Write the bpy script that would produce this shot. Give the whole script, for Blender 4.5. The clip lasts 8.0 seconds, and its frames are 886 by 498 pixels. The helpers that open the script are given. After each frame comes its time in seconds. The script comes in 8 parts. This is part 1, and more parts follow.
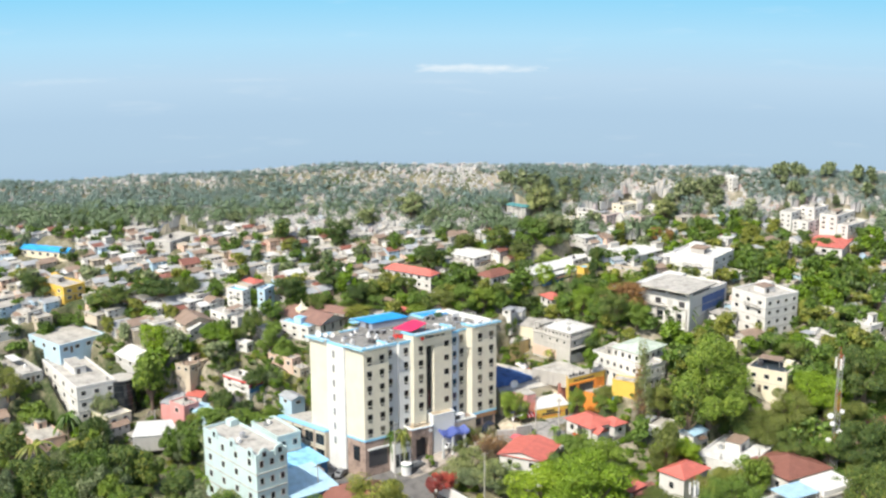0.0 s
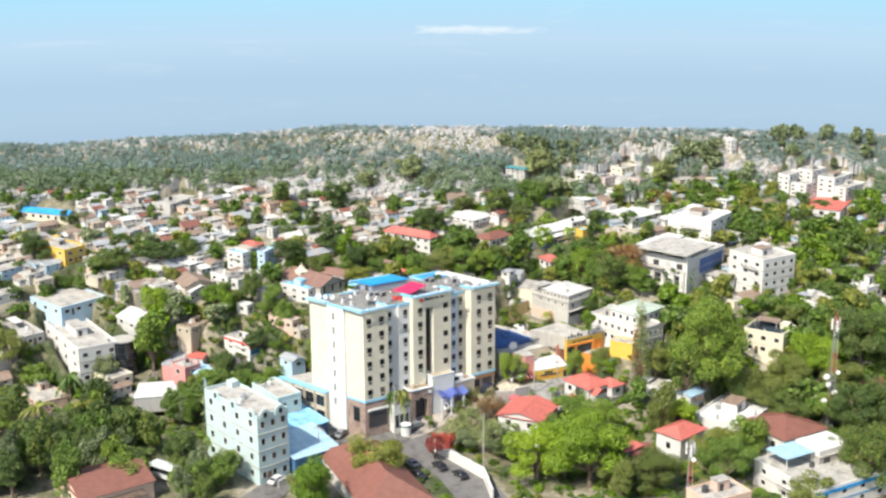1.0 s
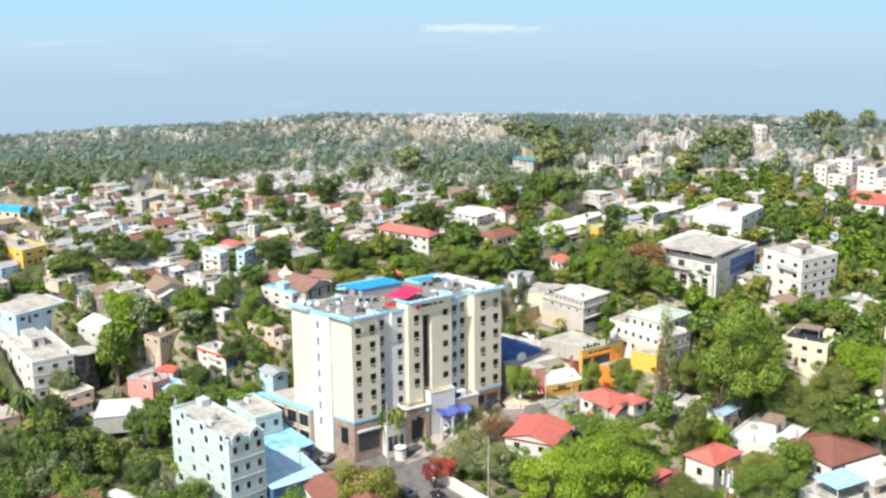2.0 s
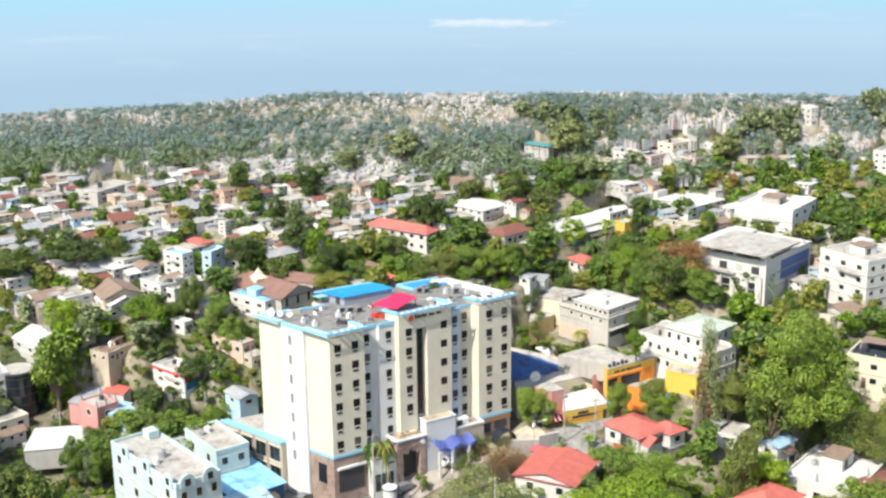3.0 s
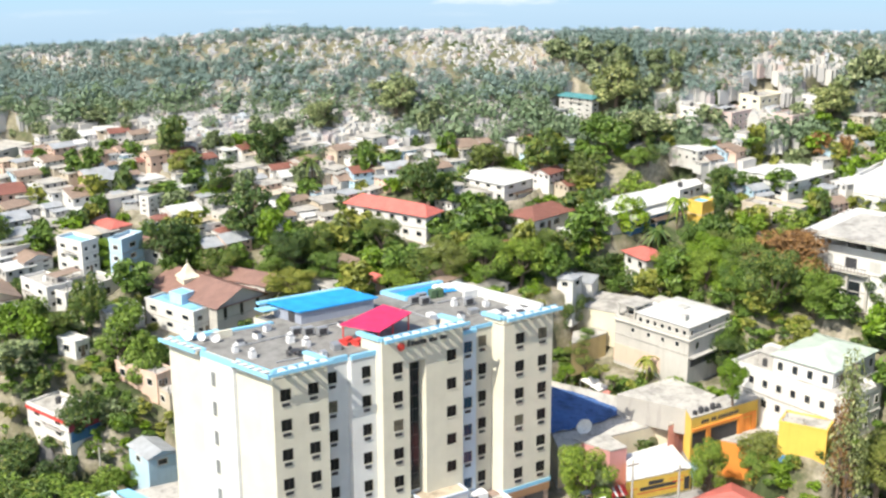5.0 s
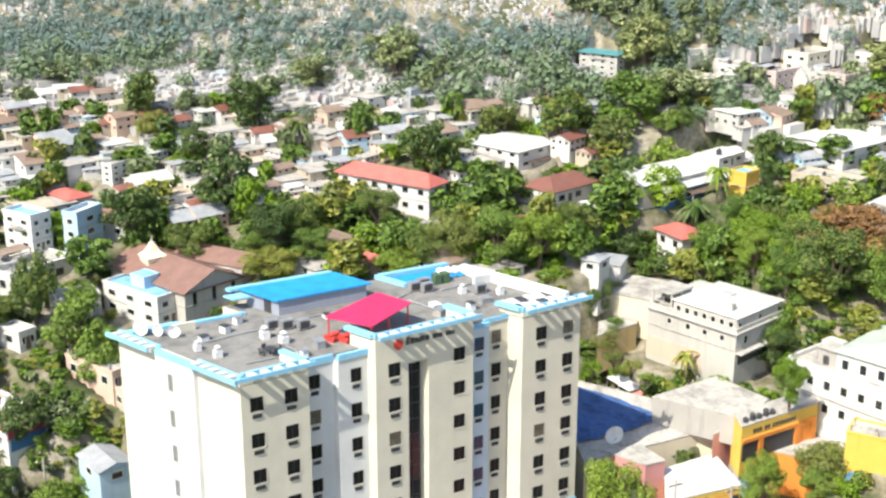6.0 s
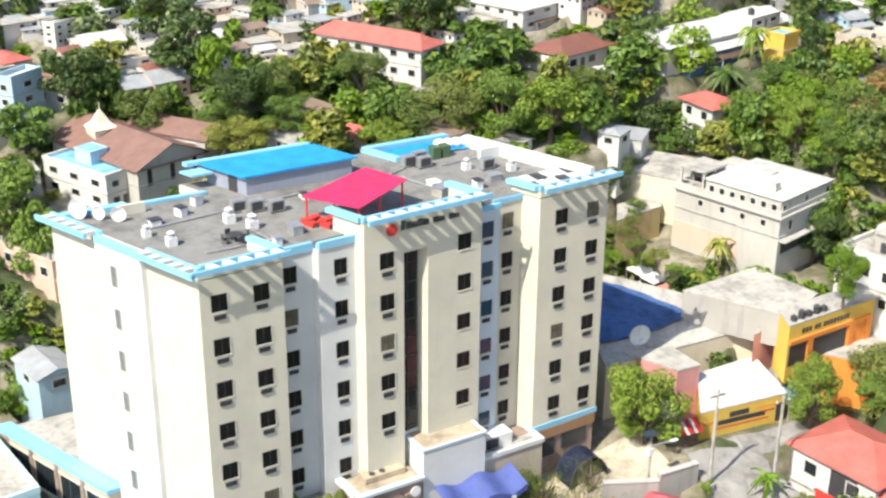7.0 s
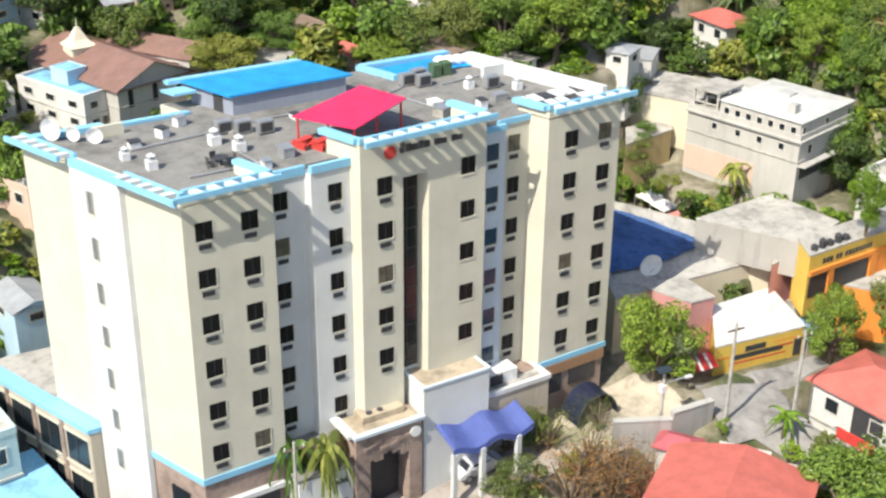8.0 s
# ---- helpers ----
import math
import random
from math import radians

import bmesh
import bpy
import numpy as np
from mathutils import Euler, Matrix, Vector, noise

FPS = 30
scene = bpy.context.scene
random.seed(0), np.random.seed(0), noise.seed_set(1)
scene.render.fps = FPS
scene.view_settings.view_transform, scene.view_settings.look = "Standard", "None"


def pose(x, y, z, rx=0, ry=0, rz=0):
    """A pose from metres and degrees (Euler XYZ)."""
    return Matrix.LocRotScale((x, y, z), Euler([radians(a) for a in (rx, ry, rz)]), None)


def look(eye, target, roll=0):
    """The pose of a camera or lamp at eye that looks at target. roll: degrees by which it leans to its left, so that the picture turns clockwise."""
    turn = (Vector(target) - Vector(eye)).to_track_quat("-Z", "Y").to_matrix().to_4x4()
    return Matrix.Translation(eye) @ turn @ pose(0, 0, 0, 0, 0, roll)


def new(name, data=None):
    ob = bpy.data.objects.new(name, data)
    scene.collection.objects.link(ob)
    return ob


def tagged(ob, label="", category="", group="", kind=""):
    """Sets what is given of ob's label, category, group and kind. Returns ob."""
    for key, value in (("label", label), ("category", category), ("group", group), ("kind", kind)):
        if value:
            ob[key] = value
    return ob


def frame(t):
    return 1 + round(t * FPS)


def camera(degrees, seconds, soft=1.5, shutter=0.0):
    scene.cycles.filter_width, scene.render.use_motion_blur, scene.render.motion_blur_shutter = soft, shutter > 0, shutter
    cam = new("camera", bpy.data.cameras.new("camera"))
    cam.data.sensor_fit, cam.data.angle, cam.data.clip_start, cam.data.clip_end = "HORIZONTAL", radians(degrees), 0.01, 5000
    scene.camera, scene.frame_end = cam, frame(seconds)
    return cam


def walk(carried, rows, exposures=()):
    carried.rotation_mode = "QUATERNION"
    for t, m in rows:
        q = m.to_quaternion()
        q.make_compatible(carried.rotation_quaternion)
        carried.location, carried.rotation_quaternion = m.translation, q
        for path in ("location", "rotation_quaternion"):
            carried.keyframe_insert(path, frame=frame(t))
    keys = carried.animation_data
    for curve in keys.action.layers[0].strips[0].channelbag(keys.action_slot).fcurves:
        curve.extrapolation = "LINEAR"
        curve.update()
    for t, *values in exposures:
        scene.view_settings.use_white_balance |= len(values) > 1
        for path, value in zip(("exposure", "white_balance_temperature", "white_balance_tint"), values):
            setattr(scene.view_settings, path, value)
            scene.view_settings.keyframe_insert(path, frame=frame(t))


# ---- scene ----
# The camera and its flight: seconds, place, then yaw, pitch and lean in degrees.
cam = camera(38.0, 8.0, soft=2.5)
ROWS = [
    (0.0, 6.23, -207.66, 91.50, 3.01, -13.89, -0.27),
    (0.5, 6.14, -208.63, 91.37, 2.95, -15.13, -0.24),
    (1.0, 6.34, -208.73, 91.81, 2.99, -15.57, -0.30),
    (1.5, 6.01, -198.39, 88.87, 3.04, -15.55, -0.39),
    (3.0, 5.92, -150.84, 75.88, 3.78, -15.67, -0.68),
    (3.5, 5.11, -132.91, 71.47, 3.90, -15.94, -0.70),
    (4.0, 3.84, -117.81, 67.37, 3.90, -16.06, -0.50),
    (5.5, 0.72, -85.93, 58.53, 3.82, -16.91, -0.19),
    (6.0, -0.04, -77.13, 55.94, 3.84, -17.68, -0.04),
    (6.5, -1.40, -69.37, 52.84, 3.29, -19.64, 0.23),
    (7.0, -2.47, -62.66, 49.97, 2.74, -22.70, 0.40),
    (7.5, -3.23, -58.11, 47.75, 2.29, -25.77, 0.55),
    (8.0, -3.26, -58.06, 47.75, 2.29, -25.85, 0.58),
]


def flight(x, y, z, yaw, pitch, lean):
    a, b = radians(yaw), radians(pitch)
    way = Vector((-math.sin(a) * math.cos(b), math.cos(a) * math.cos(b), math.sin(b)))
    return look((x, y, z), Vector((x, y, z)) + way * 10, lean)


scene.view_settings.exposure = 0.40
walk(cam, [(r[0], flight(*r[1:])) for r in ROWS], ((0.0, 0.36), (1.0, 0.42), (3.5, 0.42), (5.5, 0.58), (6.5, 0.60), (7.2, 0.49), (8.0, 0.36)))

# Daylight: a clear sky, and the sun behind the camera's left shoulder.
SUN_AZ, SUN_EL = radians(231), radians(49)
world = bpy.data.worlds.new("sky")
scene.world = world
world.use_nodes = True
wn = world.node_tree.nodes
sky = wn.new("ShaderNodeTexSky")
sky.sky_type, sky.sun_disc = "NISHITA", False
sky.sun_elevation, sky.sun_rotation = SUN_EL, radians(219)
sky.air_density, sky.dust_density = 1.0, 1.5
world.node_tree.links.new(sky.outputs[0], wn["Background"].inputs[0])
wn["Background"].inputs[1].default_value = 0.135
sun = new("sun", bpy.data.lights.new("sun", "SUN"))
sun.data.energy, sun.data.angle, sun.data.color = 4.8, radians(0.5), (1.0, 0.935, 0.81)
toward = Vector((math.cos(SUN_AZ) * math.cos(SUN_EL), math.sin(SUN_AZ) * math.cos(SUN_EL), math.sin(SUN_EL)))
sun.matrix_world = look(toward * 300, (0, 0, 0))
# ---- materials ----
def shader(name):
    m = bpy.data.materials.new(name)
    m.use_nodes = True
    t = m.node_tree
    return m, t, t.nodes["Principled BSDF"]


def nodes_noise(t, scale, detail=4.0, rough=0.6, coords="Object", stretch=(1, 1, 1)):
    c = t.nodes.new("ShaderNodeTexCoord")
    mp = t.nodes.new("ShaderNodeMapping")
    mp.inputs["Scale"].default_value = stretch
    n = t.nodes.new("ShaderNodeTexNoise")
    n.inputs["Scale"].default_value, n.inputs["Detail"].default_value, n.inputs["Roughness"].default_value = scale, detail, rough
    t.links.new(c.outputs[coords], mp.inputs["Vector"])
    t.links.new(mp.outputs[0], n.inputs["Vector"])
    return n.outputs["Fac"]


def ramp(t, fac, stops):
    r = t.nodes.new("ShaderNodeValToRGB")
    e = r.color_ramp.elements
    e[0].position, e[0].color = stops[0][0], (*stops[0][1], 1)
    e[1].position, e[1].color = stops[-1][0], (*stops[-1][1], 1)
    for p, c in stops[1:-1]:
        k = e.new(p)
        k.color = (*c, 1)
    t.links.new(fac, r.inputs[0])
    return r.outputs[0]


def mix(t, fac, a, b, how="MIX"):
    m = t.nodes.new("ShaderNodeMix")
    m.data_type, m.blend_type = "RGBA", how
    for sock, v in ((0, fac), (6, a), (7, b)):
        if hasattr(v, "links"):
            t.links.new(v, m.inputs[sock])
        elif sock == 0:
            m.inputs[0].default_value = v
        else:
            m.inputs[sock].default_value = (*v, 1)
    return m.outputs[2]


def bump(t, b, fac, strength, distance=0.05):
    n = t.nodes.new("ShaderNodeBump")
    n.inputs["Strength"].default_value, n.inputs["Distance"].default_value = strength, distance
    t.links.new(fac, n.inputs["Height"])
    t.links.new(n.outputs[0], b.inputs["Normal"])


def tint(c, k):
    return tuple(min(1.0, v * k) for v in c)


def plaster(name, col, dirt=0.35, rough=0.85):
    """Painted render: broad weathering, fine grain and streaks that run down."""
    m, t, b = shader(name)
    big = nodes_noise(t, 0.35, 5)
    streak = nodes_noise(t, 1.6, 4, 0.7, stretch=(1, 1, 0.12))
    base = ramp(t, big, [(0.3, tint(col, 0.88)), (0.7, tint(col, 1.04))])
    grime = ramp(t, streak, [(0.52, (0, 0, 0)), (0.78, (dirt, dirt, dirt))])
    t.links.new(mix(t, grime, base, tint(col, 0.55)), b.inputs["Base Color"])
    b.inputs["Roughness"].default_value = rough
    bump(t, b, nodes_noise(t, 9, 3), 0.25, 0.02)
    return m


def sheet_metal(name, col, rust=0.3, ribs=5.0):
    """Corrugated sheet: ribs as fine relief, blotches of rust and fading."""
    m, t, b = shader(name)
    blot = nodes_noise(t, 0.9, 6, 0.65)
    base = ramp(t, blot, [(0.35, tint(col, 0.82)), (0.65, tint(col, 1.1))])
    spot = ramp(t, nodes_noise(t, 2.3, 5, 0.7), [(0.55, (0, 0, 0)), (0.72, (rust, rust, rust))])
    t.links.new(mix(t, spot, base, (0.17, 0.085, 0.05)), b.inputs["Base Color"])
    b.inputs["Roughness"].default_value = 0.6
    c = t.nodes.new("ShaderNodeTexCoord")
    w = t.nodes.new("ShaderNodeTexWave")
    w.inputs["Scale"].default_value, w.bands_direction = ribs, "X"
    t.links.new(c.outputs["Object"], w.inputs["Vector"])
    bump(t, b, w.outputs["Fac"], 0.4, 0.04)
    return m


def slab(name, col, stain=0.6):
    """Bare concrete roof: puddle stains and patches."""
    m, t, b = shader(name)
    a = ramp(t, nodes_noise(t, 0.5, 7, 0.7), [(0.35, tint(col, 0.55)), (0.5, tint(col, 0.95)), (0.7, tint(col, 1.15))])
    s = ramp(t, nodes_noise(t, 1.7, 5, 0.7), [(0.5, (0, 0, 0)), (0.7, (stain, stain, stain))])
    t.links.new(mix(t, s, a, tint(col, 0.4)), b.inputs["Base Color"])
    b.inputs["Roughness"].default_value = 0.9
    bump(t, b, nodes_noise(t, 5, 5), 0.35, 0.03)
    return m


def plain(name, col, rough=0.5, metal=0.0, vary=0.12):
    m, t, b = shader(name)
    t.links.new(ramp(t, nodes_noise(t, 2.0, 4), [(0.3, tint(col, 1 - vary)), (0.7, tint(col, 1 + vary))]), b.inputs["Base Color"])
    b.inputs["Roughness"].default_value, b.inputs["Metallic"].default_value = rough, metal
    return m


def foliage(name, dark, light, warm):
    """Leaves: each clump and each tree a little different, light showing through."""
    m, t, b = shader(name)
    geo = t.nodes.new("ShaderNodeNewGeometry")
    info = t.nodes.new("ShaderNodeObjectInfo")
    per_leaf = ramp(t, geo.outputs["Random Per Island"], [(0.0, dark), (0.75, light), (1.0, warm)])
    per_tree = ramp(t, info.outputs["Random"], [(0.0, (0.55, 0.66, 0.6)), (0.55, (1.0, 1.02, 0.95)), (1.0, (1.28, 1.2, 0.84))])
    c = mix(t, 1.0, per_leaf, per_tree, "MULTIPLY")
    t.links.new(c, b.inputs["Base Color"])
    b.inputs["Roughness"].default_value = 0.55
    tr = t.nodes.new("ShaderNodeBsdfTranslucent")
    t.links.new(c, tr.inputs[0])
    ms = t.nodes.new("ShaderNodeMixShader")
    ms.inputs[0].default_value = 0.22
    t.links.new(b.outputs[0], ms.inputs[1])
    t.links.new(tr.outputs[0], ms.inputs[2])
    t.links.new(ms.outputs[0], t.nodes["Material Output"].inputs[0])
    return m


WHITE = plaster("white_paint", (0.66, 0.65, 0.62))
CREAM = plaster("cream_paint", (0.72, 0.66, 0.50), 0.25)
HOTEL_CREAM = plaster("hotel_cream", (0.64, 0.61, 0.50), 0.12)
HOTEL_WHITE = plaster("hotel_white", (0.66, 0.67, 0.66), 0.12)
HOTEL_PALE = plaster("hotel_pale_blue", (0.60, 0.68, 0.75), 0.12)
PINK = plaster("pink_paint", (0.62, 0.30, 0.28))
PEACH = plaster("peach_paint", (0.66, 0.48, 0.38), 0.5)
YELLOW = plaster("yellow_paint", (0.72, 0.48, 0.09), 0.3)
ORANGE = plaster("orange_paint", (0.80, 0.28, 0.05), 0.3)
MINT = plaster("mint_paint", (0.50, 0.63, 0.63), 0.3)
GREYW = plaster("grey_paint", (0.50, 0.49, 0.46), 0.6)
TANW = plaster("tan_paint", (0.52, 0.45, 0.35), 0.6)
YELLOWTAN = plaster("yellow_tan_paint", (0.52, 0.40, 0.20), 0.5)
OFFWHITE = plaster("off_white_render", (0.50, 0.48, 0.44), 0.5)
LBLUEW = plaster("light_blue_paint", (0.45, 0.62, 0.74), 0.4)
BLUEWALL = plaster("blue_paint", (0.06, 0.16, 0.30), 0.3)
BLOCKWALL = plaster("bare_blockwork", (0.42, 0.40, 0.37), 0.7)

SKYBLUE = plaster("sky_blue_trim", (0.26, 0.56, 0.77), 0.15)
ROOF_RED = sheet_metal("red_roof", (0.55, 0.15, 0.12), 0.15)
ROOF_CRIMSON = sheet_metal("crimson_roof", (0.50, 0.12, 0.14), 0.1)
SCREED = slab("tan_screed", (0.50, 0.42, 0.31), 0.35)
ROOF_BROWN = sheet_metal("brown_roof", (0.24, 0.10, 0.075), 0.3)
ROOF_FADED = sheet_metal("faded_brown_roof", (0.26, 0.15, 0.12), 0.65)
ROOF_RUST = sheet_metal("rusty_roof", (0.30, 0.22, 0.17), 0.75)
ROOF_WHITE = sheet_metal("white_roof", (0.66, 0.66, 0.64), 0.12)
ROOF_GREY = sheet_metal("grey_roof", (0.38, 0.40, 0.42), 0.25)
ROOF_LBLUE = sheet_metal("light_blue_roof", (0.38, 0.58, 0.72), 0.15)
ROOF_BLUE = sheet_metal("bright_blue_roof", (0.02, 0.32, 0.72), 0.05)
ROOF_PALEGREEN = sheet_metal("pale_green_roof", (0.50, 0.58, 0.50), 0.15)
ROOF_TEAL = sheet_metal("teal_roof", (0.08, 0.26, 0.28), 0.15)
ROOF_DARK = sheet_metal("dark_panels", (0.03, 0.045, 0.06), 0.05, 2.0)
CANOPY = sheet_metal("crimson_canopy", (0.72, 0.03, 0.12), 0.02)
AWNING = plain("blue_awning", (0.17, 0.23, 0.60), 0.7)
STONE = slab("stone_cladding", (0.36, 0.27, 0.225), 0.5)
CONCRETE = slab("concrete_roof", (0.46, 0.44, 0.40))
HOTEL_DECK = slab("hotel_roof_felt", (0.235, 0.23, 0.215), 0.35)
BLUETILE = slab("blue_coated_roof", (0.25, 0.55, 0.80), 0.15)
ASPHALT = slab("asphalt", (0.16, 0.155, 0.15), 0.25)
WORN_ASPHALT = slab("worn_asphalt", (0.29, 0.28, 0.265), 0.3)
PAVING = slab("paving", (0.36, 0.32, 0.28), 0.3)
CREAMEARTH = slab("cream_earth", (0.52, 0.46, 0.36), 0.3)
GLASS = plain("window_glass", (0.02, 0.025, 0.03), 0.12)
HOTEL_GLASS = plain("hotel_window_glass", (0.008, 0.009, 0.011), 0.35)
HOTEL_GLASS.node_tree.nodes["Principled BSDF"].inputs["Specular IOR Level"].default_value = 0.25
STAIR_GLASS = plain("frosted_stair_glass", (0.22, 0.23, 0.23), 0.3)
GLASS_BLUE = plain("blue_window_glass", (0.03, 0.07, 0.12), 0.12)
FRAME = plain("window_frame", (0.62, 0.60, 0.55), 0.6)
DARK = plain("dark_metal", (0.05, 0.05, 0.055), 0.5)
STEEL = plain("galvanised_steel", (0.48, 0.49, 0.50), 0.45, 0.6)
DISHWHITE = plain("dish_white", (0.78, 0.78, 0.77), 0.5)
REDPAINT = plain("red_paint", (0.60, 0.06, 0.05), 0.5)
TARPBLUE = slab("blue_tarpaulin", (0.055, 0.13, 0.33), 0.75)
BARK = plain("bark", (0.16, 0.12, 0.09), 0.9, 0, 0.3)
LEAF_GREEN = foliage("leaf_green", (0.067, 0.116, 0.021), (0.203, 0.315, 0.045), (0.31, 0.39, 0.08))
LEAF_DARK = foliage("leaf_dark", (0.045, 0.079, 0.021), (0.122, 0.195, 0.045), (0.253, 0.264, 0.061))
LEAF_BRIGHT = foliage("leaf_bright", (0.099, 0.169, 0.011), (0.281, 0.423, 0.022), (0.37, 0.47, 0.06))
LEAF_OLIVE = foliage("leaf_olive", (0.100, 0.130, 0.031), (0.225, 0.26, 0.055), (0.31, 0.315, 0.09))
LEAF_RUST = foliage("leaf_rust", (0.139, 0.075, 0.033), (0.357, 0.188, 0.069), (0.44, 0.26, 0.11))
LEAF_RED = foliage("leaf_red", (0.145, 0.026, 0.023), (0.497, 0.070, 0.072), (0.587, 0.178, 0.128))
LEAF_GREY = foliage("leaf_grey_green", (0.090, 0.116, 0.056), (0.257, 0.315, 0.156), (0.448, 0.473, 0.271))


def ground_material():
    m, t, b = shader("dry_ground")
    a = ramp(t, nodes_noise(t, 0.12, 8, 0.7), [(0.40, (0.055, 0.08, 0.028)), (0.50, (0.19, 0.18, 0.12)), (0.62, (0.38, 0.35, 0.30))])
    d = ramp(t, nodes_noise(t, 1.1, 6, 0.7), [(0.3, (0.55, 0.55, 0.5)), (0.7, (1.15, 1.12, 1.05))])
    t.links.new(mix(t, 1.0, a, d, "MULTIPLY"), b.inputs["Base Color"])
    b.inputs["Roughness"].default_value = 0.95
    bump(t, b, nodes_noise(t, 2.0, 6), 0.5, 0.15)
    return m


GROUND = ground_material()
# ---- shapes ----
def put(name, bm, mats, parent=None, label="", m=None):
    me = bpy.data.meshes.new(name)
    bm.to_mesh(me)
    bm.free()
    for k in mats if isinstance(mats, (list, tuple)) else [mats]:
        me.materials.append(k)
    return place(name, me, parent, label, m)


def place(name, me, parent=None, label="", m=None):
    ob = new(name, me)
    if parent is not None:
        ob.parent = parent
    if m is not None:
        ob.matrix_basis = m
    if label:
        ob["label"] = label
    return ob


def part(name, bm, material, parent, label=""):
    return put(name, bm, material, parent, label)


def box(bm, x0, x1, y0, y1, z0, z1, mat=0, f=None):
    vs = [bm.verts.new(f((x, y, z)) if f else (x, y, z)) for z in (z0, z1) for x, y in ((x0, y0), (x1, y0), (x1, y1), (x0, y1))]
    for q in ((3, 2, 1, 0), (4, 5, 6, 7), (0, 1, 5, 4), (1, 2, 6, 5), (2, 3, 7, 6), (3, 0, 4, 7)):
        bm.faces.new([vs[i] for i in q]).material_index = mat
    return bm


def boxed(*a, **k):
    return box(bmesh.new(), *a, **k)


def face(bm, pts, mat=0):
    q = bm.faces.new([bm.verts.new(p) for p in pts])
    q.material_index = mat
    return q


def rod(bm, a, b, r0, r1=None, n=6, mat=0):
    a, b = Vector(a), Vector(b)
    r1 = r0 if r1 is None else r1
    q = (b - a).to_track_quat("Z", "Y")
    rings = []
    for p, r in ((a, r0), (b, r1)):
        rings.append([bm.verts.new(p + q @ Vector((r * math.cos(2 * math.pi * i / n), r * math.sin(2 * math.pi * i / n), 0))) for i in range(n)])
    for i in range(n):
        bm.faces.new([rings[0][i], rings[0][(i + 1) % n], rings[1][(i + 1) % n], rings[1][i]]).material_index = mat
    bm.faces.new(rings[0][::-1]).material_index = mat
    bm.faces.new(rings[1]).material_index = mat
    return bm


def thing(name, label, category, m, group="", kind=""):
    return tagged(place(name, None, None, "", m), label, category, group, kind)


# ---- the lie of the land ----
HX, HY, HA, HB = -18.08, -2.42, radians(34.5), radians(143.4)
KNOT_Y = (-47.6, -8.2, 0.0, 8.2, 20.4, 34.0, 49.0, 65.3, 70.0, 74.0, 77.5, 80.0, 83.0, 110.0, 400.0, 2950.0)
KNOT_Z = (-2.2, -0.5, 0.0, 4.3, 12.4, 17.9, 21.6, 28.1, 31.4, 35.0, 38.9, 39.8, 38.5, 24.0, -90.0, -520.0)


def smooth(a, b, x):
    k = min(1.0, max(0.0, (x - a) / (b - a)))
    return k * k * (3 - 2 * k)


def slope(x, y):
    """The hillside with the hotel's forecourt, before the houses were dug in."""
    z = float(np.interp(y, KNOT_Y, KNOT_Z))
    if 66 < y < 110:
        z -= smooth(66, 80, y) * (4.4 * smooth(-15, -112, x) + 1.6 * smooth(25, 100, x) - 0.8 * noise.noise((x * 0.045, 3.0, 1.0)))
    u = (x - HX) * math.cos(HA) + (y - HY) * math.sin(HA)
    d = (x - HX) * math.sin(HA) - (y - HY) * math.cos(HA)
    level = min(4.6, max(-0.5, 0.14 * u))
    k = smooth(-9, -4, u) * (1 - smooth(27.5, 33, u)) * smooth(-12, -8, d) * (1 - smooth(9, 15, d))
    z += (min(z, level) - z) * k
    k = smooth(23, 27, u) * (1 - smooth(37, 43, u)) * smooth(4, 7, d) * (1 - smooth(14, 20, d))
    return z + (min(z, 4.5) - z) * k


PADS = []  # level terraces: corner, sides, turn, height


def pad_share(x, y, pad):
    px, py, pz, lu, lv, a = pad
    p, q = (x - px) * math.cos(a) + (y - py) * math.sin(a), (y - py) * math.cos(a) - (x - px) * math.sin(a)
    out = max(-p, p - lu, -q, q - lv)
    return 1 - smooth(0.5, 1.3, out)


def land(x, y):
    z = slope(x, y)
    for pad in PADS:
        if abs(x - pad[0]) < pad[3] + pad[4] + 2 and abs(y - pad[1]) < pad[3] + pad[4] + 2 and pad[2] < z:
            z += (pad[2] - z) * pad_share(x, y, pad)
    return z


TAKEN = []


def free(x, y, r):
    return all((x - a) ** 2 + (y - b) ** 2 > (r + c) ** 2 for a, b, c in TAKEN)
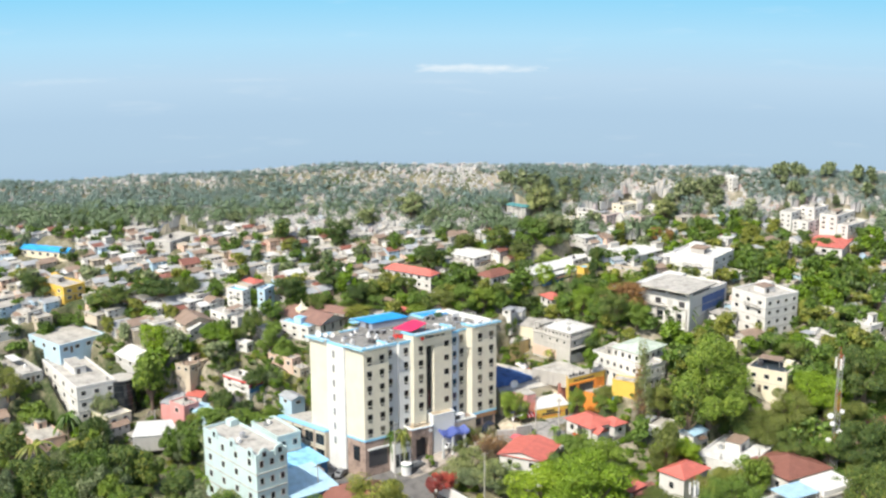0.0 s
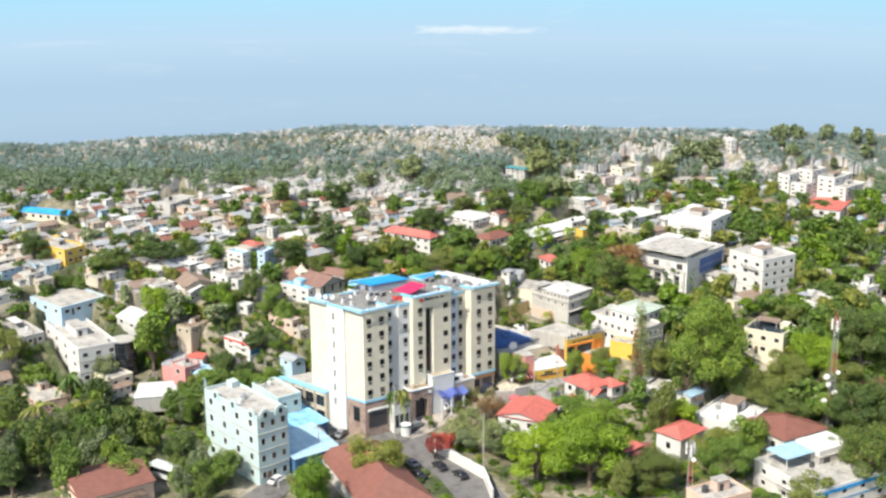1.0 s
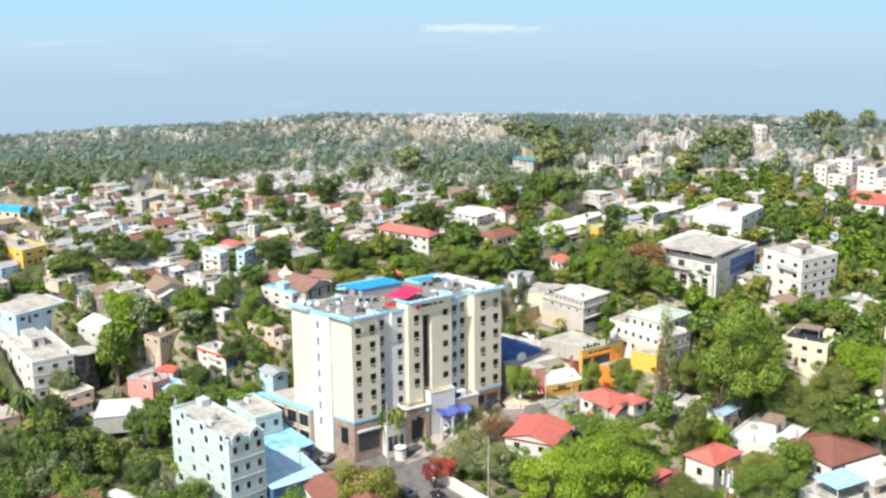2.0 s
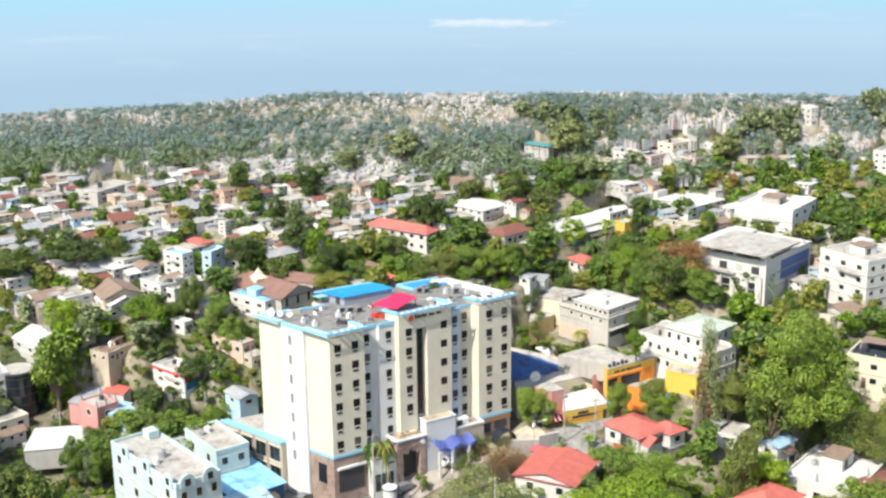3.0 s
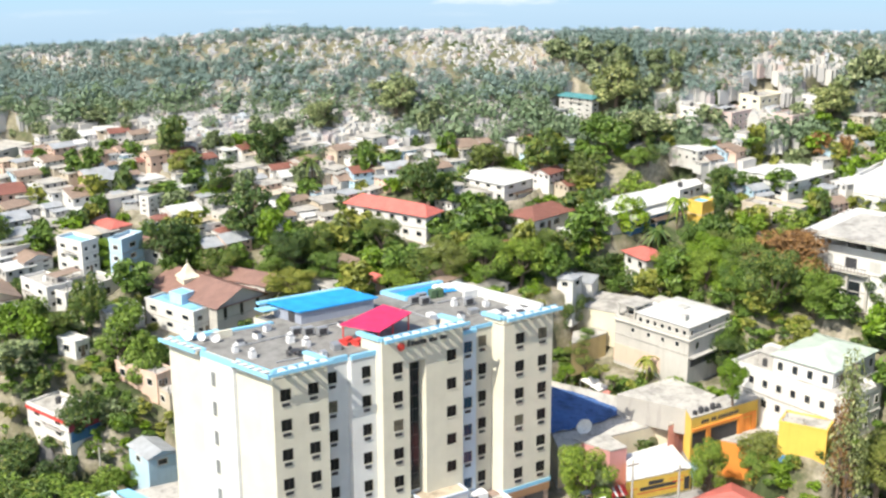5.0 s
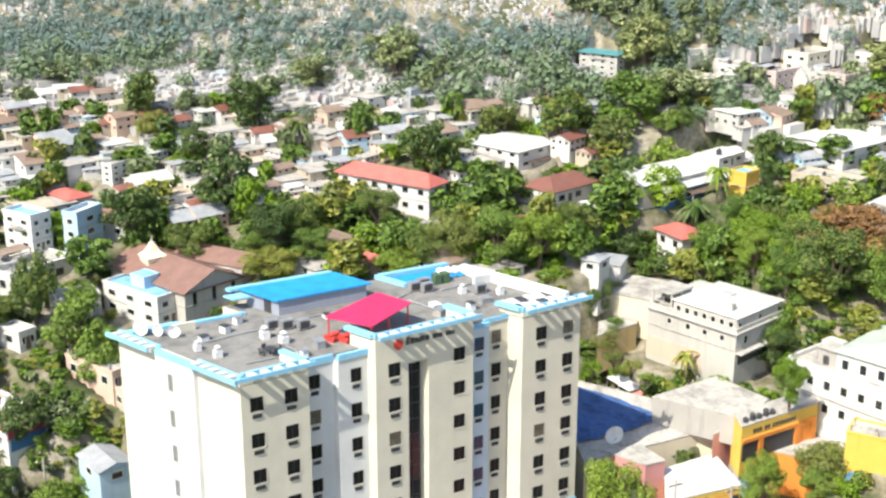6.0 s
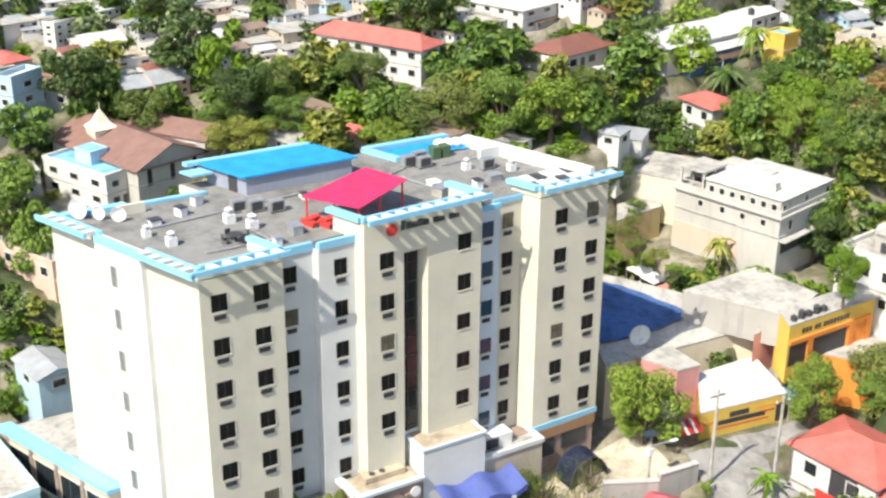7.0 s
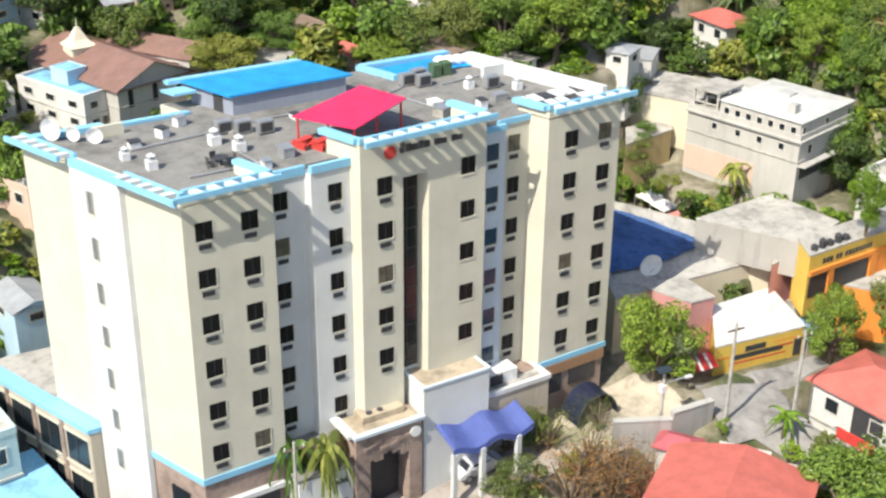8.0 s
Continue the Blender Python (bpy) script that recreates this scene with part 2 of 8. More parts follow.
# ---- backdrop ----
def build_backdrop():
    """Glowing backdrop three kilometres off: plain, mountains, lower sky; haze painted in by height."""
    m = bpy.data.materials.new("hazy_distance")
    m.use_nodes = True
    t = m.node_tree
    t.nodes.remove(t.nodes["Principled BSDF"])
    c = t.nodes.new("ShaderNodeTexCoord")
    sep = t.nodes.new("ShaderNodeSeparateXYZ")
    t.links.new(c.outputs["Object"], sep.inputs[0])
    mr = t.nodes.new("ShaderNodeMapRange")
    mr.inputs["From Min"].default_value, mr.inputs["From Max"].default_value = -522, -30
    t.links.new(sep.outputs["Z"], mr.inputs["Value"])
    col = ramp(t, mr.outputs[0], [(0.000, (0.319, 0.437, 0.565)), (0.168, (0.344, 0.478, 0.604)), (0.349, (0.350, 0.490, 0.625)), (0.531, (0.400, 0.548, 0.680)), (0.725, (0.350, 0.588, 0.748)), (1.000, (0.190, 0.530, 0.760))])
    n = nodes_noise(t, 0.004, 6, 0.55, stretch=(1, 1, 7))
    cloud = ramp(t, n, [(0.6, (0, 0, 0)), (0.75, (0.10, 0.10, 0.10))])
    # one long flat cloud and two faint ones
    for cx, cz, rx, rz, thick in ((-60, -240, 430, 27, 0.6), (-1060, -253, 260, 20, 0.15), (-640, -262, 240, 15, 0.10)):
        mp = t.nodes.new("ShaderNodeMapping")
        mp.inputs["Location"].default_value = (-cx / rx, 0, -cz / rz)
        mp.inputs["Scale"].default_value = (1 / rx, 0, 1 / rz)
        ln = t.nodes.new("ShaderNodeVectorMath")
        ln.operation = "LENGTH"
        t.links.new(c.outputs["Object"], mp.inputs["Vector"])
        t.links.new(mp.outputs[0], ln.inputs[0])
        ad = t.nodes.new("ShaderNodeMath")
        ad.operation = "MULTIPLY_ADD"
        ad.inputs[1].default_value = 1.1
        t.links.new(nodes_noise(t, 0.012, 5, 0.6, stretch=(1, 1, 4)), ad.inputs[0])
        t.links.new(ln.outputs["Value"], ad.inputs[2])
        bank = ramp(t, ad.outputs[0], [(0.6, (thick, thick, thick)), (1.55, (0, 0, 0))])
        cloud = mix(t, 1.0, cloud, bank, "ADD")
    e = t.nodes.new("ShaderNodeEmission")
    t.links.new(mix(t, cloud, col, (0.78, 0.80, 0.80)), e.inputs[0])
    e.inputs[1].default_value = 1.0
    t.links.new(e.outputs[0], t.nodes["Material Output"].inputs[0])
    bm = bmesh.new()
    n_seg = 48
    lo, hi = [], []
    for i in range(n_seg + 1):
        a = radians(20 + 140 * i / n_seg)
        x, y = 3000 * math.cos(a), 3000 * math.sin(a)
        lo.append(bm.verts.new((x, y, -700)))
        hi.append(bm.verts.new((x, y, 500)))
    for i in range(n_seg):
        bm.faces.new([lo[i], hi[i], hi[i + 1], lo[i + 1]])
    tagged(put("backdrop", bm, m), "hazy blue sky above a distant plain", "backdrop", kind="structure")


build_backdrop()
# ---- buildings ----
WINDOW_MESH = {}
ROOFS = []


def keep(key, build, mats):
    """One mesh for all the windows, panes or doors of a size."""
    if key not in WINDOW_MESH:
        bm = build()
        me = bpy.data.meshes.new(key[0])
        bm.to_mesh(me)
        bm.free()
        for k in mats:
            me.materials.append(k)
        WINDOW_MESH[key] = me
    return WINDOW_MESH[key]


def frame_bars(w, h):
    bm = bmesh.new()
    e = min(0.08, w * 0.12)
    for b in ((-w / 2 - e, w / 2 + e, -h / 2 - e, -h / 2), (-w / 2 - e, w / 2 + e, h / 2, h / 2 + e), (-w / 2 - e, -w / 2, -h / 2, h / 2), (w / 2, w / 2 + e, -h / 2, h / 2)):
        box(bm, b[0], b[1], -0.05, 0.01, b[2], b[3], 0)
    return bm


def window_mesh(w, h, glass):
    return keep(("window", round(w, 2), round(h, 2), glass.name), lambda: box(frame_bars(w, h), -w / 2, w / 2, -0.015, 0.01, -h / 2, h / 2, 1), [FRAME, glass])


def hung_window(ob, w, h, m):
    """A window as frame and pane."""
    f = place("window", keep(("window", round(w, 2), round(h, 2)), lambda: frame_bars(w, h), [FRAME]), ob, "", m)
    place("pane", keep(("pane", round(w, 2), round(h, 2)), lambda: boxed(-w / 2, w / 2, -0.015, 0.01, -h / 2, h / 2), [GLASS]), f)


def dress(ob, h, lu, lv, floors, roof, wall, clear):
    """What owners add: floor ledges, balconies, roof walls, column stubs for a next storey, a lean-to of sheets."""
    rng = random.Random(int(abs(ob.location.x * 91 + ob.location.y * 37) * 10))
    fh, small = h / max(1, floors), min(lu, lv)
    k = min(1.0, fh / 2.6)
    for f in range(1, floors):
        z = fh * f
        part("ledge", boxed(-0.12 * k, lu + 0.02, -0.12 * k, -0.004, z - 0.07 * k, z + 0.07 * k), OFFWHITE if rng.random() < 0.5 else CONCRETE, ob)
        part("ledge", boxed(-0.12 * k, -0.004, 0.0, lv, z - 0.07 * k, z + 0.07 * k), CONCRETE, ob)
    if floors > 1 and clear and rng.random() < 0.55 and lv > 4 and not any(w in ob["label"] for w in ("upper storey", "roof terrace", "hall", "gable roof")):
        v0 = rng.uniform(0.1, 0.4) * lv
        v1 = v0 + min(0.45 * lv, 4.5)
        z = fh * (floors - 1)
        bal = part("balcony", boxed(-0.95 * k, -0.125 * k, v0, v1, z - 0.1 * k, z + 0.04 * k), CONCRETE, ob)
        part("rail", boxed(-0.95 * k, -0.88 * k, v0, v1, z + 0.75 * k, z + 0.82 * k), DARK, bal)
        n = max(3, int((v1 - v0) / 0.35))
        for i in range(n):
            v = v0 + (v1 - v0) * (i + 0.5) / n
            part("baluster", boxed(-0.94 * k, -0.90 * k, v - 0.025, v + 0.025, z + 0.045 * k, z + 0.75 * k), DARK, bal)
    if roof != "flat":
        if rng.random() < 0.4 and clear:
            bm = bmesh.new()
            u0 = rng.uniform(0.1, 0.4) * lu
            z = 0.62 * fh
            face(bm, [(u0, -1.4 * k, z), (u0 + 0.5 * lu, -1.4 * k, z), (u0 + 0.5 * lu, -0.01, z + 0.35 * k), (u0, -0.01, z + 0.35 * k)])
            bmesh.ops.solidify(bm, geom=bm.faces[:], thickness=0.05)
            part("porch_roof", bm, ROOF_RUST, ob, "rusty sheet porch roof")
            for u in (u0 + 0.1, u0 + 0.5 * lu - 0.1):
                part("porch_post", boxed(u - 0.05, u + 0.05, -1.35 * k, -1.25 * k, -1.0, z), CONCRETE, ob)
        return
    top = h + 0.06
    if "mint" in ob["label"] or "blue roof terrace" in ob["label"]:
        return
    if small > 2.2 and rng.random() < 0.6:
        for u, v in ((0.06, 0.06), (0.5, 0.06), (0.94, 0.06), (0.06, 0.55), (0.06, 0.94), (0.94, 0.94)):
            if rng.random() < 0.7:
                x, y, r, t = lu * u, lv * v, 0.11 * k + 0.02, rng.uniform(0.5, 1.0) * k
                stub = part("column_stub", boxed(x - r, x + r, y - r, y + r, top, top + t), BLOCKWALL, ob)
                part("rebar", boxed(x - 0.03, x + 0.03, y - 0.03, y + 0.03, top + t, top + t + 0.5 * k), DARK, stub)
    if small > 3.2 and rng.random() < 0.6:
        u0, v0 = lu * rng.uniform(0.3, 0.55), lv * rng.uniform(0.35, 0.6)
        w, d, t = 0.3 * lu, 0.3 * lv, 1.7 * k
        room = part("roof_room", boxed(u0, u0 + w, v0, v0 + d, top, top + t), wall if rng.random() < 0.5 else BLOCKWALL, ob)
        part("room_roof", boxed(u0 - 0.15, u0 + w + 0.15, v0 - 0.15, v0 + d + 0.15, top + t, top + t + 0.1), ROOF_RUST if rng.random() < 0.4 else CONCRETE, room)
        part("room_door", boxed(u0 + 0.2 * w, u0 + 0.5 * w, v0 - 0.03, v0, top + 0.02, top + 0.75 * t), DARK, room)
    elif small > 3.2 and rng.random() < 0.5:
        u0, u1 = lu * 0.1, lu * rng.uniform(0.45, 0.7)
        v1 = lv * 0.9
        sh = part("shade_roof", boxed(u0, u1, 0.5 * lv, v1, top + 1.5 * k, top + 1.56 * k), rng.choice((ROOF_RUST, ROOF_GREY, ROOF_WHITE)), ob)
        for u in (u0 + 0.08, u1 - 0.08):
            for v in (0.5 * lv + 0.08, v1 - 0.08):
                part("shade_post", boxed(u - 0.05, u + 0.05, v - 0.05, v + 0.05, top, top + 1.5 * k), CONCRETE, sh)


def building(name, label, category, at, h, lu, lv, th, floors, cu, cv, roof, wall, top, rise=0.0, group="", clear=True):
    """A house from its near corner: lu along th, lv a quarter turn further. cu and cv windows a floor on the two sides."""
    x, y, z = at
    ob = thing(name, label, category, pose(x, y, z, 0, 0, th), group)
    a = radians(th)
    cx, cy = x + (lu * math.cos(a) - lv * math.sin(a)) / 2, y + (lu * math.sin(a) + lv * math.cos(a)) / 2
    TAKEN.append((cx, cy, 0.42 * max(lu, lv)))
    if abs(lu - lv) > 3:
        for s in (0.25, 0.75):
            k = (s, 0.5) if lu > lv else (0.5, s)
            TAKEN.append((x + k[0] * lu * math.cos(a) - k[1] * lv * math.sin(a), y + k[0] * lu * math.sin(a) + k[1] * lv * math.cos(a), 0.5 * min(lu, lv)))
    sink = 4.0 if clear else 3.2
    if clear:
        s = float(np.interp(y, (0, 22, 40, 60), (2.4, 2.0, 1.6, 1.1)))
        for ax, ay, ln in ((math.cos(a), math.sin(a), lu), (-math.sin(a), math.cos(a), lv)):
            n = max(1, int(ln / s))
            for i in range(n + 1):
                for k in (0.5, 1.4):
                    TAKEN.append((x + ax * ln * i / n, y + ay * ln * i / n - k * s, 0.55 * s))
    PADS.append((x, y, z, lu, lv, a))
    part("wall", boxed(0, lu, 0, lv, -sink, h), wall, ob)
    o = min(0.35, 0.12 * h)
    if roof == "flat":
        bm = boxed(0.02, lu - 0.02, 0.02, lv - 0.02, h, h + 0.06)
        part("roof", bm, top, ob)
        e, ph = min(0.18, 0.05 * min(lu, lv)), min(0.45, 0.12 * h)
        bm = bmesh.new()
        box(bm, -0.05, lu + 0.05, -0.05, e, h + 0.004, h + ph)
        box(bm, -0.05, lu + 0.05, lv - e, lv + 0.05, h + 0.004, h + ph)
        box(bm, -0.05, e, e, lv - e, h + 0.004, h + ph)
        box(bm, lu - e, lu + 0.05, e, lv - e, h + 0.004, h + ph)
        part("parapet", bm, wall, ob)
        if min(lu, lv) > 2.6:
            ROOFS.append((x, y, z + h + 0.06, lu, lv, a))
        if min(lu, lv) > 5 and floors > 1:
            s = min(lu, lv) * 0.2
            part("stair_hut", boxed(lu - 1.6 * s, lu - 0.4 * s, lv - 1.9 * s, lv - 0.5 * s, h + 0.06, h + 1.1), wall, ob)
    else:
        bm = bmesh.new()
        A, B, C, D = (-o, -o, h), (lu + o, -o, h), (lu + o, lv + o, h), (-o, lv + o, h)
        tk = 0.07
        if roof == "shed":
            tops = [(-o, -o, h), (lu + o, -o, h), (lu + o, lv + o, h + rise), (-o, lv + o, h + rise)]
            face(bm, tops)
            face(bm, [(p[0], p[1], p[2] - tk) for p in tops[::-1]])
            for i in range(4):
                p, q = tops[i], tops[(i + 1) % 4]
                face(bm, [(p[0], p[1], p[2] - tk), (q[0], q[1], q[2] - tk), q, p])
        else:
            along = lu >= lv
            inset = (min(lu, lv) / 2 if roof == "hip" else 0.0)
            if along:
                r0, r1 = (-o + inset, lv / 2, h + rise), (lu + o - inset, lv / 2, h + rise)
                quads = [[A, B, r1, r0], [C, D, r0, r1]]
                tris = [[D, A, r0], [B, C, r1]]
            else:
                r0, r1 = (lu / 2, -o + inset, h + rise), (lu / 2, lv + o - inset, h + rise)
                quads = [[B, C, r1, r0], [D, A, r0, r1]]
                tris = [[A, B, r0], [C, D, r1]]
            for q in quads + (tris if roof == "hip" else []):
                face(bm, q)
            for p, q in ((A, B), (B, C), (C, D), (D, A)):
                face(bm, [(p[0], p[1], p[2] - tk), (q[0], q[1], q[2] - tk), q, p])
            face(bm, [(p[0], p[1], p[2] - tk) for p in (D, C, B, A)])
            if roof == "gable":
                for q in tris:
                    g = bmesh.new()
                    face(g, [(min(lu, max(0, p[0])), min(lv, max(0, p[1])), p[2] - (0.03 if p[2] > h else 0)) for p in q])
                    part("gable", g, wall, ob)
        part("roof", bm, top, ob)
    fh = h / max(1, floors)
    for side, n, length in (("u", cu, lu), ("v", cv, lv)):
        if n <= 0:
            continue
        w, wh = min(0.9, 0.36 * length / n), min(1.1, 0.36 * fh)
        me = None if clear else window_mesh(w, wh, GLASS)
        for k in range(floors):
            for i in range(n):
                s = length * (i + 0.5) / n
                zc = fh * (k + 0.55)
                if side == "u":
                    m = pose(s, 0, zc)
                else:
                    m = pose(0, s, zc, 0, 0, -90)
                if clear:
                    hung_window(ob, w, wh, m)
                else:
                    place("window", me, ob, "", m)
    dress(ob, h, lu, lv, floors, roof, wall, clear)
    if clear and cu > 1:
        dh = min(2.0, 0.7 * fh)
        place("door", keep(("door", round(dh, 1)), lambda: boxed(-0.22 * dh, 0.22 * dh, -0.04, 0.01, 0, dh), [BARK]), ob, "", pose(lu / cu, 0, 0.02))
    return ob


def plot(name, label, category, corners, z0, zf, zb, wall, top, over=0.15, group="", foot=1.2):
    """A house on a four-sided plot (front left, front right, back right, back left), its roof rising from zf to zb."""
    cx, cy = sum(p[0] for p in corners) / 4, sum(p[1] for p in corners) / 4
    ob = thing(name, label, category, pose(cx, cy, z0), group)
    tops = (zf, zf, zb, zb)

    def at(i, z, k=1.0):
        x, y = corners[i]
        ln = max(0.1, math.hypot(x - cx, y - cy))
        return ((x - cx) * (1 + (k * over) / ln), (y - cy) * (1 + (k * over) / ln), z - z0)
    bm = bmesh.new()
    for i in range(4):
        j = (i + 1) % 4
        face(bm, [at(i, z0 - foot, 0), at(j, z0 - foot, 0), at(j, tops[j], 0), at(i, tops[i], 0)])
    part("wall", bm, wall, ob)
    bm = bmesh.new()
    face(bm, [at(i, tops[i] + 0.12) for i in range(4)])
    face(bm, [at(i, tops[i]) for i in (3, 2, 1, 0)])
    for i in range(4):
        j = (i + 1) % 4
        face(bm, [at(i, tops[i]), at(j, tops[j]), at(j, tops[j] + 0.12), at(i, tops[i] + 0.12)])
    part("roof", bm, top, ob)
    for i in range(4):
        j = (i + 1) % 4
        for s in (0.2, 0.5, 0.8):
            TAKEN.append((corners[i][0] + (corners[j][0] - corners[i][0]) * s, corners[i][1] + (corners[j][1] - corners[i][1]) * s, 1.0))
    for s in (0.0, 0.2, 0.4, 0.6, 0.8, 1.0):
        for k in (1.4, 3.0):
            TAKEN.append((corners[0][0] + (corners[1][0] - corners[0][0]) * s, corners[0][1] + (corners[1][1] - corners[0][1]) * s - k, 1.1))
    TAKEN.append((cx, cy, 0.3 * math.hypot(corners[2][0] - corners[0][0], corners[2][1] - corners[0][1])))
    a = math.atan2(corners[1][1] - corners[0][1], corners[1][0] - corners[0][0])
    lv = max((corners[k][1] - corners[0][1]) * math.cos(a) - (corners[k][0] - corners[0][0]) * math.sin(a) for k in (2, 3))
    PADS.append((corners[0][0], corners[0][1], z0, math.hypot(corners[1][0] - corners[0][0], corners[1][1] - corners[0][1]), lv, a))
    return ob
# ---- the hotel ----
EA = Vector((math.cos(HA), math.sin(HA), 0))
HOTEL = thing("hotel", "cream and white eight-storey hotel with light blue cornice", "hotel", pose(HX, HY, 0))
TOP, BAND, WIDE, DEPTH = 22.5, 6.5, 26.9, 13.4


CORNERS = [Vector((-18.12, -3.39)), Vector((5.03, 12.67)), Vector((-4.26, 19.65)), Vector((-29.17, 4.81))]


def hp(p):
    """Hotel plan: u along the front, v back along the side; the block is slightly out of square."""
    a, b, c, d = CORNERS
    s, t = (p[0] + 0.85) / (WIDE + 1.25), (p[1] + 0.85) / (DEPTH + 0.85)
    q = (a * (1 - s) + b * s) * (1 - t) + (d * (1 - s) + c * s) * t
    return (q.x - HX, q.y - HY, p[2] + 0.02 * p[0])


def hbox(*a, mat=0, bm=None):
    return box(bm or bmesh.new(), *a, mat=mat, f=hp)


def hpose(u, v, z, turn=0.0):
    return Matrix.Translation(hp((u, v, z))) @ pose(0, 0, 0, 0, 0, 34.5 + turn)


def roof_pose(u, v, z, turn=0.0):
    return pose(HX, HY, 0) @ hpose(u, v, z, turn)


# bays along the front: from, to, how far back the face stands, top, wall
BAYS = [
    (0.0, 4.8, 0.0, TOP, HOTEL_CREAM), (4.8, 7.5, 1.3, TOP - 0.25, HOTEL_WHITE), (7.5, 9.75, 0.8, TOP - 0.15, HOTEL_WHITE),
    (9.75, 12.3, 0.0, TOP + 0.1, HOTEL_CREAM), (12.3, 13.9, 0.9, TOP - 0.35, HOTEL_WHITE), (13.9, 17.55, 0.0, TOP + 0.1, HOTEL_CREAM),
    (17.55, 19.6, 0.9, TOP - 0.25, HOTEL_PALE), (19.6, 21.75, 1.6, TOP - 0.25, HOTEL_CREAM), (21.75, WIDE, 0.0, TOP, HOTEL_CREAM),
]
for a, b, back, top, wall in BAYS:
    part("wall_bay", hbox(a, b, back, DEPTH - 0.02, BAND, top), wall, HOTEL)
part("wall_bay", hbox(9.0, WIDE - 0.1, DEPTH - 0.02, 16.1, -2.0, TOP + 0.1), HOTEL_CREAM, HOTEL)
part("roof_deck", hbox(9.1, WIDE - 0.2, DEPTH - 0.3, 16.0, TOP + 0.1, TOP + 0.128), HOTEL_DECK, HOTEL)
part("wall_bay", hbox(12.3, 13.9, 0.02, 0.9, TOP - 1.25, TOP + 0.09), HOTEL_CREAM, HOTEL)
part("ground_floor", hbox(0.06, 26.8, 0.06, DEPTH - 0.1, -3.0, BAND - 0.01), STONE, HOTEL, "brown stone clad ground floor")
part("ledge_roof", hbox(4.8, 9.75, 0.06, 1.29, BAND - 0.01, BAND + 0.03), HOTEL_DECK, HOTEL)
part("stair_wall", hbox(-0.3, 0.0, 4.4, 8.6, -2.0, TOP + 0.1), HOTEL_WHITE, HOTEL, "white projecting stair wall")
part("roof_deck", hbox(0.3, 26.6, 1.65, DEPTH - 0.3, TOP - 0.45, TOP + 0.13), HOTEL_DECK, HOTEL, "dark grey felt roof deck")
for a, b, c, d in ((-0.08, 4.86, -0.08, 0.1), (21.65, 26.96, -0.08, 0.1), (-0.08, 0.1, 0.1, 4.4), (-0.08, 0.1, 8.6, DEPTH)):
    part("blue_band", hbox(a, b, c, d, BAND - 0.15, BAND + 0.22), SKYBLUE, HOTEL, "light blue string course")

# cornice: a slatted eave of light blue edge beams and white cross beams
OV = 0.85
for a, b, up in ((0.0, 4.8, 0.6), (9.75, 17.55, 1.15), (21.75, WIDE, 0.55)):
    part("parapet", hbox(a, b, 0.0, 0.24, TOP + 0.1, TOP + up), HOTEL_CREAM, HOTEL)
    part("parapet", hbox(b - 0.24, b, 0.24, 2.6 if b < 26 else DEPTH - 0.4, TOP + 0.1, TOP + up - 0.02), HOTEL_CREAM, HOTEL)
    if a > 1:
        part("parapet", hbox(a, a + 0.24, 0.24, 2.6, TOP + 0.1, TOP + up - 0.02), HOTEL_CREAM, HOTEL)
    else:
        part("parapet", hbox(0.0, 0.24, 0.24, DEPTH - 0.4, TOP + 0.1, TOP + up - 0.12), HOTEL_CREAM, HOTEL)


def cornice(u0, u1, z, out_u=0.0):
    cor = part("cornice", hbox(u0 - out_u, u1, -OV, -OV + 0.16, z, z + 0.3), SKYBLUE, HOTEL, "light blue slatted cornice")
    part("inner_beam", hbox(u0, u1, 0.0, 0.2, z - 0.1, z + 0.3), SKYBLUE, cor)
    n = max(2, int((u1 - u0) / 0.85))
    for i in range(n):
        u = u0 + (i + 0.5) * (u1 - u0) / n
        part("cross_beam", hbox(u - 0.2, u + 0.2, -OV + 0.165, -0.005, z + 0.06, z + 0.27), HOTEL_WHITE, cor)


def side_cornice(v0, v1, z):
    cor = part("cornice", hbox(-OV, -OV + 0.16, v0 - (OV if v0 == 0 else 0), v1, z, z + 0.3), SKYBLUE, HOTEL, "light blue slatted cornice")
    part("inner_beam", hbox(0.0, 0.2, v0, v1, z - 0.1, z + 0.3), SKYBLUE, cor)
    n = max(2, int((v1 - v0) / 0.85))
    for i in range(n):
        v = v0 + (i + 0.5) * (v1 - v0) / n
        part("cross_beam", hbox(-OV + 0.165, -0.005, v - 0.2, v + 0.2, z + 0.06, z + 0.27), HOTEL_WHITE, cor)


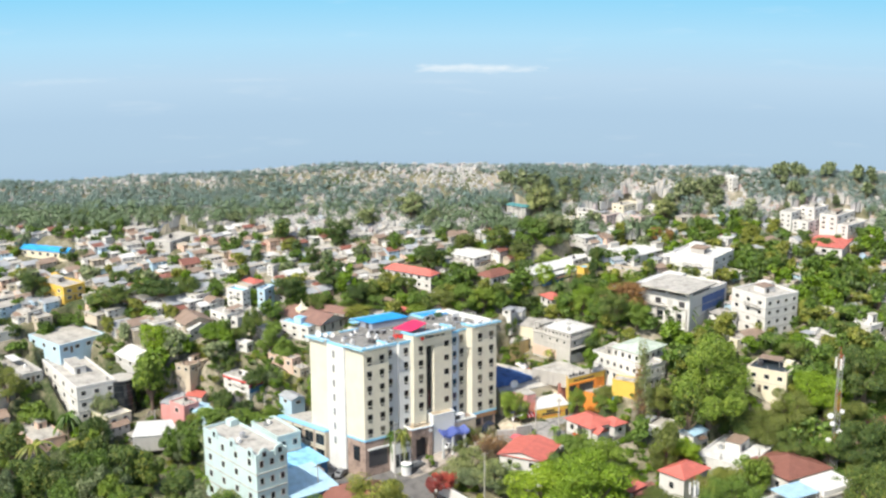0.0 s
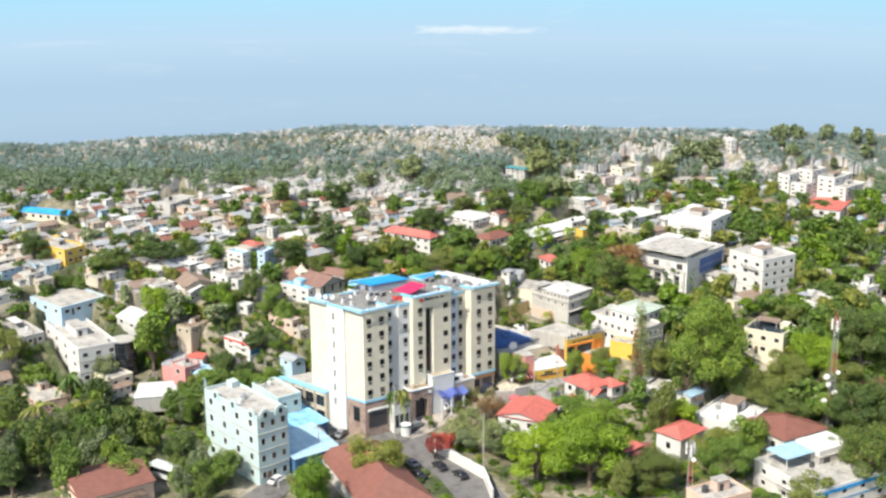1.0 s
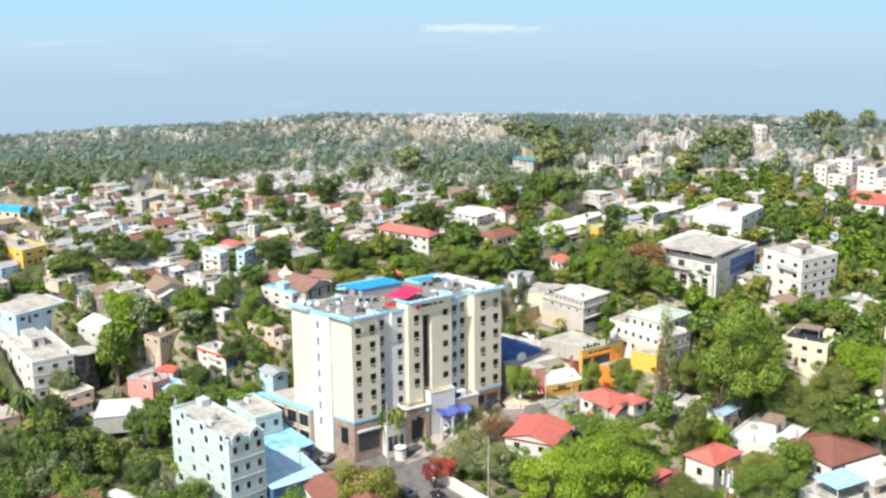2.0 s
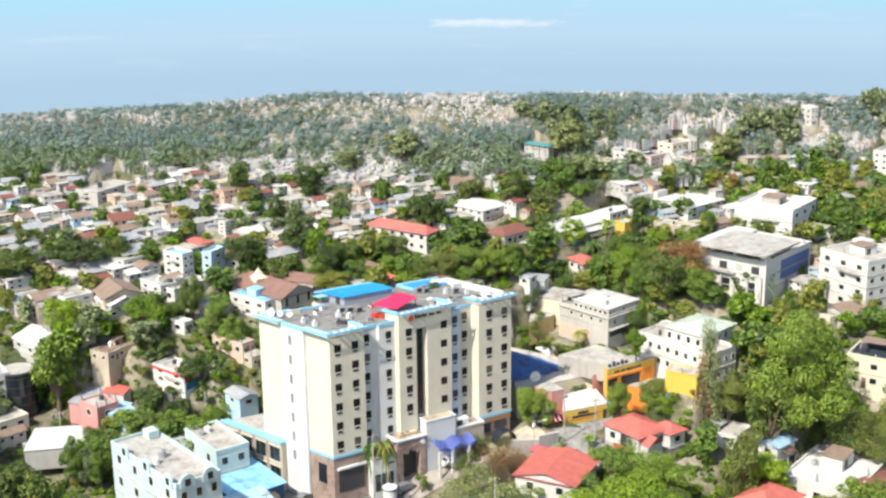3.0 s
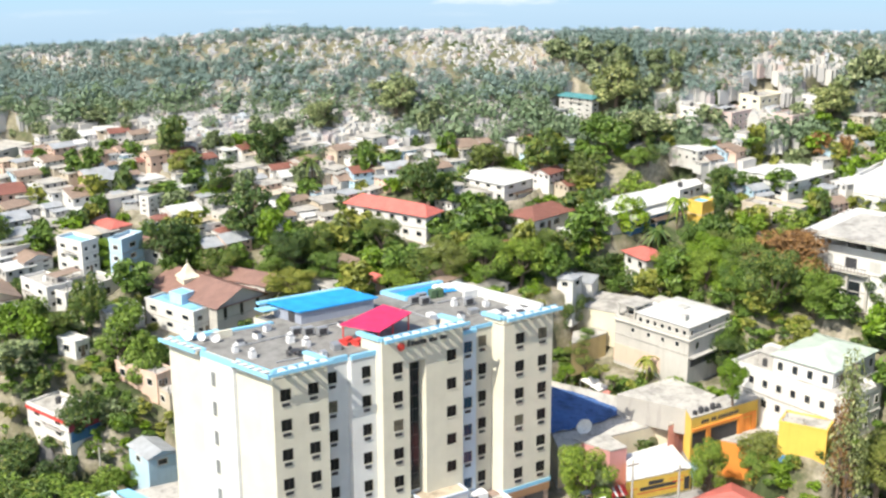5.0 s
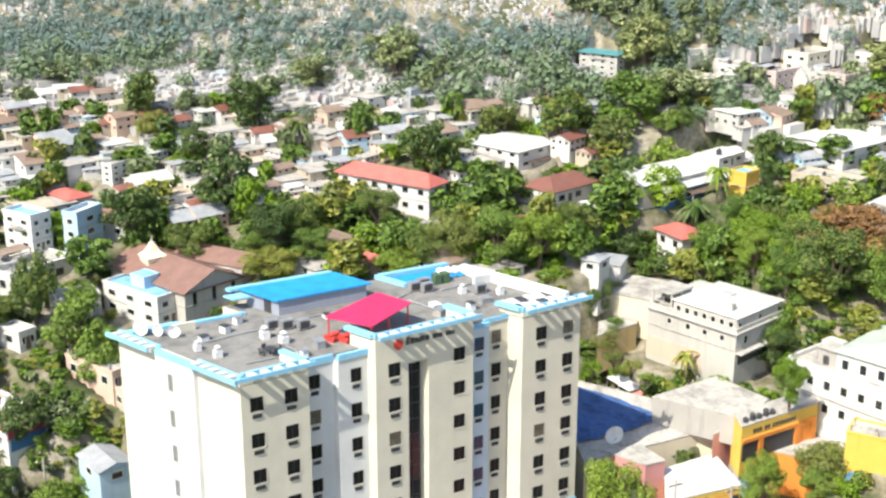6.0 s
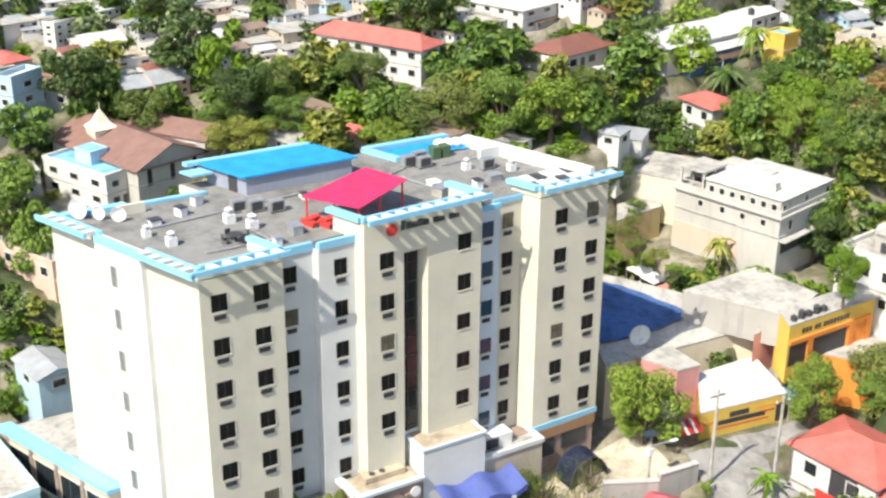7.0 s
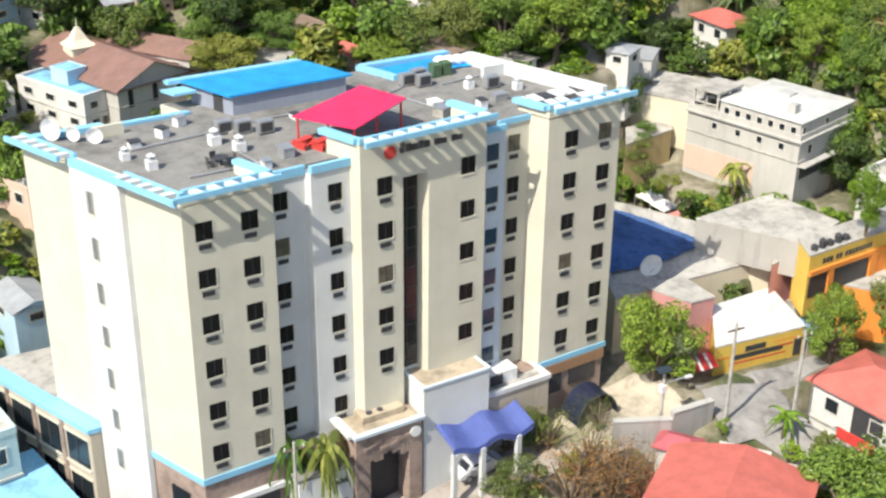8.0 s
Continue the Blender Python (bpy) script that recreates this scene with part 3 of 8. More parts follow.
cornice(0.2, 4.8, TOP + 0.62, OV + 0.2)
cornice(9.75, 17.6, TOP + 1.17, 0.25)
cornice(21.75, WIDE + 0.4, TOP + 0.57, 0.3)
side_cornice(0.0, 4.4, TOP + 0.5)
side_cornice(8.6, DEPTH, TOP + 0.42)
for a in (
    (-0.34, -0.02, 4.4, 8.6, TOP + 0.12, TOP + 0.55), (4.8, 7.5, 1.2, 1.46, TOP - 0.23, TOP + 0.25), (7.5, 9.75, 0.7, 0.96, TOP - 0.13, TOP + 0.3),
    (17.55, 19.6, 0.8, 1.06, TOP - 0.23, TOP + 0.08), (19.6, 21.75, 1.5, 1.76, TOP - 0.23, TOP + 0.1), (0.0, 4.3, DEPTH - 0.2, DEPTH + 0.4, TOP, TOP + 0.42),
    (4.3, 9.0, DEPTH - 0.2, DEPTH + 0.2, TOP, TOP + 0.3), (9.55, 10.0, 0.2, 3.0, TOP + 1.15, TOP + 1.45), (17.3, 17.75, 0.2, 3.0, TOP + 1.15, TOP + 1.45),
    (21.5, 21.95, 0.2, 2.8, TOP + 0.55, TOP + 0.85), (4.6, 5.0, 0.2, 2.8, TOP + 0.6, TOP + 0.85),
    (21.2, WIDE, 15.7, 16.3, TOP + 0.1, TOP + 0.5), (21.0, 21.35, 12.6, 16.3, TOP + 0.1, TOP + 0.45),
):
    part("coping", hbox(*a), SKYBLUE, HOTEL, "light blue roof coping")
part("parapet", hbox(26.3, 26.65, 1.0, DEPTH - 0.1, TOP + 0.13, TOP + 0.95), HOTEL_WHITE, HOTEL, "white parapet wall")
part("parapet", hbox(24.9, 26.3, 9.6, 9.9, TOP + 0.13, TOP + 0.85), HOTEL_WHITE, HOTEL)
part("parapet", hbox(3.1, 4.6, 12.0, 12.25, TOP + 0.13, TOP + 0.75), HOTEL_CREAM, HOTEL)
part("parapet", hbox(9.96, 12.4, 0.25, 0.5, TOP + 0.13, TOP + 0.45), HOTEL_CREAM, HOTEL)

# windows: dark pane, pale reveal only on its sunlit sides, air conditioner grille below


def shared(name, bm, mats):
    me = bpy.data.meshes.new(name)
    bm.to_mesh(me)
    bm.free()
    for k in mats:
        me.materials.append(k)
    return me


# Sill and right jamb only: the sunlit sides of a recess, put into the shape.
bm = bmesh.new()
for b in ((-0.5, 0.57, -0.59, -0.5, 0.04), (0.5, 0.57, -0.5, 0.5, 0.03)):
    box(bm, b[0], b[1], -b[4], 0.02, b[2], b[3])
LIT_REVEAL = shared("window_frame", bm, [HOTEL_CREAM])
PANE = shared("pane", box(bmesh.new(), -0.5, 0.5, -0.012, 0.02, -0.5, 0.5), [HOTEL_GLASS])
# Olive-brown tint for some panes: a reflection put into the glass colour.
PANE_PALE = shared("pane", box(bmesh.new(), -0.5, 0.5, -0.012, 0.02, -0.5, 0.5), [plain("olive_reflection_glass", (0.11, 0.10, 0.075), 0.35, 0, 0.5)])
PANE_STAIR = shared("pane", box(bmesh.new(), -0.5, 0.5, -0.012, 0.02, -0.5, 0.5), [STAIR_GLASS])
PANE_BLUE = shared("pane", box(bmesh.new(), -0.5, 0.5, -0.012, 0.02, -0.5, 0.5), [GLASS_BLUE])
SASH = shared("sash", box(bmesh.new(), -0.014, 0.014, -0.03, -0.012, -0.5, 0.5), [DARK])
bm = box(bmesh.new(), -0.36, 0.36, -0.05, 0.02, -0.13, 0.13)
for i in range(5):
    box(bm, -0.33, 0.33, -0.08, -0.05, -0.11 + i * 0.05, -0.085 + i * 0.05)
GRILLE = shared("grille", bm, [DARK])


def hotel_window(m, ac=True, pane=None):
    w = place("window", LIT_REVEAL, HOTEL, "", m)
    place("pane", pane or PANE, w)
    place("sash", SASH, w)
    if ac:
        place("grille", GRILLE, w, "dark air conditioner grille", pose(0, 0, -0.83))


random.seed(5)
COLS = [(1.08, 0.0, 1), (3.5, 0.0, 1), (6.1, 1.3, 1), (8.85, 0.8, 1), (11.2, 0.0, 1), (16.4, 0.0, 0), (18.75, 0.9, 1), (20.75, 1.6, 1), (23.4, 0.0, 1), (25.8, 0.0, 1)]
for u, back, ac in COLS:
    for i in range(6):
        if i == 0 and u in (11.2, 16.4):
            continue
        k = random.random()
        hotel_window(hpose(u, back, 8.1 + 2.59 * i) @ Matrix.Diagonal((0.8 if back else 0.92, 1, 1.0, 1)), ac, PANE_BLUE if u == 18.75 else PANE_PALE if k < 0.09 else None)
for i in range(7):
    hotel_window(Matrix.Translation(hp((-0.31, 7.0, 5.2 + 2.63 * i))) @ pose(0, 0, 0, 0, 0, 143.4 + 180) @ Matrix.Diagonal((0.55, 1, 1.25, 1)), False, PANE_STAIR)
# tall dark glass strip
strip = part("glass_strip", hbox(12.35, 13.85, 0.84, 0.9, BAND + 2.6, TOP - 1.26), GLASS, HOTEL, "tall dark glazed strip")
for i in range(10):
    z = BAND + 2.9 + i * 1.2
    part("mullion", hbox(12.35, 13.85, 0.8, 0.838, z, z + 0.06), DARK, strip)
part("mullion", hbox(13.08, 13.14, 0.76, 0.798, BAND + 2.6, TOP - 1.27), DARK, strip)
# sign: a red disc and dark bars
bm = bmesh.new()
bmesh.ops.create_cone(bm, cap_ends=True, segments=24, radius1=0.36, radius2=0.36, depth=0.08, matrix=hpose(11.5, -0.06, TOP + 0.35) @ pose(0, 0, 0, 90))
sign = tagged(put("sign", bm, REDPAINT, HOTEL), "red disc sign with dark lettering bars")
for u0, u1, hh in ((12.1, 12.35, 0.55), (12.45, 12.75, 0.42), (12.82, 13.15, 0.36), (13.22, 13.5, 0.42), (13.58, 13.9, 0.36), (14.2, 14.55, 0.34), (14.62, 14.95, 0.3), (15.3, 15.6, 0.34), (15.66, 15.95, 0.28)):
    part("bar", hbox(u0, u1, -0.08, -0.005, TOP + 0.2, TOP + 0.2 + hh), DARK, sign)

# ground floor openings and the low wing at the back of the side wall
for u0, u1, z0, z1 in ((0.7, 4.3, 1.6, 4.6), (21.6, 23.6, 4.2, 5.9), (24.2, 26.2, 4.4, 5.9)):
    part("opening", hbox(u0, u1, -0.03, 0.05, z0, z1), DARK, HOTEL, "dark ground floor opening")
part("lintel", hbox(0.5, 4.5, -0.35, 0.05, 4.7, 5.0), HOTEL_WHITE, HOTEL)
part("opening", hbox(-0.03, 0.05, 1.4, 2.9, 2.6, 5.2), GLASS, HOTEL, "dark ground floor window")
WING = thing("hotel_wing", "two-storey beige hotel wing with large dark windows", "building", pose(HX, HY, 0))
part("wall", hbox(-0.9, -0.02, 8.75, 13.5, -2.0, 6.3), TANW, WING)
part("wall", hbox(-0.9, 7.0, 13.5, 21.0, -2.0, 6.3), TANW, WING)
part("coping", hbox(-1.05, -0.02, 8.7, 21.1, 6.3, 6.6), SKYBLUE, WING)
part("roof", hbox(-0.8, 6.8, 13.6, 20.9, 6.3, 6.36), CONCRETE, WING)
for v in (9.1, 11.9, 14.7, 17.5):
    for z in (0.9, 3.7):
        w = part("window", hbox(-0.95, -0.9, v, v + 2.0, z, z + 2.0), GLASS, WING)
        part("frame", hbox(-1.0, -0.92, v - 0.16, v + 2.16, z + 2.005, z + 2.16), HOTEL_CREAM, w)
        part("sill", hbox(-1.04, -0.92, v - 0.16, v + 2.16, z - 0.15, z - 0.005), HOTEL_CREAM, w)
        part("mullion", hbox(-0.98, -0.952, v + 0.97, v + 1.03, z, z + 2.0), DARK, w)
    part("pilaster", hbox(-1.0, -0.905, v + 2.25, v + 2.55, -2.0, 6.29), STONE, WING)

# ---- entrance ----
ENT = thing("entrance_portal", "brown stone entrance portal with white and blue coping", "portal", pose(HX, HY, 0))


def fbox(u0, u1, d0, d1, z0, z1, f_top=None):
    """A block before the front: u along it, d out from it."""
    def f(p):
        q = EA * p[0] + Vector((EA.y, -EA.x, 0)) * p[1]
        return (q.x, q.y, p[2])
    return box(bmesh.new(), u0, u1, d0, d1, z0, z1, f=f)


part("pier", fbox(8.3, 9.2, -0.6, 1.6, -1.5, 5.9), STONE, ENT)
part("pier", fbox(11.75, 12.6, -0.6, 1.6, -1.5, 5.9), STONE, ENT)
part("lintel", fbox(8.3, 12.6, -0.6, 1.62, 5.9, 7.3), STONE, ENT)
part("back_wall", fbox(9.2, 11.75, -0.6, 0.3, -1.5, 5.9), DARK, ENT, "dark recessed doorway")
part("roof", fbox(8.45, 12.5, -0.6, 1.45, 7.302, 7.33), SCREED, ENT)
part("coping", fbox(8.15, 12.7, 1.46, 1.8, 7.3, 7.5), HOTEL_PALE, ENT)
part("coping", fbox(7.9, 8.45, -0.9, 1.455, 7.3, 7.5), HOTEL_WHITE, ENT)
random.seed(12)
for i in range(9):
    part("stone", fbox(9.22 + i * 0.28, 9.48 + i * 0.28, 0.4, 1.6, 5.9 - random.uniform(0.1, 0.75), 5.9), STONE, ENT)
for i in range(16):
    u, z = random.uniform(8.4, 12.1), random.uniform(6.0, 7.0)
    part("stone", fbox(u, u + random.uniform(0.25, 0.5), 1.62, 1.62 + random.uniform(0.03, 0.1), z, z + random.uniform(0.12, 0.28)), STONE, ENT)
part("badge", rod(bmesh.new(), tuple(EA * 12.1 + Vector((EA.y, -EA.x, 0)) * 1.6 + Vector((0, 0, 6.6))), tuple(EA * 12.1 + Vector((EA.y, -EA.x, 0)) * 1.75 + Vector((0, 0, 6.6))), 0.34, 0.34, 16), DISHWHITE, ENT, "round white wall badge")
cool = part("cooler", fbox(9.3, 12.0, -0.5, 0.6, 7.33, 7.75), SCREED, ENT, "pale roof-top cooling unit")
for i in range(4):
    q = EA * (9.9 + 0.7 * (i % 2)) + Vector((EA.y, -EA.x, 0)) * (-0.2 + 0.45 * (i // 2))
    part("fan", rod(bmesh.new(), (q.x, q.y, 7.75), (q.x, q.y, 7.79), 0.2, 0.2, 14), DARK, cool)
TOWER = thing("entrance_tower", "white entrance block with tan flat roof", "building", pose(HX, HY, 0))
part("wall", fbox(12.75, 17.2, -1.2, 1.5, -1.0, 9.0), HOTEL_WHITE, TOWER)
part("roof", fbox(12.9, 17.05, -1.1, 1.38, 9.0, 9.1), SCREED, TOWER, "tan roof screed")
for a in ((12.67, 17.28, 1.38, 1.56, 9.0, 9.14), (12.67, 12.9, -1.2, 1.38, 9.0, 9.14), (17.05, 17.28, -1.2, 1.38, 9.0, 9.14)):
    part("coping", fbox(*a), HOTEL_PALE, TOWER)
LOBBY = thing("entrance_wing", "beige entrance wing with white parapet", "building", pose(HX, HY, 0))
part("wall", fbox(17.3, 21.8, -0.9, 1.2, -1.0, 6.8), TANW, LOBBY)
part("roof", fbox(17.45, 21.6, -0.8, 1.0, 6.8, 6.85), CONCRETE, LOBBY)
part("coping", fbox(17.35, 21.9, 1.0, 1.3, 6.8, 7.1), HOTEL_WHITE, LOBBY)
part("coping", fbox(21.6, 21.9, -0.9, 1.0, 6.8, 7.1), HOTEL_WHITE, LOBBY)
part("cooler", fbox(17.8, 20.0, -0.7, 0.4, 6.85, 7.7), DISHWHITE, LOBBY)
part("duct", fbox(18.0, 18.9, 0.42, 0.5, 6.95, 7.6), DARK, LOBBY)
AWN = thing("awning", "wavy blue fabric awning over the entrance on white posts", "awning", pose(HX, HY, 0))
bm = bmesh.new()
rows = []
for i in range(21):
    u = 13.5 + 5.6 * i / 20
    z = 5.7 + 0.22 * math.sin(4 * math.pi * i / 20 + 0.9)
    row = []
    for d, dz in ((1.52, 0.45), (2.5, 0.2), (3.5, -0.05), (3.52, -0.42)):
        q = EA * u + Vector((EA.y, -EA.x, 0)) * d
        row.append(bm.verts.new((q.x, q.y, z + dz)))
    rows.append(row)
for a, b in zip(rows, rows[1:]):
    for i in range(3):
        bm.faces.new([a[i], b[i], b[i + 1], a[i + 1]])
bmesh.ops.solidify(bm, geom=bm.faces[:], thickness=0.05)
part("canopy", bm, AWNING, AWN)
for u, d in ((13.6, 3.1), (15.4, 3.3), (17.9, 3.3)):
    part("post", fbox(u, u + 0.3, d, d + 0.3, -0.5, 5.3), HOTEL_WHITE, AWN)
LOUNGE = thing("lobby_lounge", "white garden lounge front with grey roof", "building", pose(HX, HY, 0))
part("wall", fbox(4.9, 8.25, -1.3, 1.3, -1.0, 5.4), HOTEL_WHITE, LOUNGE)
part("roof", fbox(4.85, 8.28, -1.35, 1.32, 5.4, 5.6), HOTEL_DECK, LOUNGE)
for i, (a, b) in enumerate(((7.15, 7.3), (7.36, 7.5), (7.56, 7.68), (7.74, 7.9))):
    part("lettering_bar", fbox(a, b, 1.3, 1.34, 4.5, 4.75 + 0.1 * (i % 2)), DARK, LOUNGE)
for i in range(3):
    part("window", fbox(5.2 + i * 0.95, 5.95 + i * 0.95, 1.3, 1.34, 1.0, 3.4), GLASS, LOUNGE)
BOOTH = thing("garden_kiosk", "round white garden kiosk with green band", "kiosk", pose(HX, HY, 0) @ Matrix.Translation(tuple(EA * 6.6 + Vector((EA.y, -EA.x, 0)) * 2.6)))
part("drum", rod(bmesh.new(), (0, 0, -1.0), (0, 0, 2.0), 0.9, 0.9, 20), HOTEL_WHITE, BOOTH)
part("band", rod(bmesh.new(), (0, 0, 1.6), (0, 0, 1.8), 0.93, 0.93, 20), plain("green_band", (0.10, 0.22, 0.16), 0.6), BOOTH)
part("roof", rod(bmesh.new(), (0, 0, 2.0), (0, 0, 2.2), 1.0, 0.6, 20), DISHWHITE, BOOTH)

# ---- on the hotel roof ----
RZ = TOP + 0.13
PENT = thing("penthouse", "grey roof-top plant room with bright blue roof", "roof room", pose(HX, HY, 0))
part("wall", hbox(10.4, 17.2, 11.5, 15.4, RZ, RZ + 1.15), plaster("blue_grey_paint", (0.30, 0.33, 0.40), 0.3), PENT)
part("roof", hbox(10.1, 17.5, 11.3, 15.8, RZ + 1.15, RZ + 1.27), ROOF_BLUE, PENT, "bright blue sheet roof")
part("door", hbox(10.34, 10.4, 12.4, 13.2, RZ, RZ + 1.0), DARK, PENT)
part("eave", hbox(9.4, 17.3, 15.81, 16.3, RZ + 1.1, RZ + 1.35), SKYBLUE, PENT)
part("eave", hbox(8.8, 10.1, 14.3, 15.6, RZ + 0.85, RZ + 1.0), SKYBLUE, PENT)
CAN = thing("roof_canopy", "crimson sheet canopy on red steel posts", "canopy", pose(HX, HY, 0))
bm = bmesh.new()
top = [hp(p) for p in ((9.7, 5.3, RZ + 1.45), (10.6, 1.45, RZ + 1.4), (15.3, 3.6, RZ + 1.75), (15.3, 7.4, RZ + 1.75))]
face(bm, top)
face(bm, [(p[0], p[1], p[2] - 0.06) for p in top[::-1]])
for i in range(4):
    p, q = top[i], top[(i + 1) % 4]
    face(bm, [(p[0], p[1], p[2] - 0.06), (q[0], q[1], q[2] - 0.06), q, p])
part("sheet", bm, CANOPY, CAN)
for u, v, h in ((9.9, 5.1, 1.38), (10.8, 1.8, 1.34), (12.8, 2.7, 1.5), (15.1, 3.8, 1.68), (15.1, 7.2, 1.68), (12.4, 6.2, 1.5)):
    part("post", hbox(u - 0.04, u + 0.04, v - 0.04, v + 0.04, RZ, RZ + h), REDPAINT, CAN)
for i in range(4):
    TB = thing("picnic_table", "red painted roof terrace bench and table", "table", roof_pose(9.6 + 0.5 * i, 4.2 - 0.75 * i, RZ, 20), "roof terrace tables")
    part("tabletop", boxed(-0.5, 0.5, -0.22, 0.22, 0.42, 0.48), REDPAINT, TB)
    for y in (-0.42, 0.42):
        part("bench", boxed(-0.5, 0.5, y - 0.1, y + 0.1, 0.24, 0.28), REDPAINT, TB)
    for xx in (-0.4, 0.4):
        part("leg", boxed(xx - 0.03, xx + 0.03, -0.45, 0.45, 0, 0.42), REDPAINT, TB)


def dish(m, r, label="white satellite dish on a short stand"):
    ob = thing("satellite_dish", label, "satellite dish", m)
    bm = bmesh.new()
    rings = []
    for i in range(6):
        s = i / 5
        rings.append([bm.verts.new((r * s * math.cos(2 * math.pi * j / 20), -0.35 * r * s * s + r * 0.3, r * 1.05 + r * s * math.sin(2 * math.pi * j / 20))) for j in range(20)])
    for a, b in zip(rings, rings[1:]):
        for j in range(20):
            bm.faces.new([a[j], a[(j + 1) % 20], b[(j + 1) % 20], b[j]])
    bmesh.ops.remove_doubles(bm, verts=bm.verts[:], dist=0.001)
    bmesh.ops.solidify(bm, geom=bm.faces[:], thickness=0.03)
    part("bowl", bm, DISHWHITE, ob)
    part("stand", rod(bmesh.new(), (0, r * 0.33, 0), (0, r * 0.33, r * 1.05), 0.06), STEEL, ob)
    part("feed_arm", rod(bmesh.new(), (0, r * 0.2, r * 0.2), (0, -r * 0.6, r * 1.05), 0.03), STEEL, ob)
    return ob


dish(roof_pose(1.3, 12.9, RZ, -50), 0.62)
dish(roof_pose(2.0, 12.1, RZ, -50), 0.44)
dish(roof_pose(2.55, 11.1, RZ, -30), 0.46)


def vent(u, v, k=1.0):
    ob = thing("roof_vent", "white round roof ventilator on a curb", "vent", roof_pose(u, v, RZ), "ventilators on the hotel roof")
    part("curb", boxed(-0.26 * k, 0.26 * k, -0.26 * k, 0.26 * k, 0, 0.5 * k), DISHWHITE, ob)
    part("cowl", rod(bmesh.new(), (0, 0, 0.5 * k), (0, 0, 0.74 * k), 0.2 * k, 0.15 * k, 12), STEEL, ob)
    part("cap", rod(bmesh.new(), (0, 0, 0.74 * k), (0, 0, 0.86 * k), 0.24 * k, 0.05 * k, 12), DISHWHITE, ob)


for u, v, k in ((2.15, 7.8, 0.85), (2.25, 5.7, 1.0), (6.7, 7.4, 1.1), (6.9, 5.6, 1.1), (22.9, 8.3, 0.9), (24.6, 6.2, 0.9)):
    vent(u, v, k)


def cooler(u, v, w=0.9, d=0.5, h=0.75, label="grey roof-top air conditioner with fan grille"):
    ob = thing("air_conditioner", label, "air conditioner", roof_pose(u, v, RZ), "coolers on the hotel roof")
    part("case", boxed(-w / 2, w / 2, -d / 2, d / 2, 0.08, h), STEEL, ob)
    part("fan_grille", boxed(-w * 0.38, w * 0.38, -d / 2 - 0.03, -d / 2, 0.16, h - 0.08), DARK, ob)
    for x in (-0.4, 0.4):
        part("foot", boxed(x * w - 0.04, x * w + 0.04, -d / 2, d / 2, 0, 0.08), DARK, ob)


for u, v in ((8.2, 8.9), (8.9, 8.3), (9.7, 7.6), (20.9, 11.2), (21.4, 10.4), (23.8, 7.5), (22.0, 11.7)):
    cooler(u, v)
GEN = thing("generator", "green roof-top generator sets", "generator", roof_pose(23.6, 12.0, RZ))
part("set", boxed(-0.6, -0.05, -0.35, 0.35, 0, 0.8), plain("green_paint", (0.08, 0.14, 0.07), 0.6), GEN)
part("set", boxed(0.15, 0.7, -0.35, 0.35, 0, 0.8), plain("green_paint", (0.08, 0.14, 0.07), 0.6), GEN)
TARP = thing("tarpaulin", "bright blue tarpaulin spread on the roof", "tarpaulin", pose(HX, HY, 0))
bm = bmesh.new()
grid = [[bm.verts.new(hp((21.6 + 5.0 * i / 12, 12.6 + 3.0 * j / 6, RZ + 0.08 + 0.12 * abs(noise.noise((i * 0.6, j * 0.7, 3)))))) for i in range(13)] for j in range(7)]
for a, b in zip(grid, grid[1:]):
    for i in range(12):
        bm.faces.new([a[i], a[i + 1], b[i + 1], b[i]])
part("cloth", bm, ROOF_BLUE, TARP)
DUCT = thing("roof_duct", "white bulging roof duct", "duct", pose(HX, HY, 0))
for i in range(4):
    bm = bmesh.new()
    bmesh.ops.create_icosphere(bm, subdivisions=2, radius=0.42, matrix=Matrix.Translation(hp((25.0 + i * 0.5, 13.9 - 0.15 * i, RZ + 0.35))) @ Matrix.Diagonal((1.1, 0.9, 0.8, 1)))
    part("section", bm, DISHWHITE, DUCT)
for i in range(6):
    for j in range(2):
        PAN = thing("solar_heater", "pale roof-top solar panel on steel frame", "solar panel", roof_pose(22.6 + 0.75 * i, 1.6 + 1.5 * j, RZ), "panels on the hotel roof")
        part("panel", boxed(-0.3, 0.3, -0.55, 0.55, 0.28, 0.33), DISHWHITE if (i + j) % 3 else DARK, PAN)
        part("frame", boxed(-0.28, 0.28, -0.03, 0.03, 0, 0.28), STEEL, PAN)
random.seed(21)
for i, (u, v) in enumerate(((3.6, 9.4), (5.6, 10.2), (7.4, 11.6), (8.0, 3.4), (6.2, 2.4), (12.4, 9.0), (17.4, 9.4), (19.2, 6.4), (18.2, 4.4), (20.6, 4.2), (22.4, 5.0))):
    BX = thing("roof_box", "small pale service box on the hotel roof", "box", roof_pose(u, v, RZ, random.choice((0, 0, 20))), "service boxes on the hotel roof")
    w, d, t = random.uniform(0.2, 0.45), random.uniform(0.2, 0.4), random.uniform(0.25, 0.6)
    part("case", boxed(-w, w, -d, d, 0, t), random.choice((DISHWHITE, STEEL, CONCRETE)), BX)
    part("lid", boxed(-w - 0.04, w + 0.04, -d - 0.04, d + 0.04, t, t + 0.05), random.choice((DISHWHITE, DARK, STEEL)), BX)
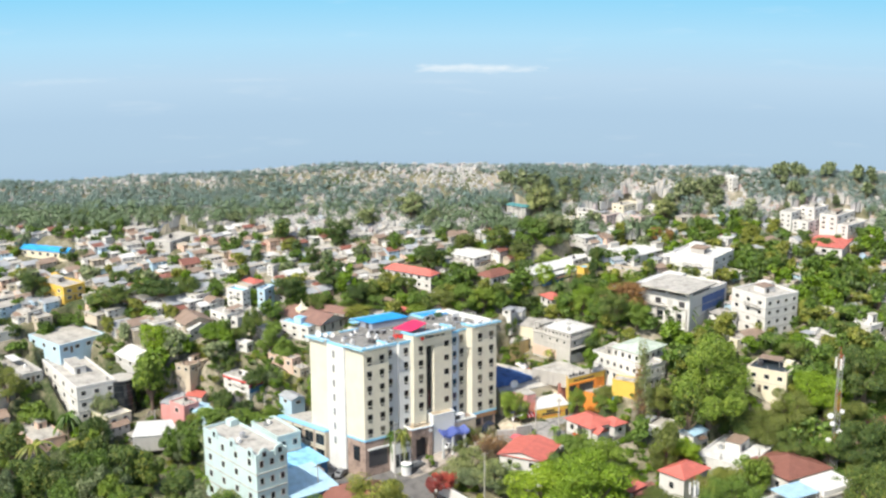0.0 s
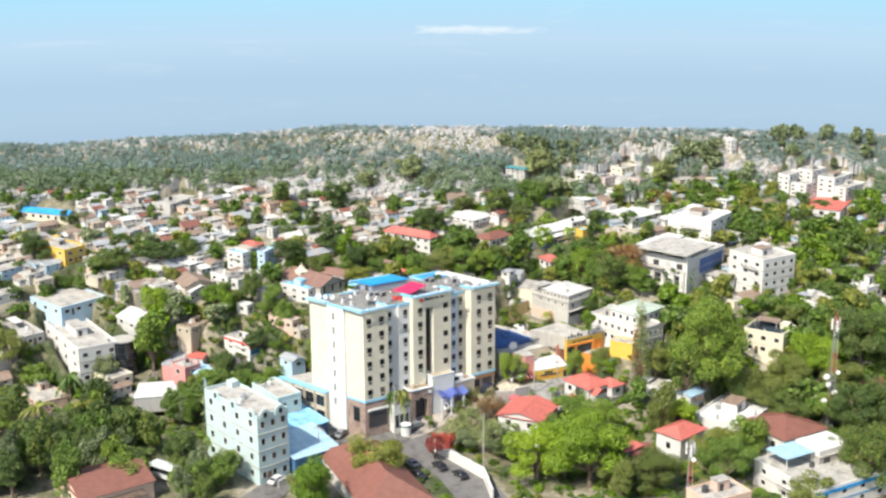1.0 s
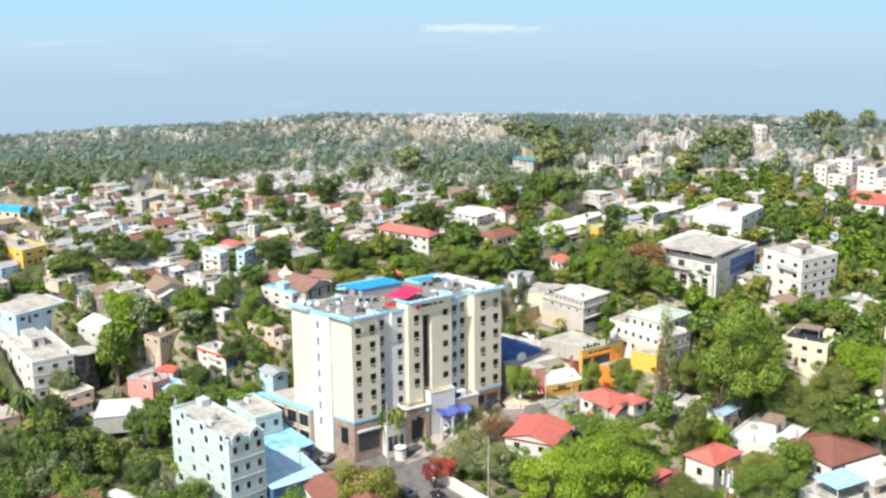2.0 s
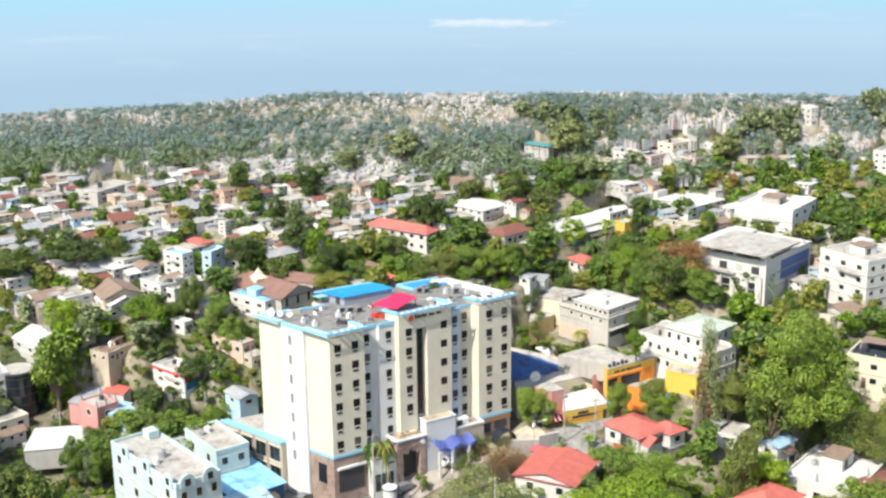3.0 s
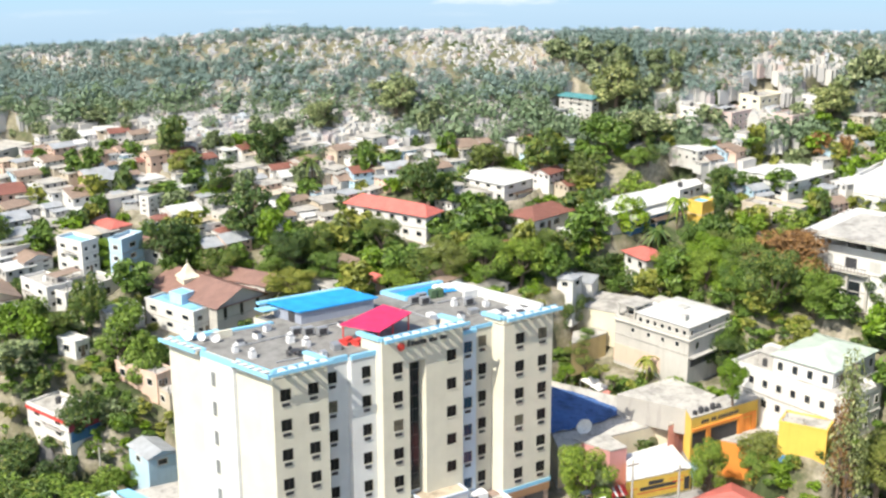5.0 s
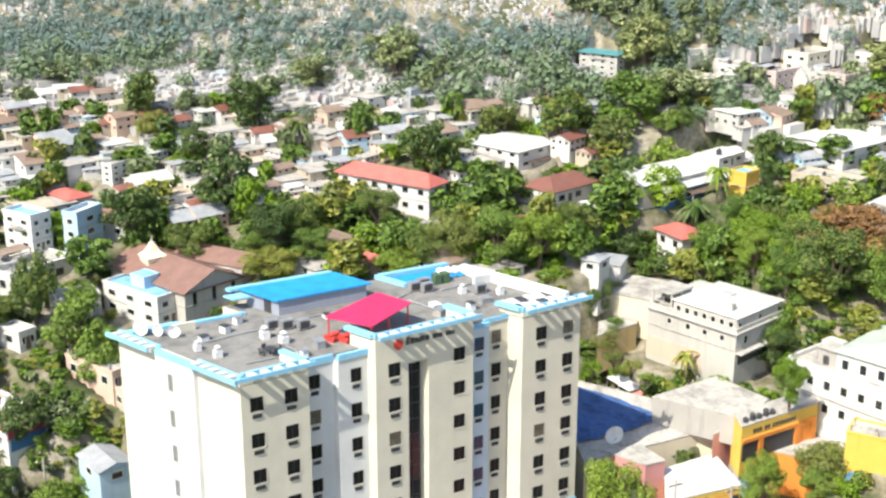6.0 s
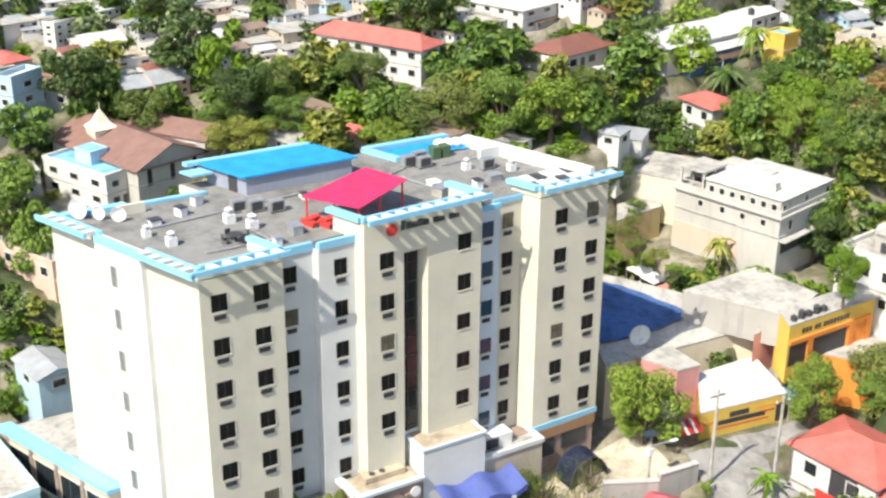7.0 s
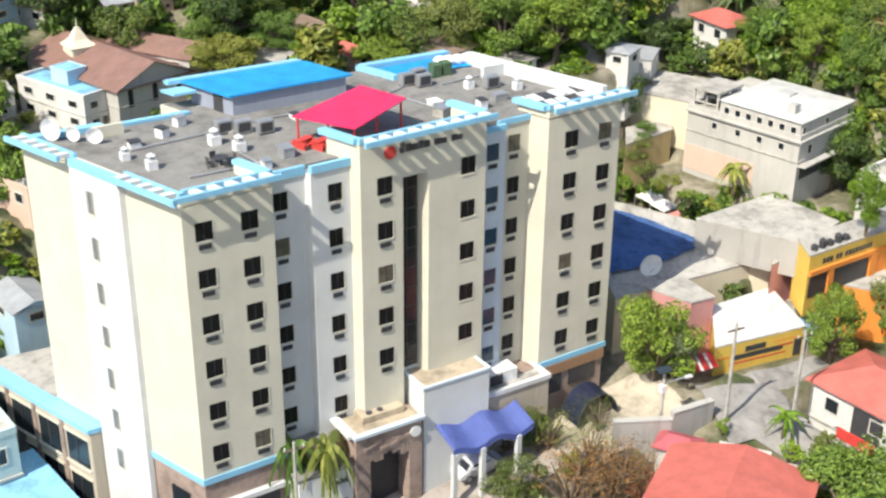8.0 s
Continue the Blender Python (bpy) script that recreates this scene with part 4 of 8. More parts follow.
for pts in (((3.0, 8.8), (7.8, 9.2), (8.4, 8.6)), ((10.2, 9.6), (18.6, 9.9), (20.6, 11.0)), ((18.6, 3.0), (18.8, 8.8)), ((22.2, 9.8), (26.0, 10.2)), ((2.6, 3.2), (6.2, 3.0), (6.6, 5.2))):
    PIPE = thing("roof_pipe", "thin grey pipe run along the hotel roof", "pipe", pose(HX, HY, 0), "pipes on the hotel roof")
    for (u0, v0), (u1, v1) in zip(pts, pts[1:]):
        part("length", rod(bmesh.new(), hp((u0, v0, RZ + 0.1)), hp((u1, v1, RZ + 0.1)), 0.05, None, 6), STEEL, PIPE)
        part("block", hbox(u1 - 0.12, u1 + 0.12, v1 - 0.12, v1 + 0.12, RZ, RZ + 0.16), CONCRETE, PIPE)
CHAIRS = thing("cafe_table", "black metal cafe table with chairs", "table", roof_pose(4.9, 4.1, RZ))
part("tabletop", rod(bmesh.new(), (0, 0, 0.46), (0, 0, 0.5), 0.4, 0.4, 16), DARK, CHAIRS)
part("leg", rod(bmesh.new(), (0, 0, 0), (0, 0, 0.46), 0.05), DARK, CHAIRS)
for i in range(4):
    CH = thing("cafe_chair", "black metal chair beside the cafe table", "chair", roof_pose(4.9 + 0.6 * math.cos(i * 1.57), 4.1 + 0.6 * math.sin(i * 1.57), RZ, 90 * i), "cafe chairs")
    part("seat", boxed(-0.16, 0.16, -0.16, 0.16, 0.26, 0.3), DARK, CH)
    part("backrest", boxed(0.13, 0.16, -0.16, 0.16, 0.3, 0.6), DARK, CH)
    for xx in (-0.13, 0.13):
        for yy in (-0.13, 0.13):
            part("leg", boxed(xx - 0.015, xx + 0.015, yy - 0.015, yy + 0.015, 0, 0.26), DARK, CH)
for u in (0, 5, 10, 15, 20, 25):
    for v in (0, 4, 8, 12, 16, 20):
        q = hp((u, v, 0))
        if v < 14 or u < 8:
            TAKEN.append((HX + q[0], HY + q[1], 2.6))
for u in (6, 9, 12, 15, 18, 21):
    q = EA * u + Vector((EA.y, -EA.x, 0)) * 2.0
    TAKEN.append((HX + q.x, HY + q.y, 2.2))

# dark arched tent and brown fascia by the right-hand end of the ground floor
part("fascia", hbox(21.6, 26.8, -0.12, 0.05, 5.6, 6.3), plaster("brown_fascia", (0.34, 0.20, 0.11), 0.4), HOTEL, "brown fascia board")
TENT = thing("arched_tent", "dark blue arched tent beside the hotel", "tent", pose(HX, HY, 0) @ Matrix.Translation(tuple(EA * 24.6 + Vector((EA.y, -EA.x, 0)) * 1.9 + Vector((0, 0, 3.6)))) @ pose(0, 0, 0, 0, 0, 32))
bm = bmesh.new()
arc = [(1.5 * math.cos(math.pi * i / 10), 1.9 * math.sin(math.pi * i / 10)) for i in range(11)]
edge = [[bm.verts.new((p, yy, q)) for p, q in arc] for yy in (-0.9, 0.9)]
for i in range(10):
    bm.faces.new([edge[0][i], edge[0][i + 1], edge[1][i + 1], edge[1][i]])
bmesh.ops.solidify(bm, geom=bm.faces[:], thickness=0.06)
part("cover", bm, plain("navy_cloth", (0.03, 0.04, 0.09), 0.8), TENT)
for yy in (-0.85, 0.85):
    bm = bmesh.new()
    for (p, q), (p2, q2) in zip(arc, arc[1:]):
        rod(bm, (p, yy, q), (p2, yy, q2), 0.05, None, 5)
    part("hoop", bm, DARK, TENT)

# ---- houses that stand out ----
APARTMENT = building("apartment_house", "white house with a low white upper storey", "house", (18.0, 26.2, 12.7), 3.2, 7.2, 9.4, 47.0, 2, 0, 0, "flat", OFFWHITE, CONCRETE)
APT = (3.2, 7.2, 9.4)
GAL = thing("roof_gallery", "open white roof gallery with posts on a flat roof", "gallery", pose(18.0, 26.2, 15.97, 0, 0, 47.0))
part("slab", boxed(0.1, 3.2, 6.9, 9.3, 1.5, 1.66), CONCRETE, GAL)
for u in (0.2, 1.6, 2.9):
    for v in (7.0, 9.05):
        part("post", boxed(u, u + 0.16, v, v + 0.16, 0.0, 1.5), OFFWHITE, GAL)
part("rail", boxed(0.2, 3.06, 7.04, 7.12, 0.55, 0.65), OFFWHITE, GAL)
part("rail", boxed(0.24, 0.32, 7.17, 9.05, 0.55, 0.65), OFFWHITE, GAL)
part("back_wall", boxed(1.76, 2.9, 9.1, 9.2, 0.0, 1.5), OFFWHITE, GAL)
plot("yellow_shop", "yellow shop with sloping white sheet roof", "shop", ((11.25, 13.43), (17.53, 16.57), (15.86, 20.19), (11.53, 17.28)), 4.60, 6.60, 7.50, YELLOW, ROOF_WHITE, 0.05)
plot("pink_shop", "pink shop corner with grey slab roof", "shop", ((9.78, 15.34), (11.40, 16.24), (9.73, 18.87), (6.44, 17.73)), 4.60, 8.75, 8.75, PINK, CONCRETE, 0.05)
plot("warehouse", "low cream building with broad stained concrete roof", "building", ((5.00, 15.86), (14.64, 21.74), (15.99, 21.50), (1.85, 29.60)), 8.00, 8.60, 10.40, CREAM, CONCRETE, 0.05, foot=3.6)
plot("pink_block", "pink rendered block with flat concrete roof", "building", ((15.53, 19.36), (17.77, 21.43), (18.81, 22.42), (16.72, 21.93)), 4.60, 9.60, 9.80, PINK, CONCRETE, 0.05)
plot("white_annex", "narrow white wall block beside the orange shop", "building", ((17.60, 20.62), (19.23, 20.74), (19.76, 21.96), (18.20, 22.26)), 4.60, 10.00, 10.10, WHITE, CONCRETE, 0.03)
plot("orange_shop", "yellow and orange shop with open front", "shop", ((17.41, 17.25), (24.46, 22.38), (24.38, 24.81), (17.08, 19.70)), 8.20, 11.37, 11.50, YELLOW, CONCRETE, 0.05)
plot("orange_terrace", "orange terrace with concrete deck", "terrace", ((20.42, 19.62), (26.96, 16.80), (28.90, 20.85), (23.00, 23.58)), 4.60, 8.20, 8.25, ORANGE, CONCRETE, 0.03)
plot("concrete_building", "unfinished pale concrete building with bare roof", "building", ((10.86, 22.79), (17.59, 19.13), (20.33, 22.25), (16.62, 26.73)), 10.00, 11.30, 11.60, BLOCKWALL, CONCRETE, 0.05)
TARP = ((3.16, 27.77, 10.40), (12.78, 24.17, 9.31), (8.19, 20.26, 9.18), (2.72, 17.34, 9.23))
building("yellow_block", "bright yellow building in a yard", "building", (25.33, 16.33, 10.06), 1.56, 4.40, 2.77, -25.6, 1, 0, 0, "flat", YELLOW, CONCRETE, 0.00)
building("white_building", "white two-storey building with flat grey roof", "building", (31.09, 15.90, 9.78), 4.07, 5.82, 13.00, 42.9, 2, 4, 8, "flat", WHITE, CONCRETE, 0.00)
building("white_hall", "white upper hall with pale green sheet roof", "building", (30.60, 19.10, 13.4), 2.3, 8.0, 6.4, 48.0, 1, 5, 4, "hip", WHITE, ROOF_PALEGREEN, 0.9)
plot("upper_terrace", "white terrace block carrying the upper hall", "building", ((29.80, 18.40), (36.40, 25.10), (32.20, 29.90), (25.40, 23.50)), 9.8, 13.35, 13.45, WHITE, CONCRETE, 0.1, foot=3.0)
VILLA = building("villa", "white two-storey villa with red roof", "house", (20.9, 5.5, 1.4), 5.0, 5.4, 6.4, 40.0, 2, 2, 2, "hip", WHITE, ROOF_RED, 1.15)
building("villa_annex", "small white annex with red hip roof", "house", (25.2, 7.4, 2.0), 4.2, 2.8, 3.4, 40.0, 2, 1, 1, "hip", WHITE, ROOF_RED, 0.8)
building("villa", "low white house with broad red gable roof", "house", (4.9, -2.3, -0.3), 5.0, 7.9, 8.2, -22.5, 2, 2, 2, "gable", WHITE, ROOF_RED, 1.0)
building("shed", "small shed with crimson sheet roof behind the red roof", "shed", (6.9, 5.5, 2.2), 2.3, 2.2, 1.6, -22.5, 1, 0, 0, "hip", WHITE, ROOF_CRIMSON, 0.5, clear=False)
building("house", "house under a large brown hip roof", "house", (-14.58, -32.50, -1.53), 2.84, 10.69, 23.42, 26.2, 1, 0, 0, "hip", WHITE, ROOF_BROWN, 3.20)
building("house", "peach house with brown sheet roof", "house", (-58.74, -31.62, -1.49), 3.35, 11.73, 10.62, 38.3, 1, 2, 1, "gable", PEACH, ROOF_BROWN, 1.60)
building("mint_building", "pale mint four-storey building with arched gables", "building", (-33.42, -19.88, -0.99), 11.65, 5.86, 16.14, 43.8, 4, 3, 4, "flat", MINT, CONCRETE, 0.00)
building("mint_wing", "rear wing of pale mint building with dark roof terrace", "building", (-33.6, -0.6, 0.4), 5.6, 4.70, 9.19, 40.0, 2, 2, 2, "flat", MINT, CONCRETE, 0.00)
building("workshop", "low blue workshop with light blue sheet roof", "shop", (-28.22, -16.24, -0.82), 3.04, 8.23, 8.53, 38.8, 1, 0, 0, "shed", BLUEWALL, ROOF_LBLUE, 1.19)
building("workshop", "blue shed with light blue roof", "shop", (-30.08, -5.95, -0.35), 2.74, 7.25, 7.61, 44.6, 1, 0, 0, "shed", BLUEWALL, BLUETILE, 0.76)
building("office_block", "white three-storey office block with flat roof", "building", (-71.74, 8.67, 4.61), 6.55, 7.44, 19.31, 37.5, 3, 3, 4, "flat", WHITE, CONCRETE, 0.00)
building("white_house", "white house with blue roof terrace", "house", (-32.03, 26.66, 14.94), 2.60, 3.38, 7.51, 55.7, 2, 2, 3, "flat", WHITE, BLUETILE, 0.00)
building("arched_hall", "off-white hall with arched windows and faded brown roof", "hall", (-29.8, 27.4, 15.3), 2.7, 6.4, 11.5, 50.8, 2, 0, 0, "gable", OFFWHITE, ROOF_FADED, 1.5)
building("house", "house under rusty sheet roof", "house", (-26.0, 33.4, 17.0), 1.5, 4.0, 8.0, 65.0, 1, 0, 3, "gable", GREYW, ROOF_FADED, 0.8)
building("house", "low house with faded red-brown sheet roof", "house", (-38.6, 39.4, 18.9), 1.5, 3.2, 6.5, 60.0, 1, 1, 3, "gable", GREYW, ROOF_FADED, 0.7)
building("roof_hut", "light blue roof room on a white house", "hut", (-33.9, 29.3, 17.61), 1.0, 1.7, 1.9, 55.7, 1, 0, 0, "flat", LBLUEW, BLUETILE, clear=False)
building("house", "two-storey house with tan sheet roof", "house", (-16.66, 36.56, 18.52), 1.30, 2.14, 5.25, 56.0, 2, 1, 3, "shed", GREYW, ROOF_RUST, 0.50)
building("house", "small peach house with faded red roof", "house", (-13.51, 33.98, 17.87), 0.88, 1.36, 2.89, 47.7, 1, 1, 1, "hip", PEACH, ROOF_RED, 0.70)
building("red_roofed_building", "long white building with bright red roof", "building", (-9.59, 44.3, 20.44), 3.0, 2.9, 11.4, 59.0, 2, 1, 6, "hip", WHITE, ROOF_RED, 1.0)
building("white_building", "long white building with pale sheet roof", "building", (-0.92, 52.9, 23.1), 2.0, 7.1, 8.4, 50.9, 2, 3, 5, "hip", WHITE, ROOF_WHITE, 0.6)
building("house", "white house with brown hip roof", "house", (2.64, 46.2, 20.9), 1.7, 7.6, 4.6, 47.8, 1, 3, 2, "hip", WHITE, ROOF_BROWN, 0.95)
building("white_warehouse", "long white warehouse with white sheet roof and blue side wall", "warehouse", (11.5, 46.5, 20.95), 2.5, 17.6, 5.2, 43.7, 1, 0, 1, "gable", WHITE, ROOF_WHITE, 0.9)
building("blue_annex", "low dark blue annex of the warehouse under a white roof", "building", (13.6, 46.9, 20.95), 1.7, 12.5, 1.6, 43.7, 1, 5, 0, "shed", BLUEWALL, ROOF_WHITE, 0.5)
building("yellow_block", "yellow block with blue top", "building", (21.75, 48.8, 21.5), 2.5, 2.4, 2.0, 47.2, 2, 0, 0, "flat", YELLOW, BLUETILE, 0.00)
building("white_building", "white building with blue gable", "building", (19.70, 53.55, 23.44), 1.01, 4.81, 2.98, 47.9, 1, 2, 0, "flat", WHITE, ROOF_WHITE, 0.00)
building("tall_house", "four-storey house with teal roof", "house", (9.86, 68.55, 30.17), 2.56, 1.76, 4.88, 57.5, 4, 1, 4, "hip", GREYW, ROOF_TEAL, 0.35)
building("pale_building", "white building with flat white roof", "building", (32.3, 53.8, 23.5), 2.0, 9.3, 8.0, 43.6, 2, 3, 3, "gable", WHITE, ROOF_WHITE, 0.5)
building("tan_building", "tan three-storey building with open galleries", "building", (31.6, 46.0, 20.8), 3.05, 2.9, 6.6, 50.9, 3, 2, 4, "flat", TANW, CONCRETE, 0.00)
building("house", "small white cottage with grey roof", "house", (6.68, 34.61, 18.03), 1.26, 2.26, 1.81, 62.1, 1, 1, 1, "hip", WHITE, ROOF_GREY, 0.35)
building("house", "narrow white house with red roof", "house", (14.9, 41.4, 15.9), 3.7, 3.0, 4.0, 31.0, 2, 1, 2, "hip", WHITE, ROOF_RED, 0.7, clear=False)
plot("terrace_block", "cream terrace building with flat concrete roof", "building", ((6.94, 37.22), (13.16, 33.61), (15.62, 38.37), (9.20, 41.81)), 13.00, 15.60, 15.80, CREAM, CONCRETE, 0.08)
plot("roof_hut", "small white roof hut with grey sheet roof", "hut", ((6.86, 39.96), (8.95, 39.04), (9.74, 41.21), (7.54, 42.17)), 15.50, 17.40, 17.70, WHITE, ROOF_GREY, 0.12)
plot("tan_block", "yellow-tan wall block with flat roof", "building", ((6.59, 31.08), (10.33, 34.45), (10.59, 36.76), (6.86, 34.37)), 11.00, 13.40, 13.50, YELLOWTAN, CONCRETE, 0.04)
building("white_block", "large plain white building block", "building", (47.75, 47.63, 21.29), 5.00, 9.89, 9.74, 56.5, 3, 3, 0, "flat", WHITE, ROOF_WHITE, 0.50)
INST = building("institute_building", "large white building with stepped flat roof", "building", (40.64, 30.68, 16.55), 6.22, 14.71, 13.76, 52.1, 3, 0, 0, "flat", WHITE, CONCRETE, 0.00)
building("office_block", "white four-storey block with finned facade", "building", (54.95, 29.18, 15.96), 7.40, 8.64, 8.98, 34.9, 4, 4, 3, "flat", WHITE, CONCRETE, 0.00)
for bx, by, bh, bl, bd, bt, bf, bw, words in (
    (27.3, 66.6, 2.3, 5.0, 3.4, 46, 3, "p", "pale pink three-storey house on the hillside"), (31.2, 69.4, 2.0, 5.2, 3.2, 44, 2, "c", "cream terraced house on the hillside"), (23.6, 67.6, 2.0, 3.4, 3.2, 48, 2, "w", "white terraced house on the hillside"),
    (34.8, 66.4, 2.2, 4.6, 3.0, 44, 3, "p", "pale pink three-storey house on the hillside"), (38.6, 69.6, 1.9, 4.6, 2.8, 45, 2, "w", "white terraced house on the hillside"), (19.8, 66.2, 1.8, 3.2, 3.0, 50, 2, "c", "cream terraced house on the hillside"), (28.8, 63.6, 1.7, 4.4, 2.6, 46, 2, "w", "white terraced house on the hillside"),
):
    building("house", words, "house", (bx, by, slope(bx, by) - 0.2), bh, bl, bd, bt, bf, 4, 2, "flat", {"p": plaster("pale_pink_paint", (0.60, 0.47, 0.44), 0.4) if "pale_pink_paint" not in bpy.data.materials else bpy.data.materials["pale_pink_paint"], "c": CREAM, "w": WHITE}[bw], CONCRETE, clear=False)
building("tower_block", "white tower block on the ridge", "building", (55.5, 74.6, slope(55.5, 74.6) - 0.2), 2.9, 1.5, 2.9, 26.4, 3, 2, 2, "flat", WHITE, ROOF_WHITE, 0.00)
building("apartment_house", "white apartment house on the hillside", "house", (66.97, 66.42, 28.81), 3.12, 5.85, 2.59, 54.1, 3, 3, 2, "flat", WHITE, CONCRETE, 0.00)
building("apartment_house", "white apartment house on the hillside", "house", (72.10, 68.06, 29.85), 2.75, 5.32, 3.58, 43.3, 3, 3, 2, "flat", WHITE, CONCRETE, 0.00)
building("apartment_house", "white apartment house on the hillside", "house", (76.42, 65.64, 28.31), 3.11, 7.93, 4.01, 47.8, 3, 3, 2, "flat", WHITE, CONCRETE, 0.00)
building("apartment_house", "white apartment house on the hillside", "house", (70.30, 64.71, 27.86), 2.49, 8.10, 3.94, 51.3, 3, 3, 2, "flat", WHITE, CONCRETE, 0.00)
building("apartment_house", "white apartment house on the hillside", "house", (78.52, 64.03, 27.58), 2.23, 8.03, 4.07, 45.1, 3, 3, 2, "flat", WHITE, CONCRETE, 0.00)
building("house", "white house with orange-red roof", "house", (75.73, 56.71, 24.69), 2.19, 12.32, 7.48, 64.1, 1, 1, 3, "hip", WHITE, ROOF_RED, 0.60)
building("cream_building", "cream building with dark solar roof", "building", (49.73, 16.68, 9.96), 4.13, 7.36, 6.41, -30.6, 2, 3, 1, "flat", CREAM, ROOF_DARK, 0.00)
building("house", "white house with flat white roof", "house", (46.58, -3.35, -0.20), 3.30, 13.15, 9.19, 56.0, 1, 0, 3, "flat", WHITE, ROOF_WHITE, 0.40)
building("house", "small house with red roof", "house", (35.43, -9.16, -0.52), 4.10, 6.78, 5.06, 45.9, 1, 2, 1, "hip", WHITE, ROOF_RED, 1.20)
building("house", "small peach house with brown roof", "house", (27.79, -14.20, -0.74), 3.02, 4.95, 3.46, 47.7, 1, 1, 1, "gable", PEACH, ROOF_BROWN, 0.80)
building("house", "small house with red-brown roof among trees", "house", (38.54, 8.75, 4.68), 2.39, 4.12, 2.54, 44.8, 1, 1, 1, "hip", PEACH, ROOF_BROWN, 0.90)
building("house", "small house with pale blue roof among trees", "house", (38.94, 5.84, 3.06), 2.15, 3.94, 3.00, 45.0, 1, 1, 1, "gable", WHITE, ROOF_LBLUE, 0.50)
building("house", "low house with pale concrete roof", "house", (37.36, -28.37, -1.35), 2.85, 8.24, 5.58, 30.0, 1, 1, 1, "flat", PEACH, CONCRETE, 0.00)
building("house", "white house with worn brown roof", "house", (52.76, -7.69, -0.45), 3.54, 9.83, 9.94, 33.4, 1, 2, 2, "hip", WHITE, ROOF_BROWN, 1.60)
TERR = building("terrace_house", "white and blue house with flat terrace roof", "house", (53.87, -26.56, -1.27), 3.81, 15.90, 13.71, 32.3, 2, 4, 3, "flat", WHITE, CONCRETE, 0.00)
building("house", "narrow white house with red lean-to roof", "house", (26.13, -13.87, -0.72), 4.03, 3.78, 2.92, 47.2, 2, 1, 1, "shed", WHITE, ROOF_RED, 0.50)
building("blue_roofed_hall", "long hall with bright blue roof", "hall", (-87.77, 53.78, 23.53), 1.74, 2.74, 11.88, 72.1, 1, 1, 6, "gable", CREAM, ROOF_BLUE, 0.80)
building("yellow_building", "yellow building with orange arch", "building", (-83.38, 38.02, 18.88), 2.85, 5.16, 9.78, 53.9, 2, 2, 3, "flat", YELLOW, CONCRETE, 0.00)
building("blue_building", "long light blue building with flat roof", "building", (-79.16, 21.94, 13.05), 1.81, 10.25, 10.89, 51.6, 1, 4, 3, "flat", LBLUEW, CONCRETE, 0.00)
SHOPH = building("shop_house", "white shop house with red trim", "house", (-41.43, 14.57, 8.55), 2.21, 3.68, 7.00, 53.7, 2, 2, 2, "flat", WHITE, CONCRETE, 0.00)
building("low_building", "low grey building with slab roof", "building", (-56.61, 3.52, 1.84), 1.29, 11.18, 7.34, 55.2, 1, 4, 3, "flat", GREYW, CONCRETE, 0.00)
building("stall", "low pink stall with flat roof", "shop", (-52.54, 9.78, 5.36), 2.19, 3.41, 4.32, 50.2, 1, 1, 1, "flat", PINK, CONCRETE, 0.00)
building("stall", "small blue stall with sheet roof", "shop", (-48.66, 9.43, 5.12), 1.53, 2.31, 3.68, 41.3, 1, 1, 1, "flat", LBLUEW, ROOF_LBLUE, 0.00)
building("grey_building", "grey building with flat concrete roof", "building", (-66.48, 57.53, 25.01), 1.75, 8.89, 4.95, 65.4, 2, 3, 1, "flat", GREYW, CONCRETE, 0.00)
building("narrow_house", "pale blue narrow house on the slope", "house", (-42.10, 36.22, 18.43), 3.74, 3.64, 1.71, 68.8, 3, 1, 1, "flat", LBLUEW, ROOF_WHITE, 0.00)
building("narrow_house", "white three-storey house with open balconies", "house", (-42.89, 49.55, 21.85), 1.91, 3.53, 1.42, 63.5, 3, 3, 1, "flat", WHITE, CONCRETE, 0.00)
building("house", "house with faded red roof", "house", (-45.91, 44.59, 20.53), 0.87, 2.78, 4.38, 51.5, 1, 0, 0, "hip", PEACH, ROOF_RED, 0.50)
building("house", "white house with flat concrete roof", "house", (-46.40, 29.90, 16.24), 2.07, 7.07, 4.67, 56.7, 1, 2, 2, "flat", WHITE, CONCRETE, 0.00)
building("low_building", "tan flat-roofed building behind hotel", "building", (-32.46, 17.82, 10.71), 1.56, 2.21, 6.18, 40.3, 1, 2, 2, "flat", TANW, CONCRETE, 0.00)
building("house", "weathered peach house with flat roof", "house", (-77.93, 2.45, 1.28), 1.94, 5.80, 10.55, 42.3, 1, 1, 1, "flat", PEACH, CONCRETE, 0.00)
building("low_building", "row of grey sheds with flat roofs", "building", (-84.22, 15.59, 9.23), 2.01, 3.86, 10.78, 43.2, 1, 2, 0, "flat", GREYW, CONCRETE, 0.00)
building("house", "tan house with brown flat roof", "house", (-53.33, 18.31, 11.04), 1.34, 5.55, 3.37, 64.7, 1, 3, 2, "flat", TANW, ROOF_RUST, 0.00)
building("house", "cream house with brown roof", "house", (69.68, 8.46, 4.48), 1.92, 4.95, 3.02, 24.6, 1, 1, 1, "gable", CREAM, ROOF_BROWN, 0.80)
building("house", "white house with flat roof", "house", (74.74, 28.88, 15.84), 2.47, 4.86, 3.84, 38.7, 1, 2, 1, "flat", WHITE, ROOF_WHITE, 0.00)
building("house", "pinkish white house with cluttered flat roof", "house", (-34.09, 19.45, 11.80), 1.84, 2.25, 6.34, 55.3, 1, 3, 3, "flat", PEACH, CONCRETE, 0.50)
